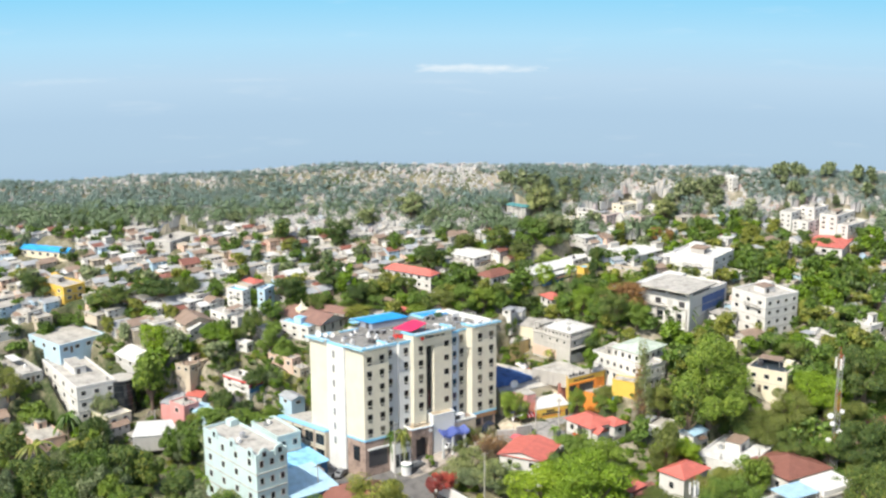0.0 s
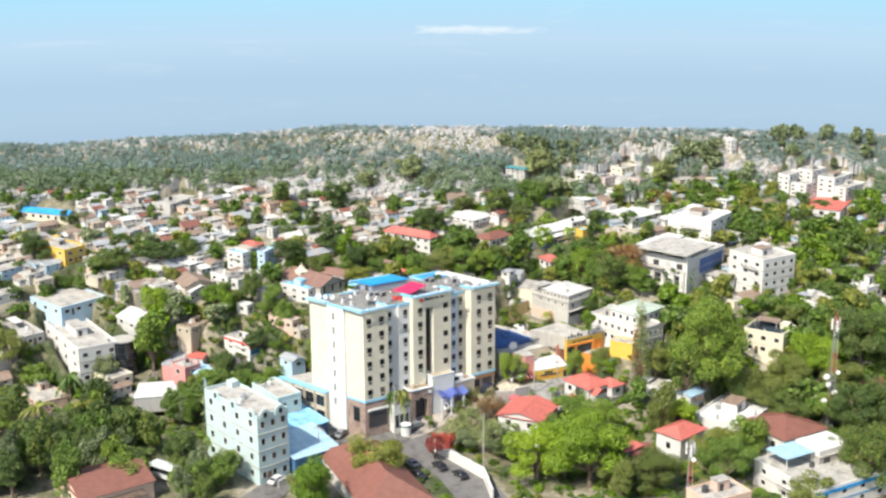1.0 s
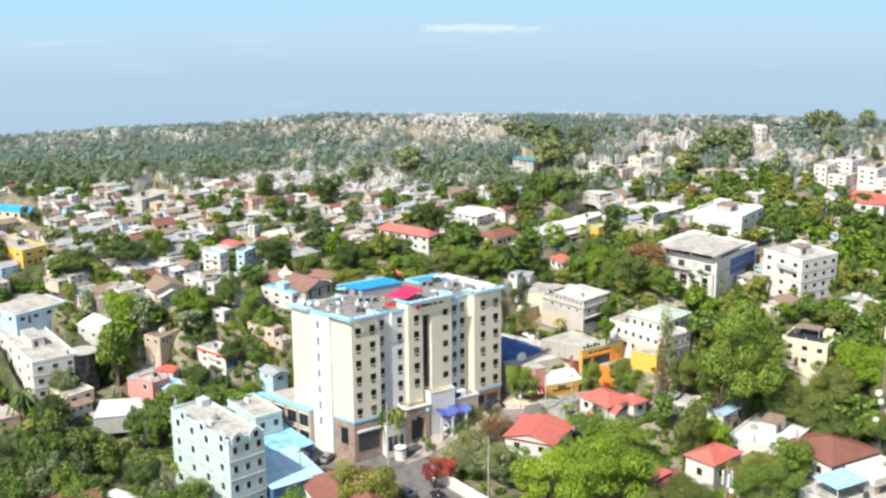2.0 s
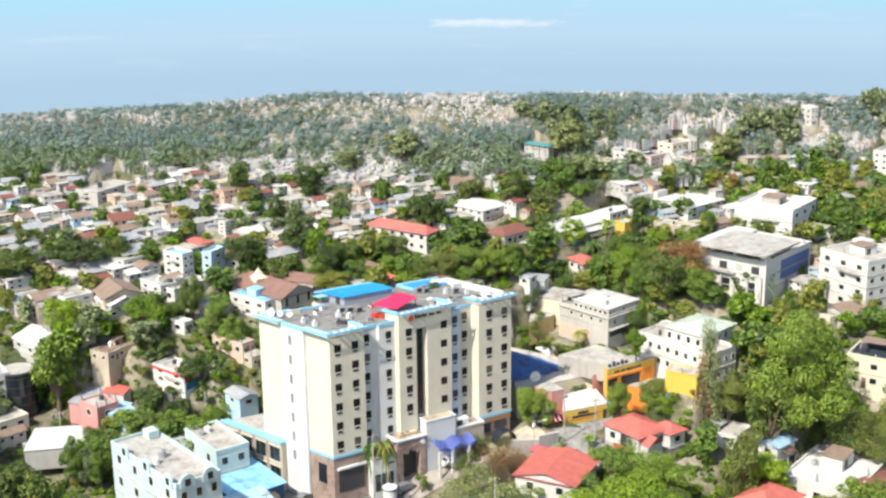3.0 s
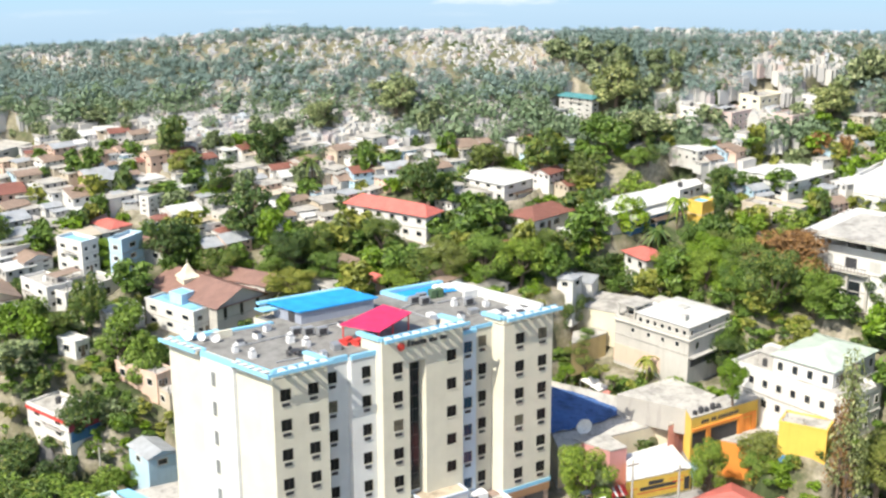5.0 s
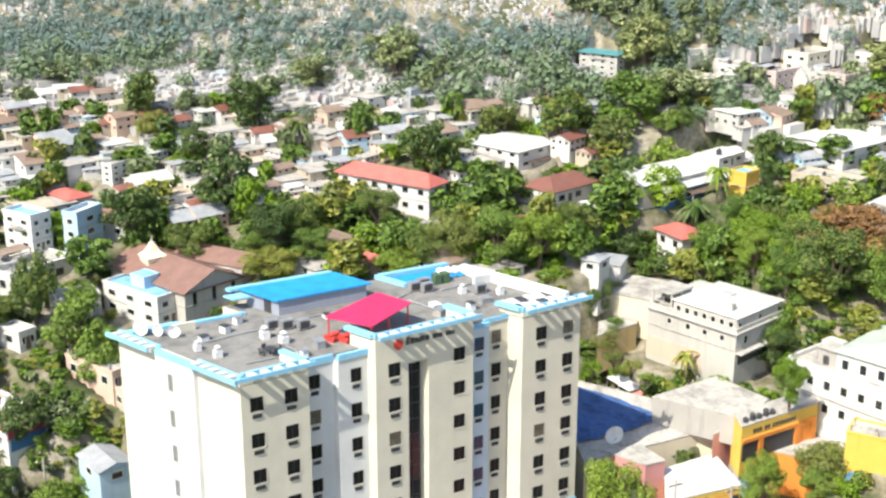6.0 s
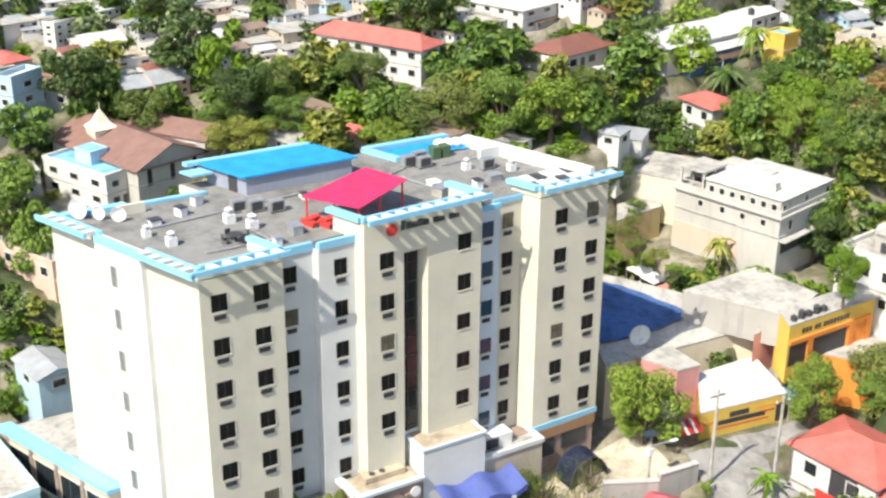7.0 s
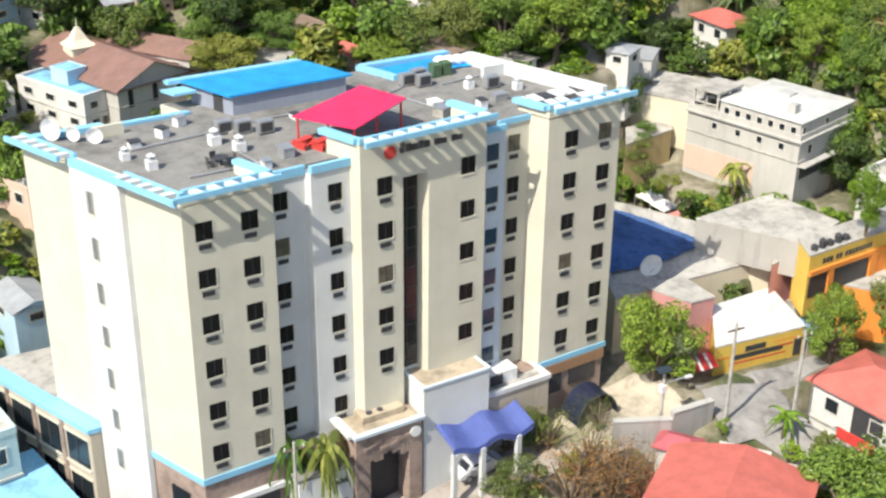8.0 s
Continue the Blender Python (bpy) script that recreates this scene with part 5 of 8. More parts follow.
building("house", "white two-storey house with flat pale roof", "house", (-48.50, 30.18, 16.35), 2.41, 2.96, 5.50, 49.4, 2, 2, 2, "flat", WHITE, CONCRETE, 0.50)
building("house", "small white house with flat white roof", "house", (-43.43, 23.51, 13.68), 1.66, 1.74, 2.88, 57.0, 1, 2, 1, "flat", WHITE, ROOF_WHITE, 0.50)
building("house", "tall white house with blue roof edge", "house", (-46.65, 36.44, 18.48), 3.31, 2.30, 4.20, 58.3, 3, 2, 2, "flat", WHITE, BLUETILE, 0.50)
building("house", "pale blue house with grey sheet roof", "house", (-33.18, 12.09, 6.90), 1.47, 2.89, 4.07, 42.5, 1, 1, 1, "gable", LBLUEW, ROOF_GREY, 0.50)
SHOP = ((11.25, 13.43, 4.60), 26.6)
OSHOP = ((17.41, 17.25, 8.20), 36.1, 3.17)
YBLOCK = (25.33, 16.33)
WH = (7.49, 18.94, 8.78)
OFFICE = (-65.56, 15.30, 4.61, 6.55)
MINTB = (-33.42, -19.88, 10.67, 43.8, 5.86, 16.14)
ARCH = (-29.8, 27.4, 15.3, 2.7, 6.4, 11.5, 50.8)
CAP = (-34.4, 34.0, 19.0)
plot("market_stall", "pink and red market stall with sheet roof", "shop", ((-58.01, 14.01), (-53.66, 12.07), (-52.67, 18.22), (-56.80, 19.95)), 4.90, 6.80, 7.10, PINK, ROOF_GREY, 0.20)
plot("market_stall", "light blue market stall with sheet roof", "shop", ((-53.44, 11.95), (-50.64, 10.70), (-48.96, 14.27), (-51.96, 15.40)), 4.90, 6.40, 6.60, LBLUEW, ROOF_LBLUE, 0.15)
plot("market_stall", "white market stall with red sheet roof", "shop", ((-54.02, 16.82), (-50.74, 15.85), (-50.45, 18.33), (-53.69, 19.72)), 4.90, 7.20, 7.40, WHITE, ROOF_RED, 0.15)
plot("low_shed", "low pale shed with flat sheet roof", "shed", ((-59.58, 0.97), (-51.95, 3.02), (-54.72, 8.96), (-60.61, 7.80)), 3.60, 5.20, 5.40, GREYW, ROOF_WHITE, 0.15)
INSTD = (6.22, 14.71, 13.76)
SHOPD = (2.21, 3.68, 7.00)
TERRD = (3.81, 15.90, 13.71)

# ---- streets and yards ----
PADS.append((2.5, 8.2, 4.6, 14.5, 9.0, radians(28)))
PADS.append((10.5, 38.0, 15.4, 9.0, 5.5, radians(22)))
PADS.append((9.0, 20.0, 11.0, 17.0, 10.5, radians(28)))
PADS.append((15.2, 10.5, 5.0, 12.0, 8.5, radians(28)))
PADS.append((-64.0, 9.2, 4.9, 18.0, 7.5, 0.0))
PADS.append((OFFICE[0] - 3.2, OFFICE[1] - 3.6, OFFICE[2], 6.4, 6.2, 0.0))
PADS.append((-52.0, 6.0, 3.2, 22.0, 6.0, radians(10)))
STREETS = []


def ribbon(name, label, pts, width, mat, lift=0.06, category="road"):
    """A street draped over the land along a line of points."""
    line = []
    for (x0, y0), (x1, y1) in zip(pts, pts[1:]):
        n = max(1, int(math.hypot(x1 - x0, y1 - y0) / 0.8))
        line += [(x0 + (x1 - x0) * i / n, y0 + (y1 - y0) * i / n) for i in range(n)]
    line.append(pts[-1])
    bm = bmesh.new()
    rows = []
    for i, (x, y) in enumerate(line):
        a, b = line[max(0, i - 2)], line[min(len(line) - 1, i + 2)]
        d = Vector((b[0] - a[0], b[1] - a[1], 0)).normalized()
        s = Vector((d.y, -d.x, 0))
        rows.append([bm.verts.new((x + s.x * k * width, y + s.y * k * width, land(x + s.x * k * width, y + s.y * k * width) + lift)) for k in (-0.5, -0.25, 0, 0.25, 0.5)])
        TAKEN.append((x, y, width * 0.42))
        STREETS.append((x, y, width * 0.62))
    for a, b in zip(rows, rows[1:]):
        for i in range(4):
            bm.faces.new([a[i], a[i + 1], b[i + 1], b[i]])
    tagged(put(name, bm, mat), label, category, kind="structure")


ribbon("road", "grey asphalt street past the hotel", [(5.0, -31.0), (2.8, -23.0), (-1.3, -14.6), (-7.5, -6.0), (-12.2, -1.2)], 7.5, ASPHALT)
ribbon("road", "grey asphalt side street", [(-12.2, -1.8), (-18.0, -5.8), (-23.3, -7.0), (-28.5, -16.5), (-34.5, -27.5)], 5.5, ASPHALT, 0.075)
ribbon("road", "asphalt lane beside the hotel", [(-22.5, -5.8), (-25.3, 0.5), (-34.0, 9.0), (-43.0, 12.5), (-52.0, 13.5), (-60.0, 12.0)], 4.4, ASPHALT, 0.09)
ribbon("pavement", "paved hotel forecourt", [(-11.8, -0.7), (-7.8, 2.6), (-2.5, 6.0), (2.0, 8.2)], 5.0, PAVING, 0.1, "pavement")
ribbon("pavement", "pale cream earth yard beside the hotel", [(0.5, 7.4), (3.0, 8.8), (5.8, 10.0), (8.6, 11.2)], 6.0, CREAMEARTH, 0.12, "pavement")
ribbon("road", "pale worn asphalt street before the shops", [(10.6, 9.4), (13.5, 10.4), (16.5, 11.4), (19.5, 13.2)], 5.4, WORN_ASPHALT, 0.10)
ribbon("road", "pale worn asphalt lane beside the villa", [(12.8, 9.6), (15.2, 8.0), (18.0, 6.2)], 3.6, WORN_ASPHALT, 0.13)


def wall_run(name, label, pts, h, t, mat, cap=None):
    ob = thing(name, label, "wall", pose(0, 0, 0), "", "")
    for (x0, y0), (x1, y1) in zip(pts, pts[1:]):
        ln, a = math.hypot(x1 - x0, y1 - y0), math.atan2(y1 - y0, x1 - x0)
        n = max(1, int(ln / 3))
        for i in range(n):
            sx, sy = x0 + (x1 - x0) * (i + 0.5) / n, y0 + (y1 - y0) * (i + 0.5) / n
            z = land(sx, sy)
            m = pose(sx, sy, z, 0, 0, math.degrees(a))
            put("panel", boxed(-ln / n / 2, ln / n / 2, -t / 2, t / 2, -1.2, h), mat, ob, "", m)
            put("coping", boxed(-ln / n / 2, ln / n / 2, -t / 2 - 0.05, t / 2 + 0.05, h, h + 0.08), cap or mat, ob, "", m)
    return ob


wall_run("yard_wall", "long white rendered yard wall", [(-6.0, -6.6), (2.8, -16.3), (4.3, -23.5)], 1.9, 0.25, WHITE)
wall_run("retaining_wall", "grey concrete retaining wall by the street", [(4.4, 6.7), (7.9, 7.2), (10.5, 8.7)], 1.75, 0.35, BLOCKWALL, GREYW)
wall_run("garden_wall", "white topped garden wall behind the red roof", [(10.7, 6.5), (13.6, 5.5), (17.2, 4.4)], 0.8, 0.75, WHITE)
wall_run("block_wall", "bare grey block wall behind the warehouse", [(9.5, 23.2), (13.6, 24.4)], 1.0, 0.2, BLOCKWALL)
wall_run("block_wall", "tall grey block wall around the roof yard", [(17.2, 21.0), (20.5, 20.2), (24.5, 19.2)], 1.6, 0.2, BLOCKWALL)
wall_run("yard_wall", "low grey yard wall by the mint building", [(-30.3, -20.5), (-23.0, -13.0)], 1.2, 0.2, GREYW)


def pole(x, y, h, label="pale concrete power pole with crossarm", arm=True, z=None):
    ob = thing("power_pole", label, "pole", pose(x, y, land(x, y) if z is None else z, 0, 0, 30))
    part("mast", rod(bmesh.new(), (0, 0, -0.3), (0, 0, h), 0.13, 0.08, 8), CONCRETE, ob)
    if arm:
        cr = part("crossarm", boxed(-0.6, 0.6, -0.04, 0.04, h - 0.5, h - 0.4), BARK, ob)
        for xx in (-0.5, 0, 0.5):
            part("insulator", rod(bmesh.new(), (xx, 0, h - 0.4), (xx, 0, h - 0.22), 0.04, 0.03), DISHWHITE, cr)
    return ob


pole(11.3, 8.3, 7.0)
pole(15.4, 8.6, 6.3)
pole(2.6, -12.8, 10.0)
pole(-12.7, -5.1, 11.5)
pole(-25.1, -10.7, 7.2)
pole(-58.3, 10.9, 4.8)
pole(-38.6, 14.4, 5.2)
lamp = pole(7.3, 7.6, 6.2, "white solar street lamp with panel", False)
lamp.name = "street_lamp"
lamp["category"] = "street lamp"
part("solar_panel", boxed(-0.55, 0.35, -0.35, 0.35, 6.2, 6.26), ROOF_DARK, lamp)
part("arm", rod(bmesh.new(), (0, 0, 5.3), (1.5, -0.3, 5.5), 0.05), STEEL, lamp)
part("lantern", boxed(1.3, 1.8, -0.42, -0.2, 5.46, 5.54), DISHWHITE, lamp)
part("battery_box", boxed(-0.25, 0.1, -0.2, 0.15, 4.7, 5.2), DISHWHITE, lamp)


def lattice(x, y, h, w, label, dishes):
    ob = thing("radio_mast", label, "radio mast", pose(x, y, land(x, y)))
    for i in range(3):
        a = 2.094 * i
        part("leg", rod(bmesh.new(), (w * math.cos(a), w * math.sin(a), -0.5), (w * 0.6 * math.cos(a), w * 0.6 * math.sin(a), h), 0.06, 0.05, 5), STEEL, ob)
    n = int(h / 0.9)
    for k in range(n):
        z0, z1 = h * k / n, h * (k + 1) / n
        s0, s1 = w * (1 - 0.4 * k / n), w * (1 - 0.4 * (k + 1) / n)
        for i in range(3):
            a, b = 2.094 * i, 2.094 * (i + 1)
            part("brace", rod(bmesh.new(), (s0 * math.cos(a), s0 * math.sin(a), z0), (s1 * math.cos(b), s1 * math.sin(b), z1), 0.035, None, 4), REDPAINT if (k // 4) % 2 else STEEL, ob)
    for z, ax, r in dishes:
        bm = rod(bmesh.new(), (ax, -0.5, z), (ax, -0.9, z), r * 0.7, r, 16)
        part("drum_dish", bm, DISHWHITE, ob, "white microwave drum dish")
    part("antenna", rod(bmesh.new(), (0, 0, h), (0, 0, h + 1.2), 0.04), REDPAINT, ob)
    for i in range(3):
        a = 2.094 * i + 0.5
        part("panel_antenna", boxed(0.7 * math.cos(a) - 0.12, 0.7 * math.cos(a) + 0.12, 0.7 * math.sin(a) - 0.08, 0.7 * math.sin(a) + 0.08, h - 2.6, h - 0.6), DISHWHITE, ob)


lattice(62.2, 1.4, 21.3, 0.75, "red and white lattice radio mast with drum dishes", [(10.6, -1.2, 0.55), (9.2, -0.8, 0.45), (7.6, 0.5, 0.6), (6.2, -1.3, 0.5), (11.4, 0.7, 0.4)])
lattice(35.0, -22.9, 11.0, 0.6, "short grey lattice mast with antennas", [(8.0, 0.4, 0.35)])


# ---- shop fronts ----
def on_face(name, label, category, at, th, items):
    """Flat pieces fixed to a wall: at its near corner, th along it. Items: name, x0, x1, z0, z1, out, material."""
    ob = thing(name, label, category, pose(*at, 0, 0, th))
    for nm, x0, x1, z0, z1, out, mat in items:
        part(nm, boxed(x0, x1, -out, -0.004, z0, z1), mat, ob)
    return ob


on_face("shop_sign", "black and red bars on a yellow shop wall", "sign", SHOP[0], SHOP[1], [
    ("bar", 2.4, 4.0, 1.2, 1.6, 0.02, DARK), ("bar", 1.5, 5.4, 0.75, 1.1, 0.02, DARK), ("bar", 1.2, 5.7, 0.45, 0.55, 0.02, REDPAINT), ("bar", 5.0, 6.2, 1.0, 1.12, 0.02, REDPAINT), ("bar", 4.6, 6.4, 1.4, 1.48, 0.02, ORANGE), ("door", 6.3, 6.9, 0.0, 1.3, 0.03, DARK), ("bar", 0.2, 1.2, 1.0, 1.15, 0.02, ORANGE)])
AW = thing("striped_awning", "red and white striped awning over a shop door", "awning", pose(SHOP[0][0], SHOP[0][1], 6.3, 0, 0, SHOP[1]))
for i in range(8):
    bm = bmesh.new()
    face(bm, [(-2.0 + 0.22 * i, -0.9, -0.5), (-1.78 + 0.22 * i, -0.9, -0.5), (-1.78 + 0.22 * i, 0.1, 0.1), (-2.0 + 0.22 * i, 0.1, 0.1)])
    bmesh.ops.solidify(bm, geom=bm.faces[:], thickness=0.03)
    part("stripe", bm, DISHWHITE if i % 3 == 2 else REDPAINT, AW)
BLUEAW = thing("shade_sail", "light blue sheet shade at the shop corner", "shade", pose(SHOP[0][0], SHOP[0][1], 6.4, 0, 0, SHOP[1]))
bm = bmesh.new()
face(bm, [(6.6, -0.9, -0.3), (8.3, -0.8, -0.4), (8.3, 1.2, 0.2), (7.2, 1.2, 0.2)])
bmesh.ops.solidify(bm, geom=bm.faces[:], thickness=0.04)
part("sheet", bm, ROOF_LBLUE, BLUEAW)
for px_, py_ in ((6.75, -0.8), (8.2, -0.7)):
    part("post", rod(bmesh.new(), (px_, py_, -1.8), (px_, py_, -0.35), 0.05), STEEL, BLUEAW)
h0 = OSHOP[2]
on_face("shop_frontage", "orange shop frontage with dark openings and lettering bars", "shop", OSHOP[0], OSHOP[1], [
    ("opening", 0.2, 1.9, 0.1, 0.52 * h0, 0.03, DARK), ("fascia", 0.1, 8.4, 0.56 * h0, 0.66 * h0, 0.16, ORANGE), ("opening", 2.5, 6.0, 0.1, 0.52 * h0, 0.03, DARK), ("pillar", 6.1, 6.7, 0.0, 0.56 * h0, 0.14, ORANGE), ("pillar", 1.95, 2.45, 0.0, 0.56 * h0, 0.14, ORANGE), ("pillar", 7.9, 8.5, 0.0, 0.56 * h0, 0.14, ORANGE), ("opening", 6.8, 7.8, 0.1, 0.5 * h0, 0.03, ORANGE)]
    + [("bar", 1.3 + 0.34 * i + (0.25 if i > 2 else 0) + (0.2 if i > 4 else 0), 1.56 + 0.34 * i + (0.25 if i > 2 else 0) + (0.2 if i > 4 else 0), 0.74 * h0, 0.86 * h0, 0.02, DARK) for i in range(13)])
# blue tarpaulin across the warehouse roof
TP = thing("tarpaulin", "large blue tarpaulin across a concrete roof", "tarpaulin", pose(0, 0, 0))
bm = bmesh.new()
P4 = [Vector(p) for p in TARP]
grid = []
for j in range(11):
    row = []
    for i in range(17):
        s, t = i / 16, j / 10
        p = P4[0] * (1 - s) * (1 - t) + P4[1] * s * (1 - t) + P4[2] * s * t + P4[3] * (1 - s) * t
        row.append(bm.verts.new((p.x, p.y, p.z + 0.16 * noise.noise((i * 0.45, j * 0.5, 7)) + 0.06 * noise.noise((i * 1.3, j * 1.4, 2)))))
    grid.append(row)
for a, b in zip(grid, grid[1:]):
    for i in range(16):
        bm.faces.new([a[i], b[i], b[i + 1], a[i + 1]])
part("cloth", bm, TARPBLUE, TP)
# upper storey of the white house behind the warehouse
h, lu, lv = APT
part("ledge", boxed(-0.25, lu + 0.25, -0.25, lv + 0.1, h - 0.12, h + 0.02), OFFWHITE, APARTMENT)
part("upper_wall", boxed(0.15, lu - 0.1, 0.15, 0.72 * lv, h, h + 1.25), OFFWHITE, APARTMENT)
bm = bmesh.new()
A, B, C, D = (0.0, 0.0, h + 1.25), (lu + 0.1, 0.0, h + 1.25), (lu + 0.1, 0.72 * lv + 0.2, h + 1.25), (0.0, 0.72 * lv + 0.2, h + 1.25)
m1, m2 = (lu / 2, 1.6, h + 1.75), (lu / 2, 0.72 * lv - 1.6, h + 1.75)
for q in ([A, B, m1], [B, C, m2, m1], [C, D, m2], [D, A, m1, m2], [D, C, B, A]):
    face(bm, q)
part("upper_roof", bm, ROOF_WHITE, APARTMENT, "low white sheet roof")
part("skylight", boxed(lu / 2 - 0.5, lu / 2 + 0.5, 3.0, 4.0, h + 1.7, h + 1.85), GREYW, APARTMENT)
part("chimney", boxed(0.9, 1.5, 1.2, 1.8, h + 1.4, h + 2.1), GREYW, APARTMENT)
small = window_mesh(0.42, 0.46, GLASS)
for i in range(7):
    place("window", small, APARTMENT, "", pose(0.15, 0.15 + 0.72 * lv * (i + 0.6) / 7.4, h + 0.6, 0, 0, -90))
for i in range(3):
    place("window", small, APARTMENT, "", pose(0.6 + i * (lu - 1.2) / 2, 0.15, h + 0.58))
for v in (1.4, 3.2, 5.0, 7.0):
    place("window", small, APARTMENT, "", pose(0, v, h - 0.75, 0, 0, -90))
place("window", window_mesh(0.5, 0.7, GLASS), APARTMENT, "", pose(1.4, 0, h - 0.9))
part("balcony_slab", boxed(-0.05, lu + 0.2, -0.7, 0.0, h * 0.42, h * 0.42 + 0.12), OFFWHITE, APARTMENT)
part("opening", boxed(0.4, lu - 0.4, -0.03, 0.01, 0.2, h * 0.38), DARK, APARTMENT)
part("lower_band", boxed(-0.04, 0.01, 3.4, lv, -1.4, 0.5), PEACH, APARTMENT, "faded pink lower wall")


def tank(x, y, z, r, h, mat, label):
    ob = thing("water_tank", label, "water tank", pose(x, y, z))
    part("drum", rod(bmesh.new(), (0, 0, 0), (0, 0, h * 0.8), r, r, 14), mat, ob)
    part("shoulder", rod(bmesh.new(), (0, 0, h * 0.8), (0, 0, h * 0.95), r, r * 0.45, 14), mat, ob)
    part("lid", rod(bmesh.new(), (0, 0, h * 0.95), (0, 0, h), r * 0.4, r * 0.4, 12), mat, ob)


for i in range(5):
    x, y = OSHOP[0][0] + math.cos(radians(OSHOP[1])) * (0.8 + 0.75 * i) - 0.25, OSHOP[0][1] + math.sin(radians(OSHOP[1])) * (0.8 + 0.75 * i) + 0.35
    tank(x, y, OSHOP[0][2] + OSHOP[2] + 0.06, 0.24, 0.5 + 0.25 * (i % 2), DARK, "black plastic roof-top water tank")
tank(YBLOCK[0] + 0.4, YBLOCK[1] - 1.2, land(YBLOCK[0] + 0.4, YBLOCK[1] - 1.2), 0.5, 2.2, plain("blue_plastic", (0.05, 0.22, 0.50), 0.4), "blue plastic water tank in the yard")
random.seed(8)
for x, y, z, lu, lv, a in ROOFS:
    for _ in range(random.choice((0, 1, 1, 2))):
        u, v = lu * random.uniform(0.2, 0.8), lv * random.uniform(0.35, 0.8)
        s = min(0.55, 0.09 * min(lu, lv)) * random.uniform(0.7, 1.1)
        tank(x + u * math.cos(a) - v * math.sin(a), y + u * math.sin(a) + v * math.cos(a), z, s, 2.2 * s, random.choice((DARK, DARK, DISHWHITE, STEEL)), "plastic water tank on a flat roof")
dish(pose(WH[0], WH[1], WH[2], 0, 0, 20), 0.8, "large white satellite dish on a shop roof")


# ---- cars ----
def car(x, y, turn, paint, label, k=0.78):
    ob = thing("car", label, "car", pose(x, y, land(x, y) + 0.1, 0, 0, turn), "parked cars")
    bm = bmesh.new()
    prof = [(-2.1, 0.35), (-2.15, 0.75), (-1.5, 0.92), (-1.0, 1.42), (0.75, 1.45), (1.35, 0.98), (2.05, 0.85), (2.15, 0.4)]
    lo = [[bm.verts.new((px_ * k, s * (0.85 if pz < 1.1 else 0.68) * k, pz * k)) for px_, pz in prof] for s in (-1, 1)]
    for i in range(len(prof)):
        j = (i + 1) % len(prof)
        bm.faces.new([lo[0][i], lo[0][j], lo[1][j], lo[1][i]])
    bm.faces.new(lo[0][::-1])
    bm.faces.new(lo[1])
    bmesh.ops.bevel(bm, geom=bm.edges[:], offset=0.05, segments=1, affect="EDGES")
    part("body", bm, paint, ob)
    for s in (-1, 1):
        bm = bmesh.new()
        face(bm, [(-0.95 * k, s * 0.80 * k, 1.0 * k), (0.95 * k, s * 0.80 * k, 1.0 * k), (0.7 * k, s * 0.72 * k, 1.36 * k), (-0.85 * k, s * 0.72 * k, 1.36 * k)][::s])
        part("side_window", bm, GLASS, ob)
    for a, b in ((0.82, 1.32), (-1.06, -1.44)):
        bm = bmesh.new()
        d = 0.03 if a > 0 else -0.03
        face(bm, [((a + d) * k, -0.6 * k, 1.4 * k), ((a + d) * k, 0.6 * k, 1.4 * k), ((b + d) * k, 0.68 * k, 1.0 * k), ((b + d) * k, -0.68 * k, 1.0 * k)])
        part("windscreen", bm, GLASS, ob)
    for wx in (-1.3, 1.3):
        for s in (-1, 1):
            w = part("wheel", rod(bmesh.new(), (wx * k, s * 0.7 * k, 0.33 * k), (wx * k, s * 0.9 * k, 0.33 * k), 0.33 * k, 0.33 * k, 14), DARK, ob)
            part("rim", rod(bmesh.new(), (wx * k, s * 0.9 * k, 0.33 * k), (wx * k, s * 0.915 * k, 0.33 * k), 0.2 * k, 0.2 * k, 10), STEEL, w)
    return ob


CAR_BLACK = plain("black_car_paint", (0.03, 0.03, 0.035), 0.3)
CAR_GREY = plain("grey_car_paint", (0.18, 0.19, 0.20), 0.35)
CAR_WHITE = plain("white_car_paint", (0.62, 0.62, 0.62), 0.35)
for x, y, a, p, t in ((-1.1, -15.8, 125, CAR_BLACK, "black"), (-4.6, -13.0, 125, CAR_BLACK, "black"), (-9.4, -12.2, 130, CAR_GREY, "grey"), (-8.0, -16.1, 130, CAR_BLACK, "black"), (-22.6, -1.2, 70, CAR_GREY, "grey"), (-21.8, -6.4, 150, CAR_BLACK, "black"), (-9.6, 0.9, 40, CAR_GREY, "grey"), (-3.6, 5.2, 35, CAR_WHITE, "white"), (-30.9, -18.8, 60, CAR_WHITE, "white"), (-1.4, 8.2, 30, CAR_WHITE, "white"), (-25.8, -13.0, 60, CAR_BLACK, "black"), (-24.4, -3.2, 75, CAR_BLACK, "black")):
    car(x, y, a, p, t + " car parked beside the street")
BUS = thing("minibus", "white minibus with dark windscreen parked in a yard", "bus", pose(-49.0, -18.5, land(-49.0, -18.5) + 0.05, 0, 0, -30))
bm = boxed(-3.2, 3.2, -1.1, 1.1, 0.45, 2.7)
bmesh.ops.bevel(bm, geom=bm.edges[:], offset=0.18, segments=2, affect="EDGES")
part("body", bm, CAR_WHITE, BUS)
part("windscreen", boxed(3.16, 3.23, -0.9, 0.9, 1.4, 2.4), GLASS, BUS)
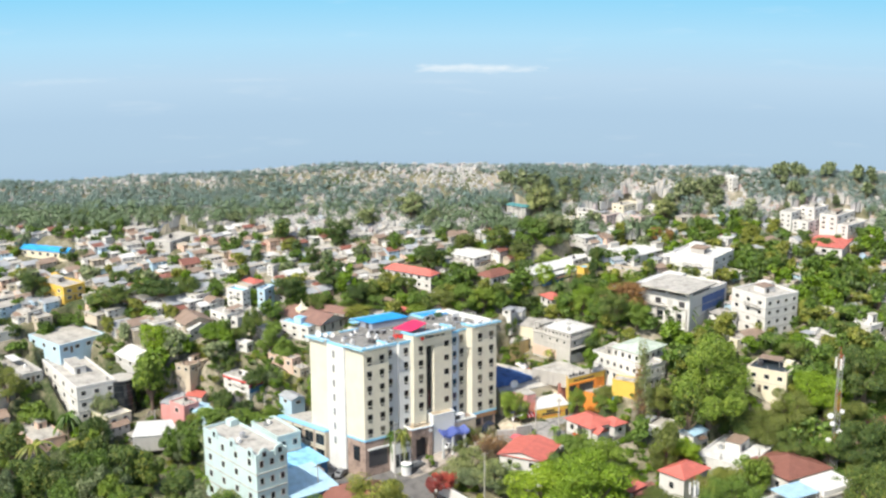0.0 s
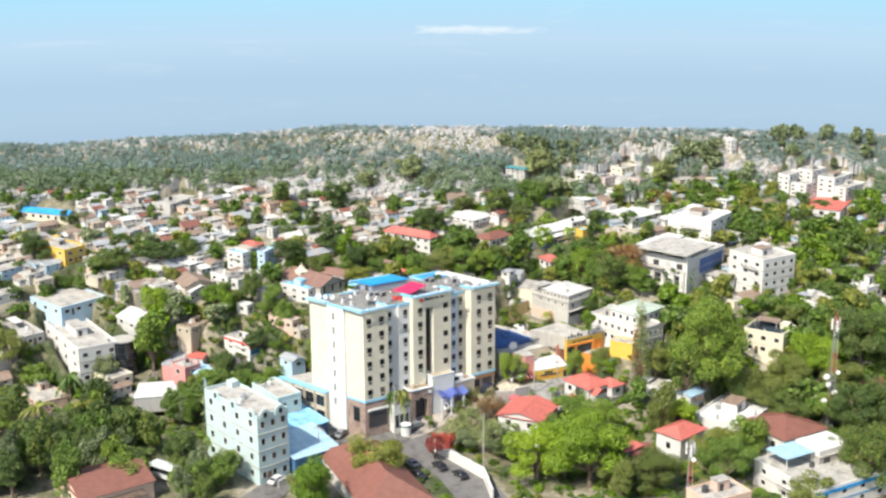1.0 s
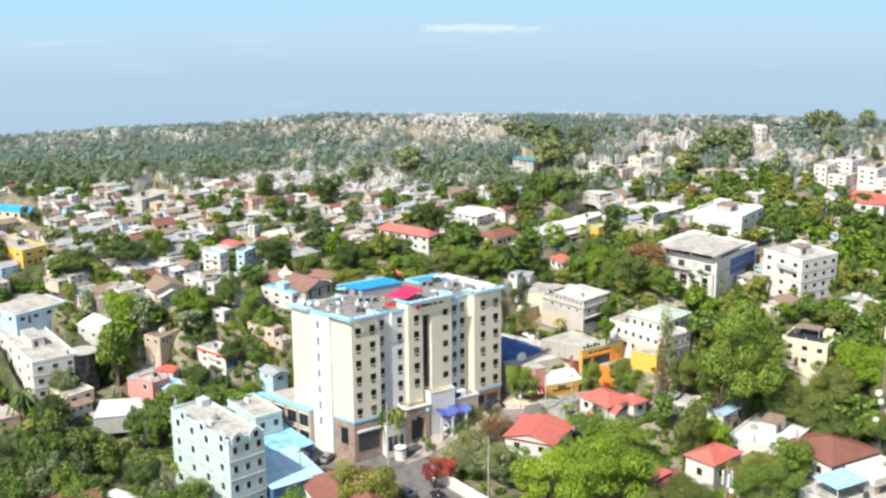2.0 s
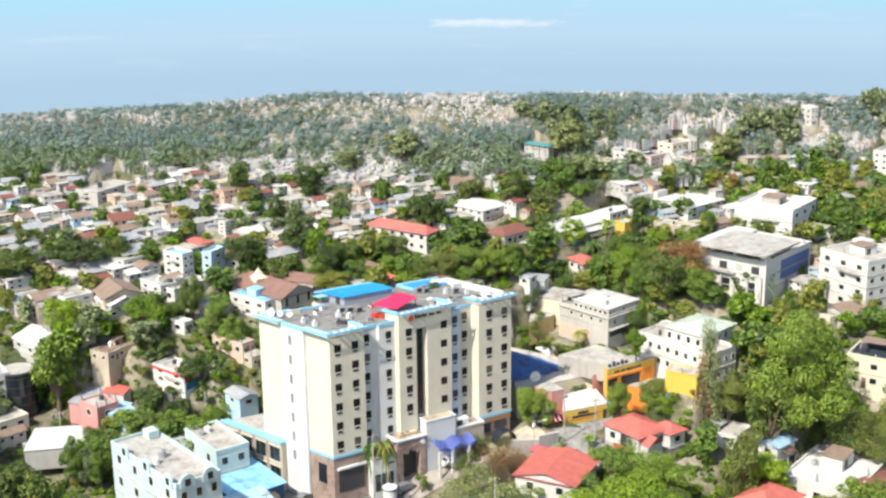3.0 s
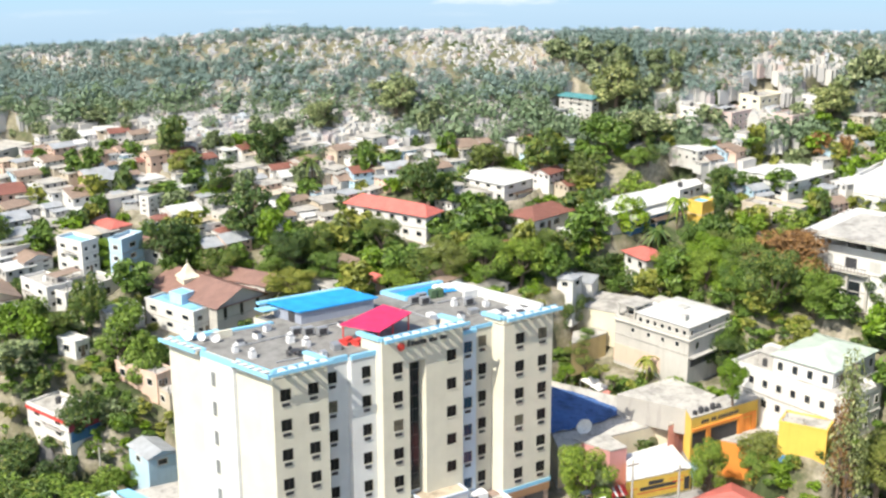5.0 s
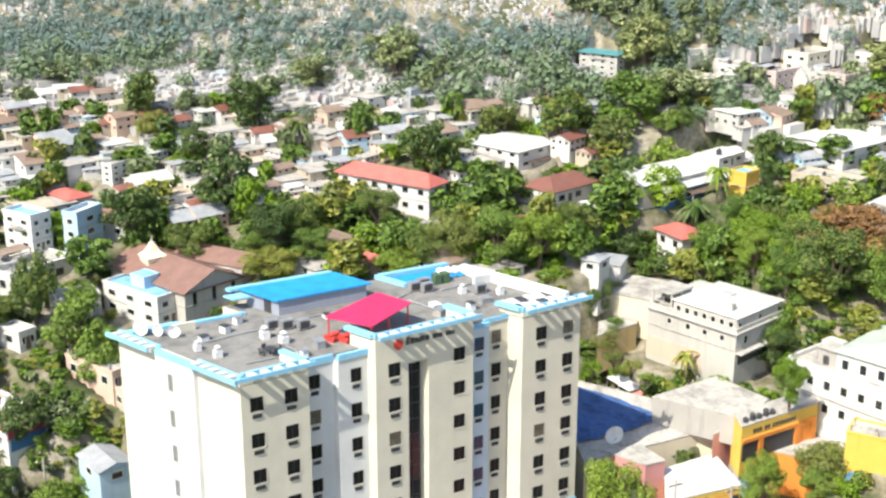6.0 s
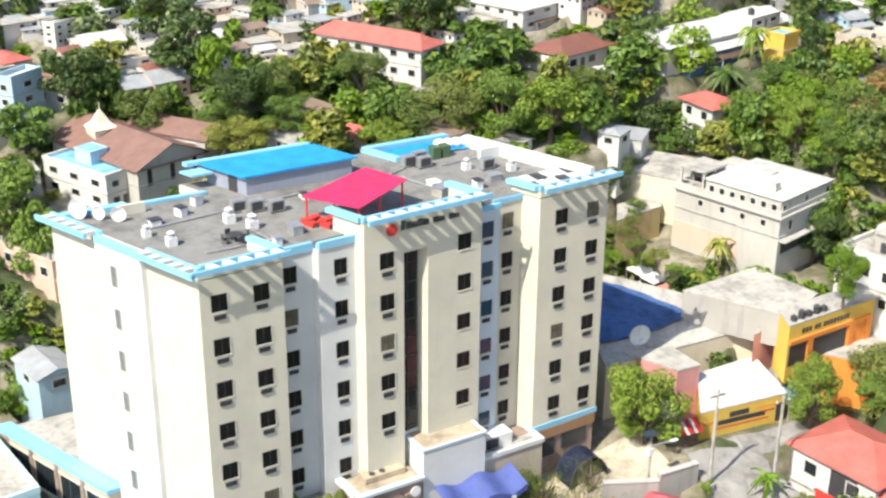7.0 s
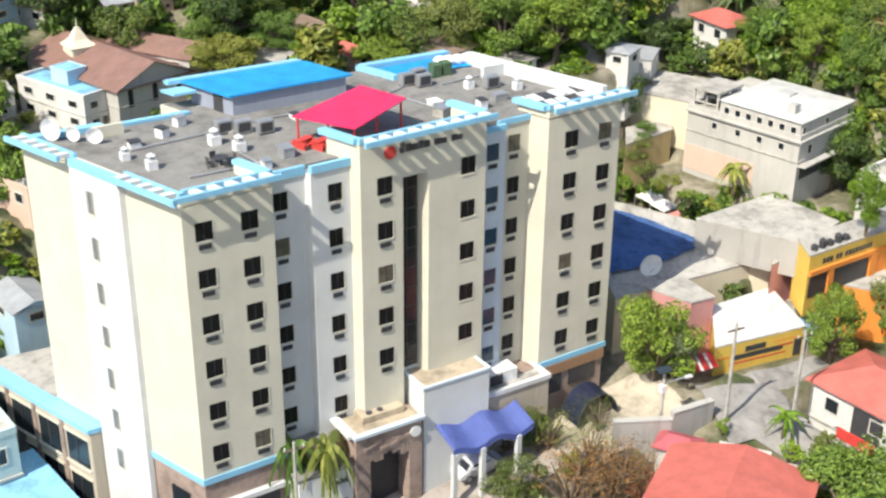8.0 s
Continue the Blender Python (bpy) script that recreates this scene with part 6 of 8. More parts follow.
for s in (-1, 1):
    part("window_band", boxed(-2.9, 2.8, s * 1.08 - 0.03, s * 1.08 + 0.03, 1.5, 2.3), GLASS, BUS)
    for wx in (-2.0, 2.0):
        part("wheel", rod(bmesh.new(), (wx, s * 0.95, 0.45), (wx, s * 1.15, 0.45), 0.45, 0.45, 14), DARK, BUS)

# black glazed round corner of the office block
OC = thing("glass_tower", "black glazed round corner tower with flat roof", "building", pose(OFFICE[0], OFFICE[1], OFFICE[2]))
part("glass", rod(bmesh.new(), (0, 0, -3), (0, 0, OFFICE[3] - 0.1), 2.6, 2.6, 28), GLASS, OC)
part("cap", rod(bmesh.new(), (0, 0, OFFICE[3] - 0.1), (0, 0, OFFICE[3] + 0.1), 2.62, 2.62, 28), DARK, OC)
part("deck", rod(bmesh.new(), (0, 0, OFFICE[3] + 0.1), (0, 0, OFFICE[3] + 0.14), 2.3, 2.3, 28), CONCRETE, OC)
for i in range(5):
    part("band", rod(bmesh.new(), (0, 0, OFFICE[3] * (i + 0.5) / 5), (0, 0, OFFICE[3] * (i + 0.5) / 5 + 0.08), 2.63, 2.63, 28), DARK, OC)

# scalloped gables along the roof edge of the mint building
for s, n in ((0, 2), (1, 3)):
    for i in range(n):
        a = radians(MINTB[3])
        u, v = ((MINTB[4] * (i + 0.5) / n, -0.06) if s == 0 else (-0.06, MINTB[5] * (i + 0.3) / n))
        x, y = MINTB[0] + u * math.cos(a) - v * math.sin(a), MINTB[1] + u * math.sin(a) + v * math.cos(a)
        g = thing("roof_gable", "pale mint round-topped roof gable with dark opening", "gable", pose(x, y, MINTB[2], 0, 0, MINTB[3] - 90 * s), "gables of the mint building")
        bm = bmesh.new()
        ring = [(1.0 * math.cos(t * math.pi / 10), 1.1 * math.sin(t * math.pi / 10) + 0.2) for t in range(11)]
        for yy, rev in ((-0.12, 1), (0.12, -1)):
            face(bm, [(p, yy, q) for p, q in [(1.0, -0.3)] + ring + [(-1.0, -0.3)]][::rev])
        full = [(1.0, -0.3)] + ring + [(-1.0, -0.3)]
        for (p, q), (p2, q2) in zip(full, full[1:]):
            face(bm, [(p, -0.12, q), (p, 0.12, q), (p2, 0.12, q2), (p2, -0.12, q2)])
        part("panel", bm, MINT, g)
        part("opening", boxed(-0.35, 0.35, -0.15, -0.125, -0.1, 0.75), GLASS, g)

# arched windows of the grey hall, and the cream pyramid cap above its roof
ah = thing("arched_windows", "tall arched dark windows in a grey gable wall", "windows", pose(ARCH[0], ARCH[1], ARCH[2], 0, 0, ARCH[6]))
for i in range(3):
    c, w, z0, z1 = ARCH[4] * (i + 0.5) / 3, 0.2, 0.45 * ARCH[3], 0.95 * ARCH[3]
    full = [(c + w, z0)] + [(c + w * math.cos(math.pi * k / 8), z1 - w + w * math.sin(math.pi * k / 8)) for k in range(9)] + [(c - w, z0)]
    bm = bmesh.new()
    face(bm, [(p, -0.05, q) for p, q in full])
    for (p, q), (p2, q2) in zip(full, full[1:] + full[:1]):
        face(bm, [(p, -0.05, q), (p, 0.02, q), (p2, 0.02, q2), (p2, -0.05, q2)])
    part("window", bm, GLASS, ah)
cap = thing("roof_turret", "cream pyramid turret cap on a brown roof", "turret", pose(*CAP, 0, 0, 40))
part("base", boxed(-0.9, 0.9, -0.9, 0.9, -0.8, 0.3), CREAM, cap)
bm = bmesh.new()
for r0, z0, r1, z1 in ((1.5, 0.3, 0.8, 0.75), (0.8, 0.75, 0.12, 1.7)):
    for i in range(4):
        a, b = math.pi / 4 + math.pi / 2 * i, math.pi / 4 + math.pi / 2 * (i + 1)
        face(bm, [(r0 * math.cos(a), r0 * math.sin(a), z0), (r0 * math.cos(b), r0 * math.sin(b), z0), (r1 * math.cos(b), r1 * math.sin(b), z1), (r1 * math.cos(a), r1 * math.sin(a), z1)])
part("cap", bm, CREAM, cap)
part("finial", rod(bmesh.new(), (0, 0, 1.6), (0, 0, 2.3), 0.07, 0.03), CREAM, cap)


# market tents and parasols in the yard behind the warehouse
def market_tent(x, y, w, h, mat, label):
    ob = thing("market_tent", label, "tent", pose(x, y, land(x, y), 0, 0, 35), "tents in the yard")
    bm = bmesh.new()
    ring = [(-w, -w, h), (w, -w, h), (w, w, h), (-w, w, h)]
    for i in range(4):
        face(bm, [ring[i], ring[(i + 1) % 4], (0, 0, h + 0.7 * w)])
    part("canopy", bm, mat, ob)
    for px_, py_ in ((-w, -w), (w, -w), (w, w), (-w, w)):
        part("post", rod(bmesh.new(), (px_ * 0.95, py_ * 0.95, 0), (px_ * 0.95, py_ * 0.95, h), 0.04), STEEL, ob)


CANVAS = plain("white_canvas", (0.70, 0.69, 0.68), 0.8)
for x, y, w, m, t in ((8.2, 27.6, 0.9, CANVAS, "white canvas market tent"), (9.6, 29.6, 0.8, CANVAS, "white canvas market tent"), (10.4, 27.8, 0.7, plain("faded_red_canvas", (0.50, 0.20, 0.17), 0.8), "faded red canvas parasol"), (8.8, 31.2, 0.9, CANVAS, "white canvas market tent")):
    market_tent(x, y, w, 1.3, m, t)

# stalls, crates and heaps in the market yard
random.seed(77)
CLOTHS = [CANVAS, REDPAINT, plain("faded_pink_cloth", (0.50, 0.28, 0.27), 0.9), plain("dusty_blue_cloth", (0.16, 0.24, 0.36), 0.9), ROOF_RUST, DARK]
for i in range(46):
    s, t = random.random(), random.random()
    x, y = 5.9 + 4.6 * s + 0.4 * t, 22.0 + 6.4 * t
    w, d, hh = random.uniform(0.3, 0.9), random.uniform(0.25, 0.7), random.uniform(0.25, 0.7)
    ob = thing("market_stall", "small market stall table with goods and cloth", "stall", pose(x, y, land(x, y), 0, 0, random.uniform(0, 90)), "stalls in the yard")
    part("table", boxed(-w / 2, w / 2, -d / 2, d / 2, hh, hh + 0.06), random.choice(CLOTHS), ob)
    for u in (-1, 1):
        part("leg", boxed(u * 0.4 * w - 0.03, u * 0.4 * w + 0.03, -0.4 * d, 0.4 * d, -0.2, hh), BARK, ob)
    part("goods", boxed(-0.35 * w, 0.3 * w, -0.3 * d, 0.3 * d, hh + 0.06, hh + 0.06 + random.uniform(0.08, 0.3)), random.choice(CLOTHS), ob)

# the institute: open upper gallery, roof slab on piers, blue side panel
h, lu, lv = INSTD
for i in range(5):
    part("opening", boxed(-0.05, -0.004, lv * (0.06 + 0.19 * i), lv * (0.15 + 0.19 * i), h * 0.72, h * 0.9), GREYW if i % 2 else DARK, INST, "open gallery bay")
for i in range(7):
    part("fin", boxed(-0.35, -0.004, lv * (0.01 + 0.16 * i), lv * (0.03 + 0.16 * i), 0, h * 0.66), OFFWHITE, INST)
for i in range(3):
    part("opening", boxed(-0.05, -0.004, lv * (0.1 + 0.3 * i), lv * (0.2 + 0.3 * i), h * 0.2, h * 0.5), GLASS, INST)
part("side_panel", boxed(lu * 0.35, lu * 0.95, -0.08, -0.004, h * 0.45, h * 0.92), plaster("deep_blue_paint", (0.10, 0.16, 0.36), 0.2), INST, "deep blue wall panel")
part("side_pier", boxed(-0.3, 0.9, -0.4, -0.01, -2, h + 1.3), WHITE, INST)
part("roof_slab", boxed(-1.6, lu * 0.62, -1.0, lv * 0.72, h + 1.5, h + 1.8), CONCRETE, INST)
for u, v in ((0.3, 0.4), (0.3, lv * 0.35), (0.3, lv * 0.68), (lu * 0.58, 0.4), (lu * 0.58, lv * 0.68)):
    part("pier", boxed(u, u + 0.5, v, v + 0.5, h + 0.05, h + 1.5), WHITE, INST)
part("upper_room", boxed(lu * 0.2, lu * 0.55, lv * 0.2, lv * 0.6, h + 0.07, h + 1.5), GREYW, INST)
# the shop house: maroon fascia, blue front
h, lu, lv = SHOPD
MAROON = plaster("maroon_paint", (0.30, 0.05, 0.07), 0.3)
part("fascia", boxed(-0.05, lu + 0.05, -0.12, -0.055, h * 0.52, h * 0.98), MAROON, SHOPH, "maroon fascia")
part("shutter", boxed(0.2, lu - 0.2, -0.06, -0.004, 0.0, h * 0.5), BLUEWALL, SHOPH, "blue shop shutter")
part("edge", boxed(-0.14, -0.055, 0.0, lv, h * 0.86, h * 1.0), REDPAINT, SHOPH, "red roof edge")
# the terrace house: blue bands and clutter on the terrace
h, lu, lv = TERRD
part("band", boxed(-0.06, lu + 0.06, -0.12, -0.055, h * 0.86, h * 1.0), ROOF_BLUE, TERR, "blue painted band")
part("band", boxed(0.0, lu, -0.08, -0.004, h * 0.42, h * 0.5), ROOF_BLUE, TERR, "blue painted band")
part("terrace_room", boxed(lu * 0.5, lu * 0.95, lv * 0.55, lv * 0.95, h + 0.06, h + 2.3), WHITE, TERR)
part("pergola", boxed(lu * 0.1, lu * 0.48, lv * 0.6, lv * 0.95, h + 2.0, h + 2.1), ROOF_LBLUE, TERR)
for u, v in ((0.12, 0.62), (0.46, 0.62), (0.12, 0.93), (0.46, 0.93)):
    part("post", boxed(lu * u - 0.06, lu * u + 0.06, lv * v - 0.06, lv * v + 0.06, h + 0.06, h + 2.0), WHITE, TERR)
for x, y, m, t in ((-57.6, 12.9, "r", "red"), (-55.2, 11.2, "w", "white"), (-52.8, 12.6, "b", "blue"), (-50.6, 11.4, "r", "red"), (-59.4, 11.6, "w", "white"), (-49.2, 13.0, "w", "white")):
    market_tent(x, y, 0.8, 1.5, {"r": REDPAINT, "w": CANVAS, "b": AWNING}[m], t + " canvas market parasol by the street")

part("balcony", boxed(-0.9, 0.0, 1.0, 3.6, 2.5, 2.65), WHITE, VILLA)
part("railing", boxed(-0.95, -0.88, 1.0, 3.6, 2.66, 3.4), REDPAINT, VILLA, "red balcony railing")
part("doorway", boxed(-0.035, -0.004, 1.3, 3.3, 2.7, 4.6), DARK, VILLA)
part("gable_wing", boxed(0.4, 3.0, -1.4, -0.01, -1.0, 4.2), WHITE, VILLA)
bm = bmesh.new()
for q in ([(0.2, -1.7, 4.2), (1.7, -1.7, 5.2), (1.7, 1.0, 5.2), (0.2, 1.0, 4.2)], [(1.7, -1.7, 5.2), (3.2, -1.7, 4.2), (3.2, 1.0, 4.2), (1.7, 1.0, 5.2)], [(0.4, -1.42, 4.2), (3.0, -1.42, 4.2), (1.7, -1.42, 5.1)]):
    face(bm, q)
part("gable_roof", bm, ROOF_RED, VILLA)
# ---- trees ----
def leaf_clump(bm, c, r, n, size, flat=0.75, rng=random):
    """n small bent leaves scattered through a ragged shell round c."""
    for _ in range(n):
        d = Vector((rng.gauss(0, 1), rng.gauss(0, 1), rng.gauss(0, 1))).normalized()
        k = r * (0.55 + 0.5 * rng.random() ** 0.5)
        p = Vector(c) + Vector((d.x * k, d.y * k, d.z * k * flat))
        up = (d + Vector((rng.uniform(-0.7, 0.7), rng.uniform(-0.7, 0.7), rng.uniform(0, 0.9)))).normalized()
        a = up.orthogonal().normalized()
        a.rotate(Matrix.Rotation(rng.uniform(0, 6.283), 3, up))
        b = up.cross(a)
        s = size * rng.uniform(0.6, 1.3)
        vs = [bm.verts.new(p + a * s * u + b * s * v - up * w * s) for u, v, w in ((-0.9, 0, 0.25), (0, -0.5, 0), (0.9, 0, 0.3), (0, 0.5, 0))]
        bm.faces.new(vs)


def tree_mesh(seed, shape, fine=1.0):
    """Trunk and crown of a tree one unit high, about one wide."""
    rng = random.Random(seed)
    tb, cb = bmesh.new(), bmesh.new()
    if shape == "pine":
        rod(tb, (0, 0, -0.05), (0, 0, 0.95), 0.025, 0.006)
        for i in range(26):
            z = 0.15 + 0.82 * i / 26
            r = 0.26 * (1.05 - z) + 0.05
            a = rng.uniform(0, 6.283)
            c = (r * math.cos(a) * 0.6, r * math.sin(a) * 0.6, z)
            rod(tb, (0, 0, z - 0.03), c, 0.008, 0.003, 4)
            leaf_clump(cb, c, 0.12, 60, 0.022, 0.9, rng)
    elif shape == "palm":
        rod(tb, (0, 0, -0.05), (0.02, 0, 0.35), 0.03, 0.024)
        rod(tb, (0.02, 0, 0.35), (0.05, 0.01, 0.72), 0.024, 0.02)
        for i in range(17):
            a = 6.283 * i / 17 + rng.uniform(-0.2, 0.2)
            lift = rng.uniform(-0.1, 0.28)
            ln = rng.uniform(0.36, 0.5)
            prev = Vector((0.05, 0.01, 0.72))
            for j in range(1, 7):
                s = j / 6
                p = Vector((0.05 + math.cos(a) * ln * s, 0.01 + math.sin(a) * ln * s, 0.72 + lift * s * 1.6 - 0.42 * s * s))
                side = Vector((-math.sin(a), math.cos(a), 0)) * 0.085 * (1.15 - s)
                drop = Vector((0, 0, -0.04))
                vs = [bm_v for bm_v in (cb.verts.new(prev), cb.verts.new(p), cb.verts.new(p + side + drop), cb.verts.new(prev + side + drop))]
                cb.faces.new(vs)
                vs = [bm_v for bm_v in (cb.verts.new(p), cb.verts.new(prev), cb.verts.new(prev - side + drop), cb.verts.new(p - side + drop))]
                cb.faces.new(vs)
                prev = p
    else:
        low = {"broad": 0.2, "tall": 0.16, "bush": 0.08, "thin": 0.15}[shape]
        rod(tb, (0, 0, -0.08), (0.01, 0, low), 0.045, 0.032)
        n = {"broad": 21, "tall": 18, "bush": 10, "thin": 24}[shape]
        for i in range(n):
            a = rng.uniform(0, 6.283)
            if shape == "tall":
                z = rng.uniform(0.3, 0.88)
                r = 0.26 * math.sin(math.pi * min(1, (z - 0.12) / 0.95)) * rng.uniform(0.4, 1.0)
            else:
                z = rng.uniform(0.24, 0.84)
                r = 0.42 * math.sqrt(max(0.05, 1 - ((z - 0.5) / 0.46) ** 2)) * rng.uniform(0.45, 1.0)
            c = (r * math.cos(a), r * math.sin(a), z)
            rod(tb, (0, 0, low - 0.02), (c[0] * 0.85, c[1] * 0.85, c[2] - 0.03), 0.02, 0.005, 5)
            leaf_clump(cb, c, rng.uniform(0.12, 0.19), int((125 if shape != "thin" else 13) * fine), (0.036 if shape != "thin" else 0.026) / fine ** 0.5, 0.72, rng)
        leaf_clump(cb, (0, 0, 0.66), 0.22, int((170 if shape != "thin" else 20) * fine), 0.036 / fine ** 0.5, 0.8, rng)
    out = []
    for nm, b in (("trunk", tb), ("crown", cb)):
        me = bpy.data.meshes.new(nm)
        b.to_mesh(me)
        b.free()
        out.append(me)
    return out


LEAVES = {"green": LEAF_GREEN, "dark": LEAF_DARK, "bright": LEAF_BRIGHT, "olive": LEAF_OLIVE, "rust": LEAF_RUST, "red": LEAF_RED, "grey": LEAF_GREY}
TREE_WORDS = {
    "green": "leafy green tree on the hillside", "dark": "dark green dense mango tree on the slope", "bright": "bright light-green tree with full crown",
    "olive": "olive and yellow-green tree with dry leaves", "rust": "rust-brown tree with thin dry leaves", "red": "crimson flowering bougainvillea bush by the street", "grey": "grey-green leafy tree beside the houses",
}
TREES = {}


def tree_kind(shape, colour, variant, fine=1.0):
    key = (shape, colour, variant, fine)
    if key not in TREES:
        base = {"broad": 10, "tall": 20, "bush": 30, "palm": 40, "pine": 50, "thin": 70}[shape] + variant
        if ("mesh", shape, variant, fine) not in TREES:
            TREES["mesh", shape, variant, fine] = tree_mesh(base, shape, fine)
        t, c = TREES["mesh", shape, variant, fine]
        c = c.copy()
        t = t.copy()
        t.materials.append(BARK)
        c.materials.append(LEAVES[colour])
        TREES[key] = (t, c)
    return TREES[key]


def tree(x, y, h, w, shape="broad", colour="green", turn=None, z=None):
    variant = random.randrange(4)
    if y > 42 and w > 1.35 * h and shape == "broad":
        # a wide low wood is a stand of many trees
        for _ in range(int(3.2 * w / h)):
            crowd_tree(x + random.uniform(-0.5, 0.5) * w, y + random.uniform(-0.22, 0.3) * w, h * random.uniform(0.42, 0.8), h * random.uniform(0.42, 0.75), colour)
        return None
    if x < -30 and y < 4 and w > 8 and shape == "broad":
        for i in range(4):
            tree(x + random.uniform(-0.4, 0.4) * w, y + random.uniform(-0.35, 0.35) * w, h * random.uniform(0.55, 1.0), w * random.uniform(0.4, 0.62), random.choice(("broad", "broad", "tall")), random.choice((colour, colour, "dark", "green", "grey")))
        return None
    t, c = tree_kind(shape, colour, variant, 4.5 if w > 8 and y < 30 and x > -10 else 2.4 if w > 2.5 and y < 42 and -36 < x < 34 else 1.1 if w > 3 and y < 45 else 0.6)
    words = {"palm": "green palm tree with arching fronds", "pine": "tall thin grey-green casuarina tree"}.get(shape, TREE_WORDS[colour])
    name = {"palm": "palm_tree", "pine": "casuarina_tree", "bush": "bush"}.get(shape, "tree")
    m = Matrix.LocRotScale((x, y, land(x, y) if z is None else z), Euler((0, 0, random.uniform(0, 6.283))), (w, w, h))
    ob = thing(name, words, "tree" if shape != "bush" else "bush", m)
    place("trunk", t, ob)
    place("crown", c, ob)
    TAKEN.append((x, y, 0.14 * w))
    return ob


# trees past counting, joined colour by colour
CROWDS = {}


def crowd_tree(x, y, h, w, colour):
    CROWDS.setdefault(colour, []).append((x, y, land(x, y), h, w, random.randrange(4), random.uniform(0, 6.283)))
    TAKEN.append((x, y, 0.1 * w))


def plant_crowds():
    kinds = []
    for i in range(12):
        t, c = tree_mesh(60 + i % 4, "broad" if i % 4 < 3 else "tall", (0.2, 0.085, 0.05)[i // 4])
        co = np.empty(len(c.vertices) * 3)
        c.vertices.foreach_get("co", co)
        fa = np.empty(len(c.polygons) * 4, dtype=int)
        c.polygons.foreach_get("vertices", fa)
        kinds.append((co.reshape(-1, 3), fa.reshape(-1, 4)))
    for colour, rows in CROWDS.items():
        vs, fs, n = [], [], 0
        for x, y, z, h, w, k, a in rows:
            co, fa = kinds[k + (8 if w < 2.0 else 4 if y > 44 else 0)]
            ca, sa = math.cos(a), math.sin(a)
            vs.append(np.stack([x + w * (ca * co[:, 0] - sa * co[:, 1]), y + w * (sa * co[:, 0] + ca * co[:, 1]), z + h * co[:, 2]], 1))
            fs.append(fa + n)
            n += len(co)
        me = bpy.data.meshes.new("hillside_trees")
        me.from_pydata(np.concatenate(vs).tolist(), [], np.concatenate(fs).tolist())
        me.materials.append(LEAVES[colour])
        tagged(place("hillside_trees", me), TREE_WORDS[colour].replace("tree", "trees") + ", massed", "woods", kind="stuff")

# ---- trees that stand out ----
random.seed(2)
tree(18.90, 14.80, 6.0, 3.8, "broad", "green", z=4.8)
tree(24.9, 31.6, 3.4, 4.8, "broad", "olive", z=12.0)
tree(6.7, 35.3, 4.8, 3.3, "broad", "dark", z=13.0)
tree(5.9, 27.7, 2.2, 2.3, "bush", "bright", z=10.5)
tree(7.3, 32.0, 2.5, 2.8, "bush", "olive", z=11.5)
tree(8.6, 33.7, 2.1, 2.8, "bush", "green", z=12.5)
tree(14.2, 28.2, 3.0, 3.1, "palm", "olive", z=11.0)
tree(23.10, 14.90, 3.0, 3.3, "broad", "green", z=6.5)
tree(25.40, 14.50, 3.0, 3.3, "broad", "bright", z=6.0)
tree(21.60, 20.20, 4.8, 3.2, "broad", "bright", z=12.0)
tree(-14.0, 0.8, 9.0, 3.7, "palm", "green", z=0.6)
tree(-12.1, 0.6, 8.9, 3.6, "palm", "olive", z=0.7)
tree(9.5, 27.9, 1.6, 2.3, "bush", "olive", z=11.1)
tree(10.7, 25.8, 1.4, 1.9, "bush", "green", z=11.0)
tree(8.0, 29.2, 1.9, 2.4, "bush", "olive", z=11.2)
tree(7.40, 12.50, 6.6, 5.6, "broad", "green", z=4.4)
tree(8.60, 12.80, 4.3, 3.1, "broad", "grey", z=4.5)
tree(16.8, 5.6, 2.0, 2.5, "bush", "olive", z=3.0)
tree(18.1, 5.2, 2.3, 2.5, "bush", "green", z=3.0)
tree(15.0, 5.8, 1.3, 1.9, "bush", "bright", z=3.6)
tree(11.0, 7.5, 1.3, 1.0, "bush", "bright", z=4.1)
tree(0.6, 6.9, 3.7, 3.9, "thin", "olive", z=2.8)
tree(-1.9, 7.0, 2.7, 2.6, "thin", "olive", z=2.4)
tree(3.7, 8.4, 2.4, 3.6, "thin", "olive", z=3.6)
tree(-4.5, 6.7, 1.2, 1.1, "bush", "green", z=1.9)
tree(-9.0, 6.5, 1.2, 1.3, "bush", "green", z=1.2)
tree(-14.6, -17.3, 9.0, 10.2, "broad", "olive")
tree(11.4, -16.3, 10.4, 11.5, "broad", "bright")
tree(20.0, -17.9, 13.2, 13.7, "broad", "bright")
tree(16.0, -15.2, 9.5, 8.3, "broad", "bright")
tree(0.1, -1.6, 6.6, 7.4, "bush", "grey")
tree(4.1, -6.6, 6.9, 7.7, "bush", "grey")
tree(7.3, -9.6, 5.9, 6.7, "bush", "olive")
tree(1.8, 2.6, 5.7, 6.0, "thin", "rust")
tree(4.7, 3.8, 4.1, 5.0, "thin", "rust")
tree(15.0, -4.2, 6.0, 6.8, "bush", "green")
tree(17.7, 1.2, 7.2, 7.9, "broad", "green")
tree(6.8, -2.4, 5.1, 5.9, "bush", "green")
tree(10.2, -1.2, 3.5, 4.9, "bush", "grey")
tree(-1.3, 3.1, 4.1, 4.0, "bush", "olive")
tree(23.2, -12.0, 8.7, 7.5, "broad", "olive")
tree(32.9, -2.5, 11.5, 7.8, "tall", "olive")
tree(42.1, 10.2, 18.4, 14.3, "broad", "green")
tree(47.6, 11.8, 11.6, 9.2, "broad", "dark")
tree(38.1, 7.8, 11.5, 7.1, "broad", "dark")
tree(33.4, 11.9, 6.3, 6.2, "broad", "olive")
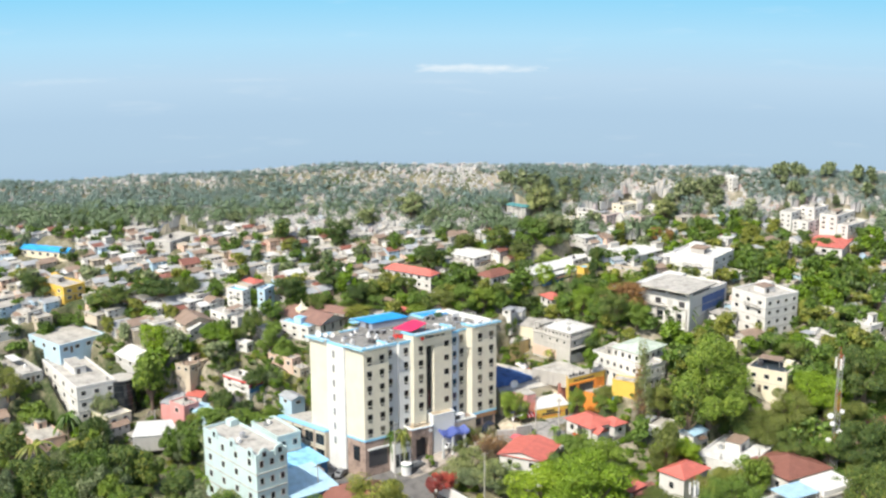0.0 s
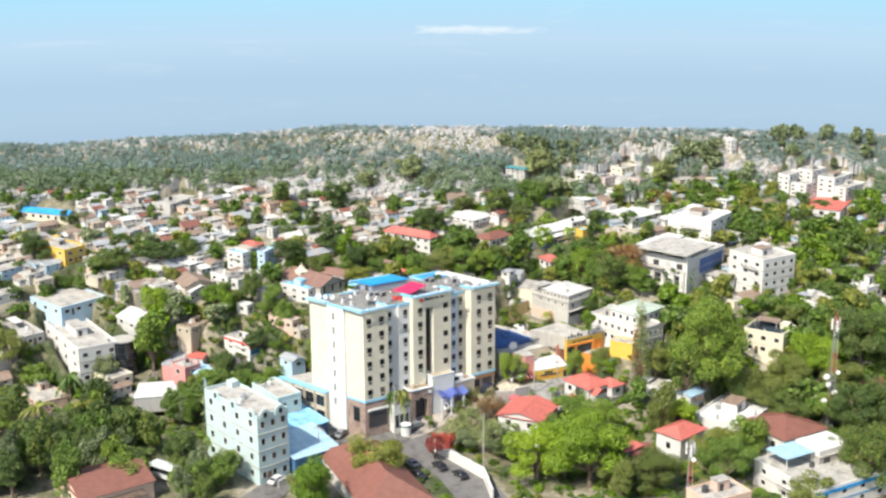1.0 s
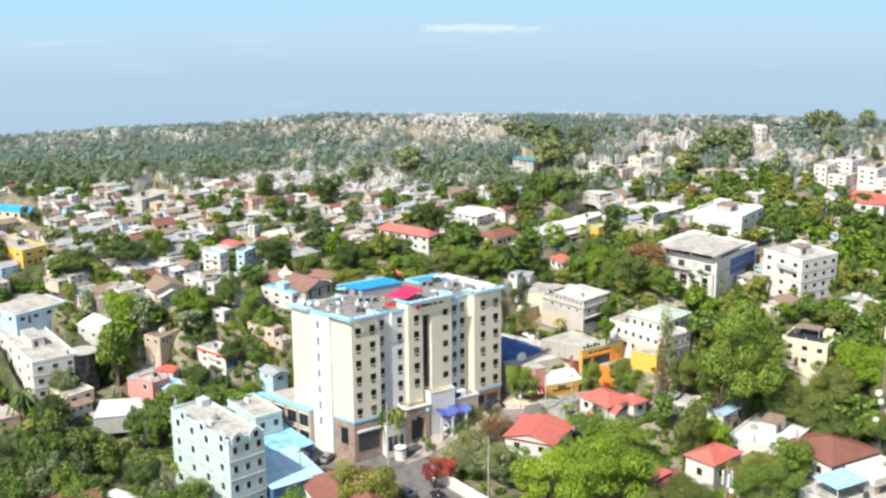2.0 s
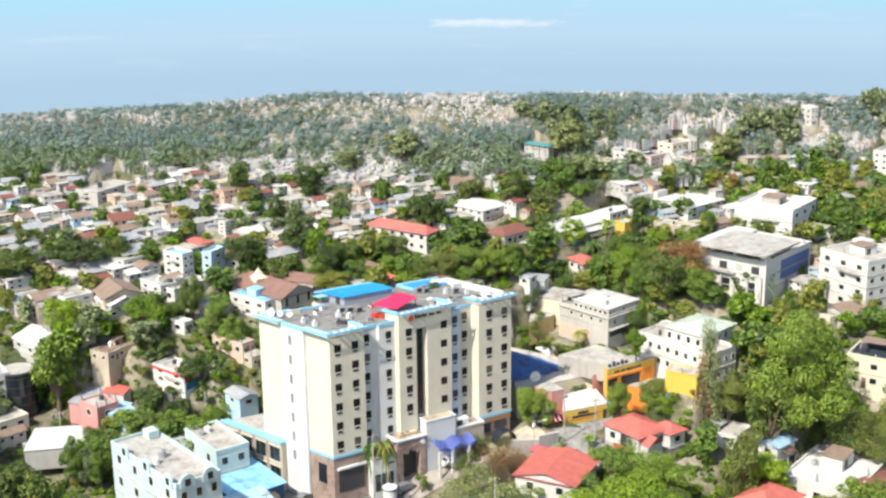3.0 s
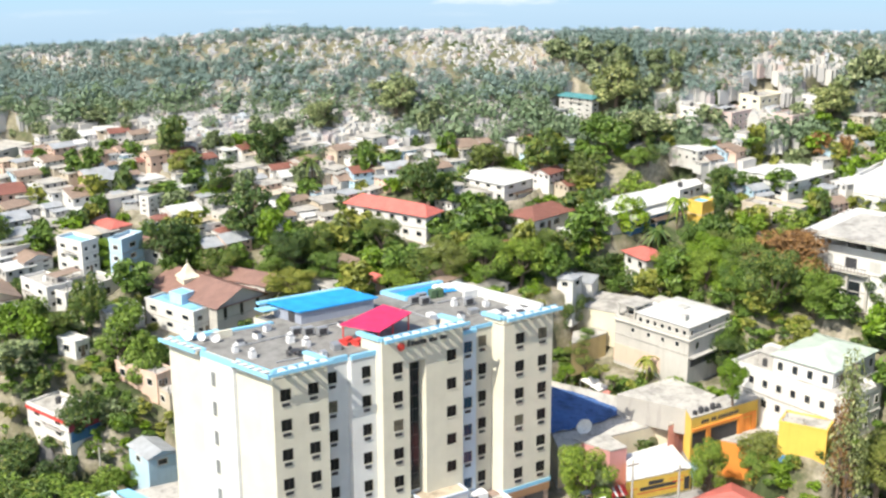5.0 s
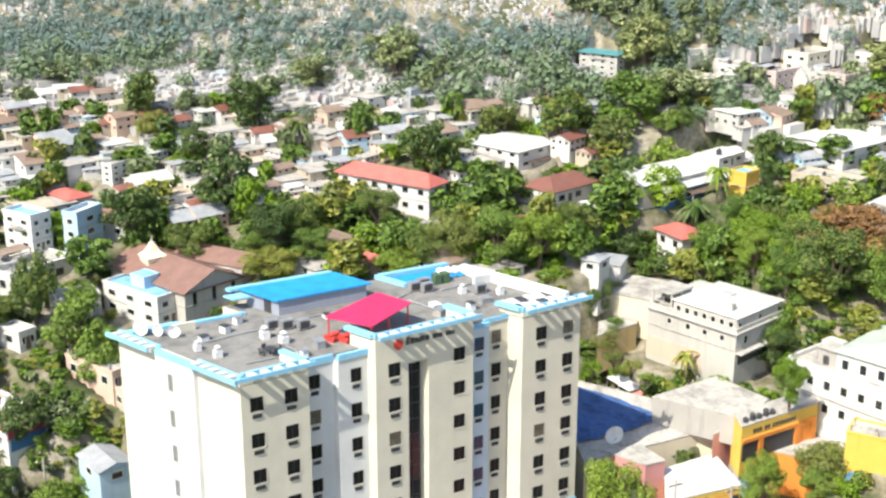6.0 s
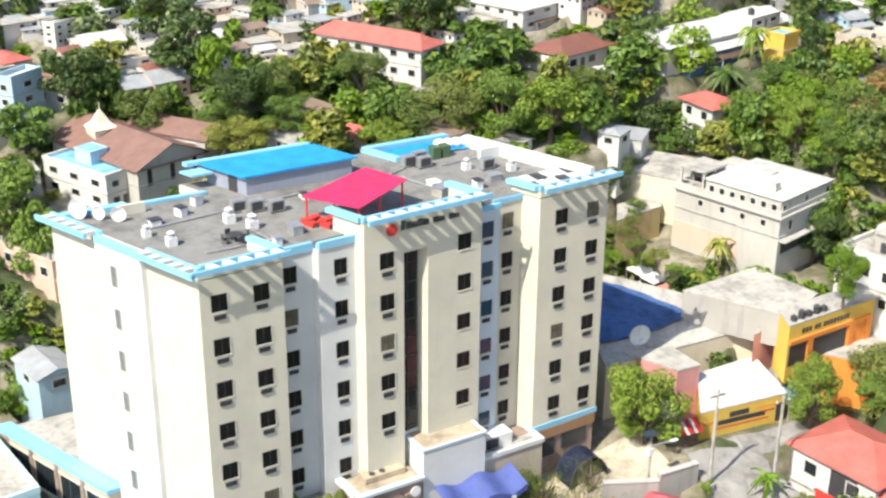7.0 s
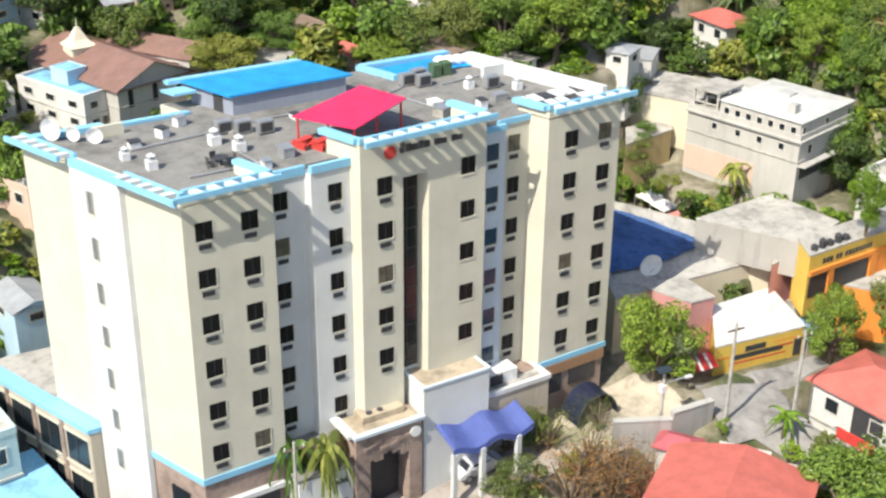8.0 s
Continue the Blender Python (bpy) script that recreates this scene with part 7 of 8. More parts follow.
tree(-4.2, -8.1, 5.1, 5.0, "bush", "red")
tree(-5.6, -10.0, 5.4, 3.8, "bush", "red")
tree(3.0, 0.7, 5.1, 5.0, "thin", "rust")
tree(4.4, 3.2, 3.6, 4.6, "thin", "rust")
tree(6.2, 3.6, 2.8, 3.4, "thin", "red")
tree(3.0, 5.2, 3.4, 3.8, "thin", "olive")
tree(14.6, 7.4, 2.7, 2.8, "palm", "bright")
tree(16.9, 6.9, 1.3, 1.6, "bush", "olive")
tree(20.2, 0.6, 4.6, 4.4, "broad", "bright")
tree(23.6, 2.4, 4.4, 4.2, "broad", "bright")
tree(14.8, 59.6, 3.0, 3.4, "broad", "green")
tree(16.5, 60.2, 2.8, 3.2, "broad", "dark")
tree(18.3, 60.6, 3.0, 3.6, "broad", "olive")
tree(13.2, 61.5, 2.4, 3.0, "broad", "bright")
tree(16.6, 5.6, 1.6, 1.9, "bush", "grey")
tree(0.0, -6.8, 5.0, 5.8, "bush", "grey")
tree(5.8, -7.6, 5.9, 6.7, "bush", "grey")
tree(-2.9, -4.8, 4.0, 4.4, "bush", "grey")
tree(-7.2, 0.7, 3.1, 2.0, "bush", "bright")
tree(-25.0, -24.2, 6.0, 8.5, "broad", "olive")
tree(41.9, -16.7, 8.9, 9.1, "broad", "green")
tree(47.1, -5.1, 6.9, 6.7, "broad", "green")
tree(48.4, -3.0, 6.0, 5.8, "broad", "olive")
tree(-56.1, -8.7, 11.0, 12.6, "broad", "dark")
tree(-63.2, -11.1, 11.9, 12.5, "broad", "dark")
tree(-50.8, 2.2, 7.8, 8.1, "broad", "grey")
tree(-64.1, 2.0, 8.3, 9.1, "broad", "dark")
tree(-66.6, -21.1, 11.4, 13.8, "broad", "dark")
tree(-73.8, -19.5, 10.5, 10.2, "broad", "dark")
tree(-54.9, -19.7, 8.5, 12.9, "broad", "green")
tree(-74.5, -9.4, 7.0, 7.8, "broad", "dark")
tree(-62.3, -22.8, 6.6, 9.1, "broad", "green")
tree(-74.9, -4.1, 8.2, 7.4, "palm", "olive")
tree(-73.1, 6.5, 8.0, 7.2, "palm", "green")
tree(-43.9, -8.3, 4.5, 3.9, "palm", "green")
tree(-60.0, 15.4, 12.0, 8.5, "tall", "green")
tree(-61.1, 22.7, 6.7, 6.5, "broad", "bright")
tree(-46.3, 13.4, 6.5, 6.3, "broad", "dark")
tree(-47.1, 9.2, 5.3, 8.3, "broad", "green")
tree(-40.6, 8.3, 4.8, 9.3, "broad", "green")
tree(-36.6, 23.1, 6.7, 5.4, "broad", "green")
tree(-43.7, 8.2, 5.3, 6.2, "broad", "dark")
tree(-51.7, 11.2, 4.8, 5.2, "broad", "olive")
tree(-86.2, 12.9, 6.5, 7.4, "broad", "olive")
tree(-80.5, 11.9, 7.0, 7.4, "broad", "green")
tree(-67.5, 11.0, 5.4, 5.2, "broad", "grey")
tree(63.6, -18.2, 13.0, 9.9, "broad", "dark")
tree(65.3, -0.4, 12.1, 10.7, "broad", "dark")
tree(71.1, 2.1, 11.1, 8.9, "broad", "dark")
tree(64.7, 6.5, 9.3, 9.0, "broad", "olive")
tree(56.4, 4.1, 9.2, 9.0, "broad", "dark")
tree(52.3, 9.6, 8.4, 9.1, "broad", "olive")
tree(60.9, 12.8, 8.4, 11.3, "broad", "bright")
tree(45.1, 16.8, 6.4, 6.2, "broad", "dark")
tree(70.4, 15.0, 11.7, 12.4, "broad", "dark")
tree(75.0, 17.2, 9.6, 9.3, "broad", "green")
tree(56.4, -18.5, 3.7, 3.6, "bush", "dark")
tree(56.3, 9.6, 8.4, 9.1, "broad", "olive")
tree(8.8, 15.1, 3.2, 3.1, "bush", "green")
tree(24.4, 16.5, 5.4, 6.3, "broad", "olive")
tree(-38.4, 39.5, 5.9, 6.9, "broad", "dark")
tree(-32.1, 37.6, 6.4, 6.2, "broad", "dark")
tree(-30.4, 45.3, 6.8, 7.8, "broad", "dark")
tree(-23.6, 37.9, 5.2, 6.2, "broad", "dark")
tree(-25.9, 37.8, 4.1, 4.0, "broad", "green")
tree(-21.7, 40.0, 5.3, 5.2, "broad", "dark")
tree(-14.3, 41.4, 4.8, 4.6, "broad", "dark")
tree(-19.2, 42.9, 4.2, 2.6, "palm", "olive")
tree(-22.7, 33.1, 3.4, 6.0, "broad", "olive")
tree(-19.9, 35.9, 3.4, 4.5, "broad", "green")
tree(-9.7, 35.3, 4.5, 6.1, "broad", "dark")
tree(-6.5, 36.4, 5.1, 6.1, "broad", "olive")
tree(-2.6, 36.1, 5.7, 6.1, "broad", "green")
tree(1.3, 35.7, 6.2, 6.1, "broad", "green")
tree(4.1, 39.9, 4.7, 5.1, "broad", "dark")
tree(-11.8, 33.4, 3.4, 4.9, "broad", "green")
tree(21.9, 31.4, 6.0, 5.8, "broad", "green")
tree(27.1, 31.5, 8.1, 7.9, "broad", "dark")
tree(28.9, 35.7, 6.7, 9.8, "broad", "rust")
tree(24.9, 34.6, 6.1, 5.4, "broad", "dark")
tree(31.2, 31.7, 6.0, 6.3, "broad", "green")
tree(-43.2, 27.2, 7.1, 4.8, "broad", "dark")
tree(-38.8, 25.2, 7.0, 5.8, "broad", "green")
tree(-40.6, 16.6, 5.1, 4.9, "broad", "dark")
tree(-35.3, 15.7, 3.8, 4.9, "broad", "bright")
tree(-42.0, 12.3, 5.4, 4.3, "broad", "dark")
tree(-37.1, 12.4, 4.4, 3.8, "broad", "green")
tree(-9.9, 51.3, 6.9, 4.9, "broad", "dark")
tree(-1.2, 49.2, 4.3, 6.6, "broad", "dark")
tree(16.8, 47.4, 4.9, 5.3, "palm", "dark")
tree(18.9, 48.1, 4.6, 3.6, "palm", "green")
tree(23.2, 44.8, 6.6, 2.9, "tall", "dark")
tree(24.1, 51.6, 5.6, 3.6, "tall", "dark")
tree(31.4, 46.2, 4.2, 4.7, "broad", "green")
tree(8.6, 55.7, 4.5, 5.6, "broad", "olive")
tree(14.8, 56.8, 5.2, 6.3, "broad", "green")
tree(3.6, 59.7, 5.9, 7.0, "broad", "dark")
tree(-2.9, 61.1, 6.0, 6.5, "broad", "olive")
tree(11.3, 62.0, 6.0, 7.1, "broad", "green")
# Far trees from here mostly grey-green: distance haze put into the choice of colour.
tree(16.6, 64.2, 5.4, 7.2, "broad", "grey")
tree(13.0, 70.2, 6.3, 7.4, "broad", "grey")
tree(17.2, 73.6, 4.9, 7.5, "broad", "grey")
tree(7.8, 76.2, 4.3, 6.3, "broad", "grey")
tree(-15.3, 69.0, 5.6, 6.8, "broad", "grey")
tree(-10.4, 66.6, 4.1, 6.0, "broad", "grey")
tree(-31.0, 64.4, 4.1, 6.0, "broad", "grey")
tree(-38.8, 63.1, 4.1, 6.0, "broad", "grey")
tree(-24.3, 55.9, 3.9, 4.4, "palm", "olive")
tree(-35.3, 53.7, 4.5, 3.8, "broad", "dark")
tree(-43.8, 61.4, 3.4, 4.0, "broad", "grey")
tree(-58.4, 64.5, 4.2, 6.8, "broad", "grey")
tree(-52.9, 66.8, 3.5, 6.8, "broad", "grey")
tree(-40.8, 57.6, 3.3, 3.9, "broad", "olive")
tree(-24.6, 66.4, 4.2, 5.4, "broad", "grey")
tree(22.3, 57.0, 3.9, 6.2, "broad", "dark")
tree(26.7, 67.9, 4.1, 6.0, "broad", "grey")
tree(30.5, 62.4, 4.6, 7.1, "broad", "olive")
tree(36.4, 63.6, 5.3, 7.7, "broad", "grey")
tree(39.9, 68.9, 4.8, 6.0, "broad", "grey")
tree(34.6, 57.3, 3.2, 5.0, "broad", "dark")
tree(2.5, 4.5, 3.5, 4.7, "thin", "rust")
tree(5.0, 4.3, 3.2, 4.1, "thin", "rust")
tree(0.0, 6.8, 3.3, 2.9, "bush", "olive")
tree(1.9, 4.8, 1.9, 1.9, "bush", "olive")
tree(21.6, 30.0, 4.7, 5.0, "broad", "dark")
tree(23.3, 33.1, 4.4, 4.3, "broad", "green")
tree(18.1, 39.9, 3.4, 5.0, "broad", "dark")
tree(8.8, 32.0, 3.0, 2.3, "broad", "green")
tree(30.4, 10.8, 14.6, 7.6, "pine", "grey")
tree(29.7, 10.8, 10.5, 5.6, "pine", "rust")
tree(37.6, 61.2, 4.4, 7.2, "broad", "rust")
tree(43.5, 50.0, 3.8, 4.7, "broad", "dark")
tree(38.7, 33.4, 5.1, 4.9, "broad", "dark")
tree(28.3, 48.2, 4.8, 7.0, "broad", "olive")
tree(-90.1, 39.2, 5.9, 6.9, "broad", "dark")
tree(-63.2, 38.6, 5.3, 10.3, "broad", "dark")
tree(-72.9, 36.3, 5.3, 10.2, "broad", "dark")
tree(-80.9, 36.1, 4.7, 7.9, "broad", "green")
tree(-72.2, 46.4, 4.2, 7.0, "broad", "dark")
tree(-87.8, 54.2, 4.4, 6.0, "broad", "dark")
tree(-47.3, 40.0, 3.5, 5.7, "broad", "bright")
tree(-59.1, 40.9, 4.7, 5.7, "broad", "dark")
tree(-101.1, 60.8, 3.8, 7.4, "broad", "green")
tree(-82.7, 62.1, 3.8, 11.1, "broad", "green")
tree(-55.7, 58.4, 4.4, 7.3, "broad", "green")
tree(-42.6, 60.6, 5.7, 6.1, "tall", "dark")
tree(74.2, 49.0, 7.1, 12.7, "broad", "green")
tree(64.9, 54.3, 6.0, 10.6, "broad", "olive")
tree(56.5, 52.4, 6.0, 9.4, "broad", "green")
tree(76.5, 44.6, 7.0, 11.3, "broad", "dark")
tree(72.3, 62.0, 5.0, 10.8, "broad", "dark")
tree(59.2, 61.8, 5.0, 8.4, "broad", "olive")
tree(49.9, 63.7, 5.0, 9.7, "broad", "green")
tree(82.1, 58.3, 6.1, 9.5, "broad", "bright")
tree(48.6, 72.9, 5.8, 11.2, "broad", "grey")
tree(40.9, 70.6, 6.4, 9.9, "broad", "grey")
tree(54.3, 70.0, 5.1, 9.9, "broad", "grey")
tree(73.5, 74.6, 5.1, 13.7, "broad", "grey")
tree(83.5, 75.4, 5.8, 11.2, "broad", "grey")
tree(66.5, 76.8, 4.5, 11.3, "broad", "grey")
tree(18.7, 71.9, 5.2, 11.3, "broad", "grey")
tree(8.7, 74.1, 3.9, 7.6, "broad", "grey")
tree(-68.8, 66.8, 3.2, 11.3, "broad", "grey")
tree(-87.6, 65.9, 3.2, 11.3, "broad", "dark")
tree(-30.3, 60.7, 5.0, 6.1, "broad", "dark")

# ---- the wooded bank behind the apartment house ----
random.seed(41)
for x, y, h, w, colour in ((18.6, 40.6, 4.4, 4.6, "green"), (21.0, 38.8, 4.8, 5.2, "bright"), (23.4, 37.0, 4.6, 5.0, "green"), (25.4, 34.8, 4.8, 5.0, "dark"), (27.4, 32.6, 4.6, 5.0, "green"), (8.0, 38.6, 3.6, 3.6, "olive"), (10.2, 41.6, 3.4, 3.6, "green"), (17.2, 39.6, 3.8, 3.8, "bright"), (18.9, 38.2, 4.2, 4.2, "green"), (20.9, 36.6, 4.4, 4.2, "green"), (23.2, 34.6, 4.4, 4.4, "bright"), (24.8, 32.4, 4.2, 4.2, "green"), (10.4, 44.6, 4.2, 4.6, "dark"), (12.6, 45.4, 4.0, 4.4, "green"), (9.8, 47.4, 4.6, 5.0, "green"), (13.4, 48.4, 4.6, 5.2, "bright"), (16.6, 46.6, 4.2, 4.8, "green"), (12.0, 42.4, 2.6, 2.8, "green"), (18.4, 43.4, 4.2, 4.4, "dark"), (20.4, 41.8, 4.4, 4.8, "green"), (23.0, 40.4, 4.4, 4.8, "olive"), (25.6, 38.6, 4.4, 5.0, "green")):
    tree(x, y, h, w, "broad", colour, z=land(x, y) - 0.2)
for i in range(8):
    for j in range(5):
        x, y = 8.5 + 3.5 * i + random.uniform(-1, 1), 41.5 + 3.4 * j + random.uniform(-1, 1)
        if 11.5 < x < 19.0 and y < 45.5 or not free(x, y, 1.2):
            continue
        tree(x, y, random.uniform(3.2, 4.8), random.uniform(4.2, 5.8), "broad", random.choice(("green", "green", "dark", "bright", "olive")))


# ---- the town between ----
random.seed(4)
HUTS = []


def spread(x0, x1, y0, y1, houses, trees, colours, tall=0.2, palms=0.04, own=True):
    """Scatter small houses and trees over a stretch of the hillside, clear of what already stands there.
    own: each a thing of its own; otherwise joined with their like."""
    walls = [WHITE, WHITE, OFFWHITE, GREYW, GREYW, TANW, PEACH, OFFWHITE, CREAM]
    tops = [("flat", CONCRETE)] * 7 + [("flat", SCREED), ("gable", ROOF_RUST), ("shed", ROOF_GREY), ("gable", ROOF_RUST), ("gable", ROOF_WHITE), ("hip", ROOF_BROWN)]
    for _ in range(houses):
        x, y = random.uniform(x0, x1), random.uniform(y0, y1)
        w = float(np.interp(y, (-20, 0, 22, 40, 55, 70, 80), (7.5, 6.2, 4.6, 3.2, 2.5, 1.8, 1.4))) * random.uniform(0.7, 1.4)
        d = w * random.uniform(0.7, 1.2)
        if not free(x, y, 0.3 * w):
            continue
        roof, top = random.choice(tops)
        floors = random.choice((1, 1, 2))
        h = w * random.uniform(0.22, 0.34) * (1 + 0.5 * (floors - 1))
        th = random.choice((35, 42, 50)) + random.uniform(-8, 8)
        z = slope(x + 0.4 * w * (math.cos(radians(th)) - math.sin(radians(th))), y + 0.4 * w * (math.cos(radians(th)) + math.sin(radians(th)))) - 0.25 * h
        if own:
            building("house", {"flat": "small block house with flat roof", "gable": "small house with pitched sheet roof", "shed": "small house with sloping sheet roof", "hip": "small house with hipped roof"}[roof], "house", (x, y, z), h, w, d, th, floors, 2, 2, roof, random.choice(walls), top, 0.18 * d, clear=False)
        else:
            HUTS.append((x, y, z, w, d, h, radians(th), floors, roof))
            PADS.append((x, y, z, w, d, radians(th)))
            TAKEN.append((x, y + 0.5 * w, 0.42 * w))
    for _ in range(trees):
        x, y = random.uniform(x0, x1), random.uniform(y0, y1)
        s = float(np.interp(y, (-20, 0, 22, 40, 55, 70, 80), (7.5, 6.5, 4.8, 3.9, 3.1, 2.2, 1.6))) * random.uniform(0.7, 1.3)
        if not free(x, y, 0.06 * s):
            continue
        k = random.random()
        if k < palms and own:
            tree(x, y, 1.1 * s, 0.9 * s, "palm", "olive" if random.random() < 0.4 else "green")
        elif k < palms + tall:
            (tree(x, y, 1.2 * s, 1.0 * s, "tall", random.choice(colours)) if own else crowd_tree(x, y, 1.2 * s, 0.9 * s, random.choice(colours)))
        else:
            (tree(x, y, 0.9 * s, 1.15 * s, "broad", random.choice(colours)) if own else crowd_tree(x, y, 0.9 * s, 1.15 * s, random.choice(colours)))


def build_huts():
    """The many small houses of the upper town, joined: walls, roofs and dark openings."""
    verts, faces, mats = [], [], []

    def quad(pts, m):
        o = len(verts)
        verts.extend(pts)
        faces.append(tuple(range(o, o + len(pts))))
        mats.append(m)

    for x, y, z, w, d, h, a, floors, roof in HUTS:
        ca, sa = math.cos(a), math.sin(a)

        def at(p, q, r):
            return (x + ca * p - sa * q, y + sa * p + ca * q, z + r)
        m = random.choice((0, 0, 1, 1, 2, 2, 3, 4, 0, 1))
        t = random.choice((5, 5, 5, 5, 5, 2, 7, 8)) if roof == "flat" else random.choice((6, 6, 7, 7, 8, 9))
        up = 0.0 if roof == "flat" else 0.2 * d
        quad([at(0, 0, -2), at(w, 0, -2), at(w, 0, h), at(0, 0, h)], m)
        quad([at(w, 0, -1), at(w, d, -1), at(w, d, h), at(w, 0, h)], m)
        quad([at(w, d, -1), at(0, d, -1), at(0, d, h), at(w, d, h)], m)
        quad([at(0, d, -1), at(0, 0, -1), at(0, 0, h), at(0, d, h)], m)
        e = 0.06 * w
        quad([at(-e, -e, h), at(w + e, -e, h), at(w + e, d / 2, h + up), at(-e, d / 2, h + up)], t)
        quad([at(-e, d / 2, h + up), at(w + e, d / 2, h + up), at(w + e, d + e, h), at(-e, d + e, h)], t)
        quad([at(-e, -e, h - 0.06), at(w + e, -e, h - 0.06), at(w + e, -e, h), at(-e, -e, h)], t)
        quad([at(-e, d + e, h), at(-e, d + e, h - 0.06), at(-e, -e, h - 0.06), at(-e, -e, h)], t)
        if up:
            quad([at(0, d, h), at(0, 0, h), at(0, d / 2, h + up - 0.02)], m)
            quad([at(w, 0, h), at(w, d, h), at(w, d / 2, h + up - 0.02)], m)
        fh = h / floors
        for f in range(floors):
            for i in range(3):
                s, g = w * (i + 0.5) / 3, min(0.5, 0.11 * w)
                z0, z1 = fh * (f + 0.32), fh * (f + 0.74)
                if random.random() < 0.8:
                    quad([at(s - g / 2, -0.02, z0), at(s + g / 2, -0.02, z0), at(s + g / 2, -0.02, z1), at(s - g / 2, -0.02, z1)], 10)
                s = d * (i + 0.5) / 3
                if random.random() < 0.6:
                    quad([at(-0.02, s + g / 2, z0), at(-0.02, s - g / 2, z0), at(-0.02, s - g / 2, z1), at(-0.02, s + g / 2, z1)], 10)
    me = bpy.data.meshes.new("hillside_houses")
    me.from_pydata(verts, [], faces)
    for k in (WHITE, GREYW, TANW, PEACH, LBLUEW, CONCRETE, ROOF_RUST, ROOF_GREY, ROOF_WHITE, ROOF_BROWN, GLASS):
        me.materials.append(k)
    me.polygons.foreach_set("material_index", mats)
    tagged(place("hillside_houses", me), "crowd of small pale block houses uphill", "houses", kind="stuff")

GREENS = ["green", "green", "dark", "bright", "olive"]
for x, y, r in ((-35, -4, 5.0), (-31, 0, 4.0), (-40, -6, 5.0)):
    TAKEN.append((x, y, r))
TAKEN.append((16.5, 45.0, 3.2))
TAKEN.append((10.6, 42.5, 2.6))
TAKEN.append((1.6, 32.6, 3.4))
MIXED = ["green", "dark", "bright", "olive", "grey", "green"]


spread(-84, -34, -28, -1, 0, 36, ["dark", "dark", "green"], 0.2, 0.1)
spread(22, 86, -28, 2, 9, 30, ["bright", "olive", "green", "green", "olive"], 0.2, 0.04)
spread(-26, 22, -36, -22, 0, 8, GREENS, 0.2, 0.04)
spread(-104, -31, -2, 14, 30, 24, MIXED)
spread(-104, -31, 14, 31, 130, 20, MIXED)
spread(22, 88, 3, 17, 9, 26, ["bright", "olive", "green", "green", "dark"])
spread(12, 88, 20, 37, 12, 24, GREENS)
spread(-104, -31, 0, 32, 200, 0, MIXED)
spread(-104, -31, 0, 32, 420, 0, MIXED, own=False)
spread(-104, -31, 0, 32, 0, 110, MIXED, own=False)
spread(24, 92, 4, 32, 24, 0, GREENS)
spread(24, 92, 4, 32, 0, 230, GREENS, own=False)
spread(-110, -31, 29, 47, 170, 0, MIXED)
spread(-110, -31, 29, 47, 900, 120, MIXED, own=False)
spread(-38, 10, 31, 46, 150, 110, GREENS, own=False)
spread(10, 30, 30, 43, 40, 50, GREENS, own=False)
spread(28, 98, 32, 50, 50, 0, GREENS)
spread(28, 98, 32, 50, 90, 230, GREENS, own=False)
spread(-112, -15, 45, 64, 2600, 220, MIXED, own=False)
spread(-20, 40, 45, 64, 1000, 360, GREENS, own=False)
spread(38, 106, 48, 68, 340, 700, GREENS, own=False)


def green_banks(x0, x1, y0, y1, n, colours, near=0.05, size=1.0):
    """Shrubs on the steep banks between the terraces."""
    for _ in range(n):
        x, y = random.uniform(x0, x1), random.uniform(y0, y1)
        a, b = land(x, y - 0.5), land(x, y + 0.5)
        if b - a > 0.62 and free(x, y, near):
            s = float(np.interp(y, (0, 22, 40, 55, 70), (2.6, 2.4, 2.1, 1.8, 1.4))) * random.uniform(0.7, 1.3) * size
            CROWDS.setdefault(random.choice(colours), []).append((x, y - 0.15, a + (b - a) * random.uniform(0.0, 0.7) - 0.35 * s, 0.95 * s, 1.15 * s, random.randrange(3), random.uniform(0, 6.283)))


green_banks(-104, -22, 0, 47, 1500, MIXED)
green_banks(-104, -20, 0, 34, 700, MIXED, -0.75, 0.5)
green_banks(-84, -22, 2, 44, 3600, MIXED, -1.3, 0.5)
green_banks(4, 34, 14, 48, 900, GREENS, -0.6, 0.6)
green_banks(-110, 104, 42, 66, 1800, GREENS)
green_banks(8, 98, 2, 48, 1500, GREENS)
green_banks(-36, 22, 26, 48, 600, GREENS)
def ground_cover(x0, x1, y0, y1, n, colours, size=1.0):
    """Low shrubs and weeds wherever no house, street or yard stands."""
    cells = {}
    for pad in PADS:
        r = int((pad[3] + pad[4]) / 10) + 1
        for i in range(-r, r + 1):
            for j in range(-r, r + 1):
                cells.setdefault((int(pad[0] // 10) + i, int(pad[1] // 10) + j), []).append(pad)
    for _ in range(n):
        x, y = random.uniform(x0, x1), random.uniform(y0, y1)
        if any(pad_share(x, y, pad) > 0.35 for pad in cells.get((int(x // 10), int(y // 10)), ())):
            continue
        s = random.uniform(0.5, 1.3) * size
        if not any((x - a) ** 2 + (y - b) ** 2 < c * c for a, b, c in STREETS):
            CROWDS.setdefault(random.choice(colours), []).append((x, y, land(x, y) - 0.3 * s, 0.9 * s, 1.5 * s, random.randrange(3), random.uniform(0, 6.283)))


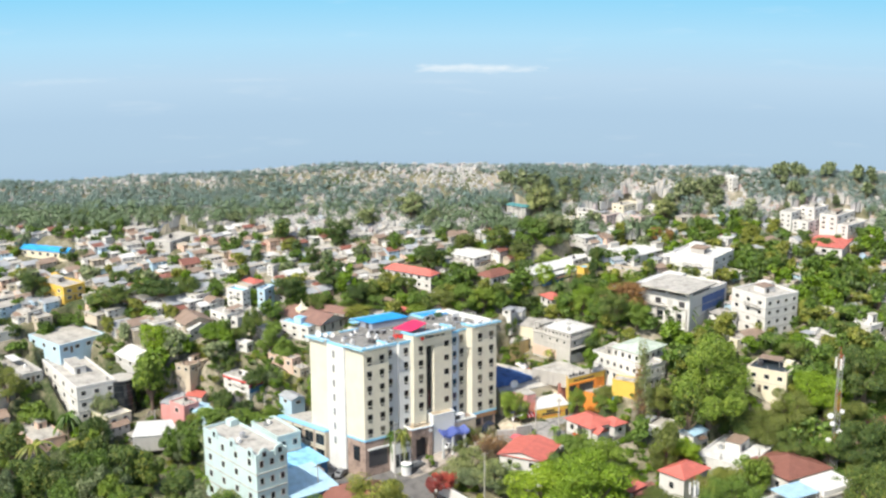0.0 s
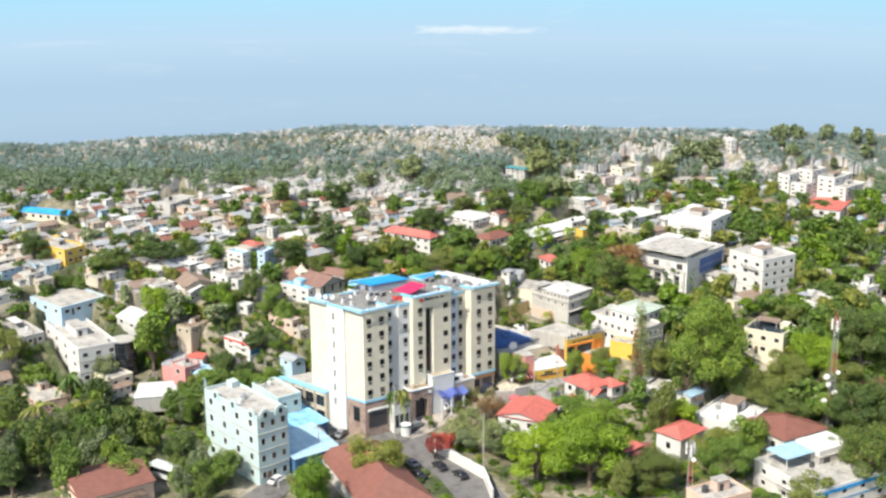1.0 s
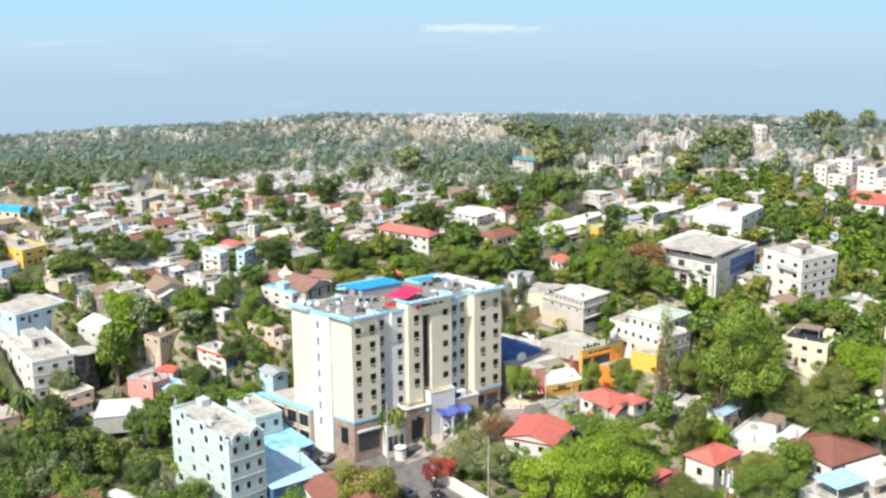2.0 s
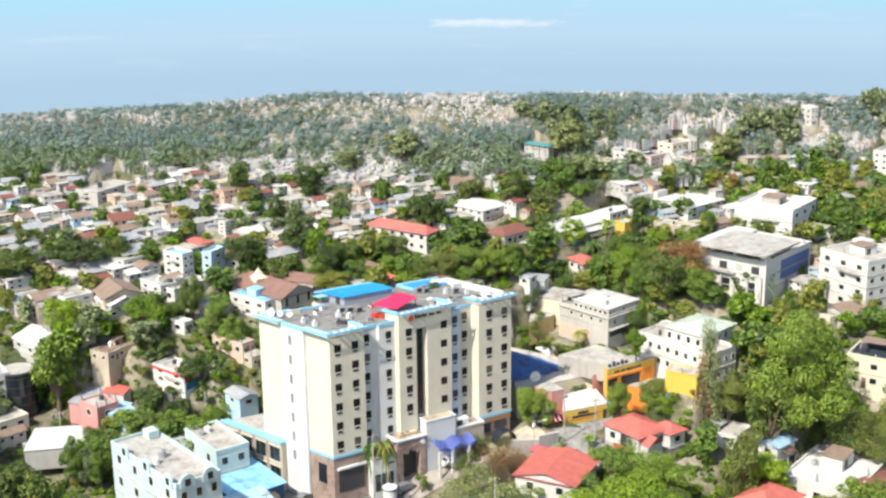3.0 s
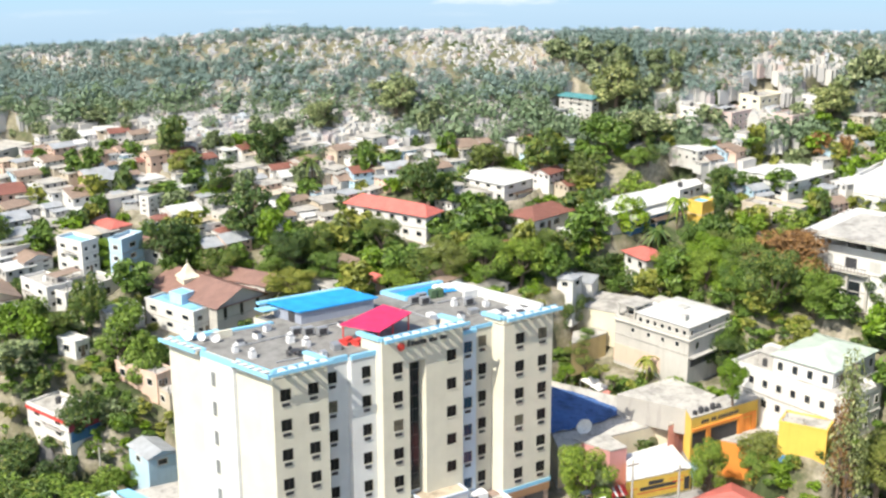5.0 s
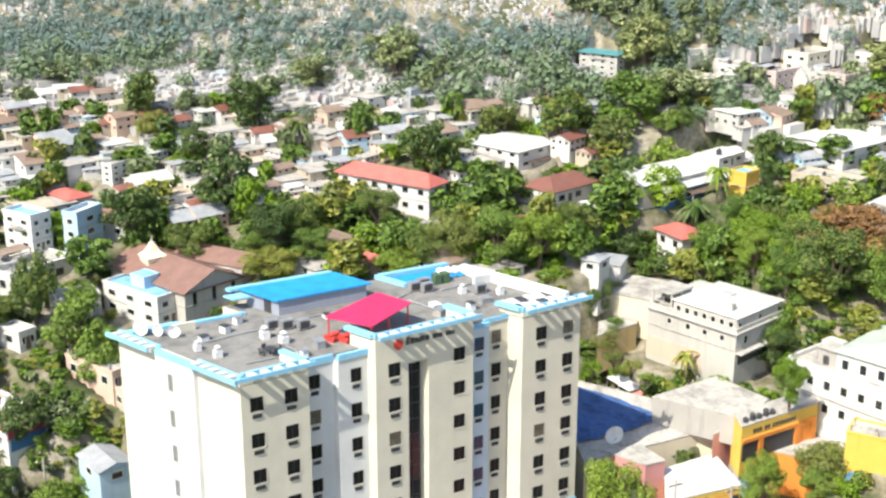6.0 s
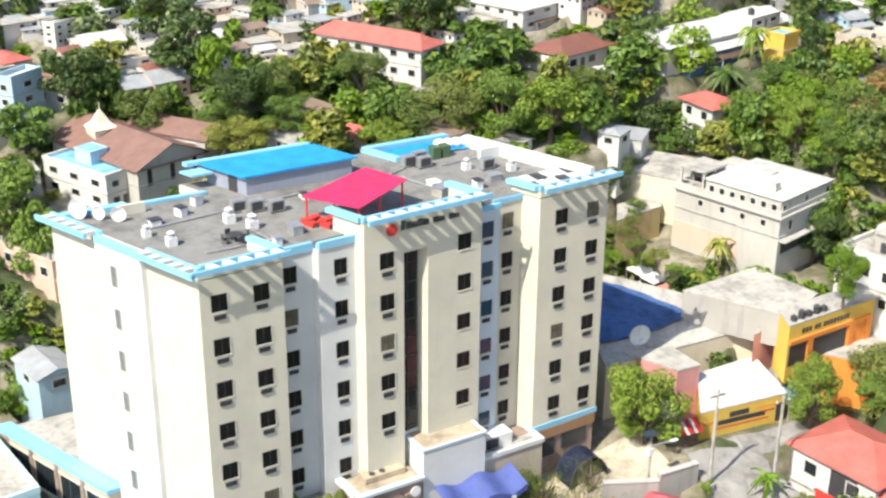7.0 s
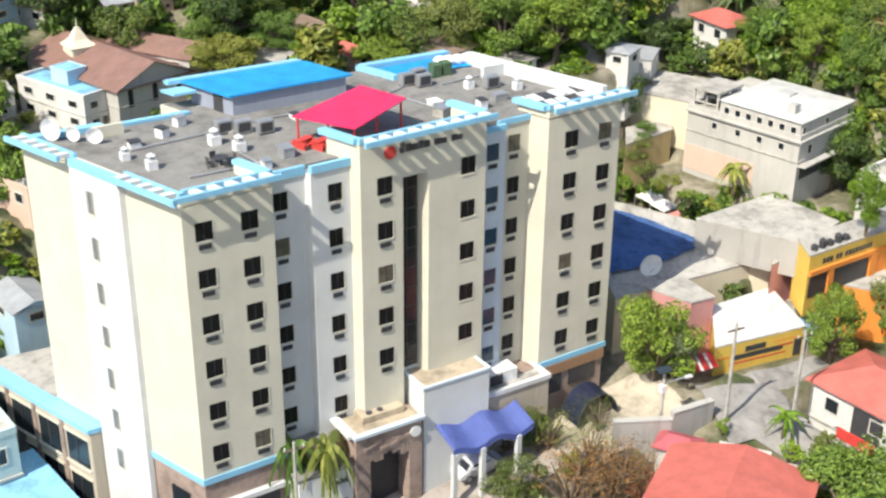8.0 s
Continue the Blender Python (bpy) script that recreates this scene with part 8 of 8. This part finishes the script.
ground_cover(-75, -24, -4, 32, 1500, MIXED)
ground_cover(24, 80, -24, 34, 1500, GREENS, 1.2)
ground_cover(-30, 30, -34, -4, 500, GREENS, 1.1)
ground_cover(14, 30, -6, 14, 150, GREENS, 0.9)
ground_cover(-24, 26, 24, 46, 900, GREENS, 1.0)
green_banks(8, 40, 26, 50, 900, GREENS, -0.3, 0.9)
green_banks(-40, 8, 26, 50, 700, GREENS, -0.2, 0.9)
build_huts()
plant_crowds()


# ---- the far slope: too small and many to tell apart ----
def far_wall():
    m, t, b = shader("far_house_hazed_paint")
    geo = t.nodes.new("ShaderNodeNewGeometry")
    # Random house tones, muted and close in contrast: distance haze put into the paint.
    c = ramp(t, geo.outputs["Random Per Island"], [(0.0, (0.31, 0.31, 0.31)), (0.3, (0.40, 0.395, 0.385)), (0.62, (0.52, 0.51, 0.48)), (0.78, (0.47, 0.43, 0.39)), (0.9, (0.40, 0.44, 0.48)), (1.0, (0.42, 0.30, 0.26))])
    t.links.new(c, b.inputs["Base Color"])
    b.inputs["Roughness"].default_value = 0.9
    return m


# quarters of the far slope: middle, reach along and up the slope, how much more built up than the rest
QUARTERS = (
    (-30, 65, 17, 5.5, 0.75), (-66, 62, 26, 4.0, 0.55), (-2, 75.2, 22, 2.2, 0.65), (-14, 70.5, 9, 2.0, 0.1), (28, 69.5, 11, 3.2, 0.65),
    (34, 74.8, 9, 2.0, 0.6), (58, 73, 16, 3.0, 0.35), (4, 67.5, 12, 1.4, 0.5), (-50, 76.5, 30, 1.2, 0.2), (20, 79.3, 45, 0.8, 0.3),
    (-7, 72, 8, 1.6, -0.35), (18, 75.5, 8, 2.2, -0.55), (15, 62, 28, 3.0, -0.12), (62, 64, 22, 4.0, -0.1),
)


def far_town():
    """Small pale houses in streets along the slope, with trees between and on the ridge."""
    rng = random.Random(11)
    verts, faces = [], []
    woods = {"near": ([], []), "ridge": ([], [])}
    for _ in range(22000):
        x, y = rng.uniform(-120, 114), 58 + 22.5 * rng.random() ** 0.85
        if abs(x) > 0.42 * (y + 208):
            continue
        k = noise.noise((x * 0.05, y * 0.16, 5.0)) + 0.6 * noise.noise((x * 0.13, y * 0.45, 9.0))
        share = 0.36 if y < 73 else 0.26
        for qx, qy, rx, ry, more in QUARTERS:
            share += more * math.exp(-((x - qx) / rx) ** 2 - ((y - qy) / ry) ** 2)
        s = float(np.interp(y, (58, 66, 73, 80), (2.1, 1.65, 1.15, 0.75))) * rng.uniform(0.65, 1.35)
        if not free(x, y, 0.4 * s):
            continue
        z = slope(x, y)
        if rng.random() < share + 0.6 * k:
            a, w, d, h = 0.75 + 0.35 * noise.noise((x * 0.07, y * 0.1, 2.0)) + rng.uniform(-0.06, 0.06), s * rng.uniform(0.9, 2.0), s * rng.uniform(0.6, 1.2), s * rng.uniform(0.2, 0.42)
            ca, sa = math.cos(a), math.sin(a)
            rise = rng.choice((0, 0, 0, 0.2)) * d
            tiers = [(0, 0, w, d, -1.5, h)] + ([(0.25 * w, 0.3 * d, 0.95 * w, d, h, h + 0.35 * s)] if rng.random() < 0.25 else [])
            for p0, q0, p1, q1, z0, z1 in tiers:
                o = len(verts)
                base = [(x + ca * p - sa * q, y + sa * p + ca * q) for p, q in ((p0, q0), (p1, q0), (p1, q1), (p0, q1))]
                verts += [(p, q, z + z0) for p, q in base] + [(p, q, z + z1) for p, q in base]
                up = rise if z0 < 0 and len(tiers) == 1 else 0.0
                verts += [((base[0][0] + base[3][0]) / 2, (base[0][1] + base[3][1]) / 2, z + z1 + up), ((base[1][0] + base[2][0]) / 2, (base[1][1] + base[2][1]) / 2, z + z1 + up)]
                faces += [(o, o + 1, o + 5, o + 4), (o + 1, o + 2, o + 6, o + 5), (o + 2, o + 3, o + 7, o + 6), (o + 3, o, o + 4, o + 7), (o + 4, o + 5, o + 9, o + 8), (o + 6, o + 7, o + 8, o + 9), (o + 5, o + 6, o + 9), (o + 7, o + 4, o + 8)]
        else:
            r = s * rng.uniform(0.4, 0.8) * (1.5 if rng.random() < 0.12 and y < 72 else 1.0)
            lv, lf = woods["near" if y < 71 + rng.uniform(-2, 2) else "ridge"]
            for _ in range(66):
                d = Vector((rng.gauss(0, 1), rng.gauss(0, 1), rng.gauss(0, 1))).normalized()
                p = Vector((x, y, z + r * 0.7)) + Vector((d.x * r * 0.9, d.y * r * 0.9, d.z * r * 0.75)) * rng.uniform(0.6, 1.05)
                u = (d + Vector((rng.uniform(-0.5, 0.5), rng.uniform(-0.5, 0.5), rng.uniform(0, 0.9)))).normalized()
                e = u.orthogonal().normalized() * r * rng.uniform(0.09, 0.17)
                g = u.cross(e)
                o = len(lv)
                lv += [tuple(p - e), tuple(p - g), tuple(p + e), tuple(p + g)]
                lf.append((o, o + 1, o + 2, o + 3))
    me = bpy.data.meshes.new("far_houses")
    me.from_pydata(verts, [], faces)
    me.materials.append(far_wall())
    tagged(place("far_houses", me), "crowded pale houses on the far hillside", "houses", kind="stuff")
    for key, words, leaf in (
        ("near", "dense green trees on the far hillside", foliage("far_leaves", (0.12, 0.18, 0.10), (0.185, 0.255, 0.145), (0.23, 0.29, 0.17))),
        # Ridge leaves paled and blued: distance haze put into their base colour.
        ("ridge", "grey-green woods on the far ridge", foliage("hazed_ridge_leaves", (0.19, 0.26, 0.245), (0.24, 0.32, 0.305), (0.27, 0.35, 0.33))),
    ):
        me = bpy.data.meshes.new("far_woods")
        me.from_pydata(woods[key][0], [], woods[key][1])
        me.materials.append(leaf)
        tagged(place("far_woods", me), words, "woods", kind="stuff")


far_town()

# ---- the ground, last, since the houses cut their terraces into it ----
def build_ground():
    xs = [-3000, -1500, -700, -350, -220, -160, -135] + [-118 + 0.8 * i for i in range(279)] + [120, 150, 220, 350, 700, 1500, 3000]
    ys = [-600, -300, -150, -90, -60, -45] + [-36 + 0.8 * i for i in range(150)] + [86, 92, 100, 120, 180, 300, 600, 1200, 2950]
    z = [[slope(x, y) for x in xs] for y in ys]
    ax, ay = np.array(xs), np.array(ys)
    for pad in PADS:
        r = pad[3] + pad[4] + 2
        for j in range(int(np.searchsorted(ay, pad[1] - r)), int(np.searchsorted(ay, pad[1] + r))):
            for i in range(int(np.searchsorted(ax, pad[0] - r)), int(np.searchsorted(ax, pad[0] + r))):
                if pad[2] < z[j][i]:
                    z[j][i] += (pad[2] - z[j][i]) * pad_share(xs[i], ys[j], pad)
    verts = [(x, y, z[j][i] - 0.1 + (0.12 * noise.noise((x * 0.3, y * 0.3, 0)) if abs(x) < 130 and -40 < y < 80 else 0)) for j, y in enumerate(ys) for i, x in enumerate(xs)]
    n = len(xs)
    faces = [(j * n + i, j * n + i + 1, (j + 1) * n + i + 1, (j + 1) * n + i) for j in range(len(ys) - 1) for i in range(n - 1)]
    me = bpy.data.meshes.new("ground")
    me.from_pydata(verts, [], faces)
    me.materials.append(GROUND)
    me.polygons.foreach_set("use_smooth", [True] * len(faces))
    tagged(place("ground", me), "dry hillside earth with patches of grass", "ground", kind="structure")


build_ground()
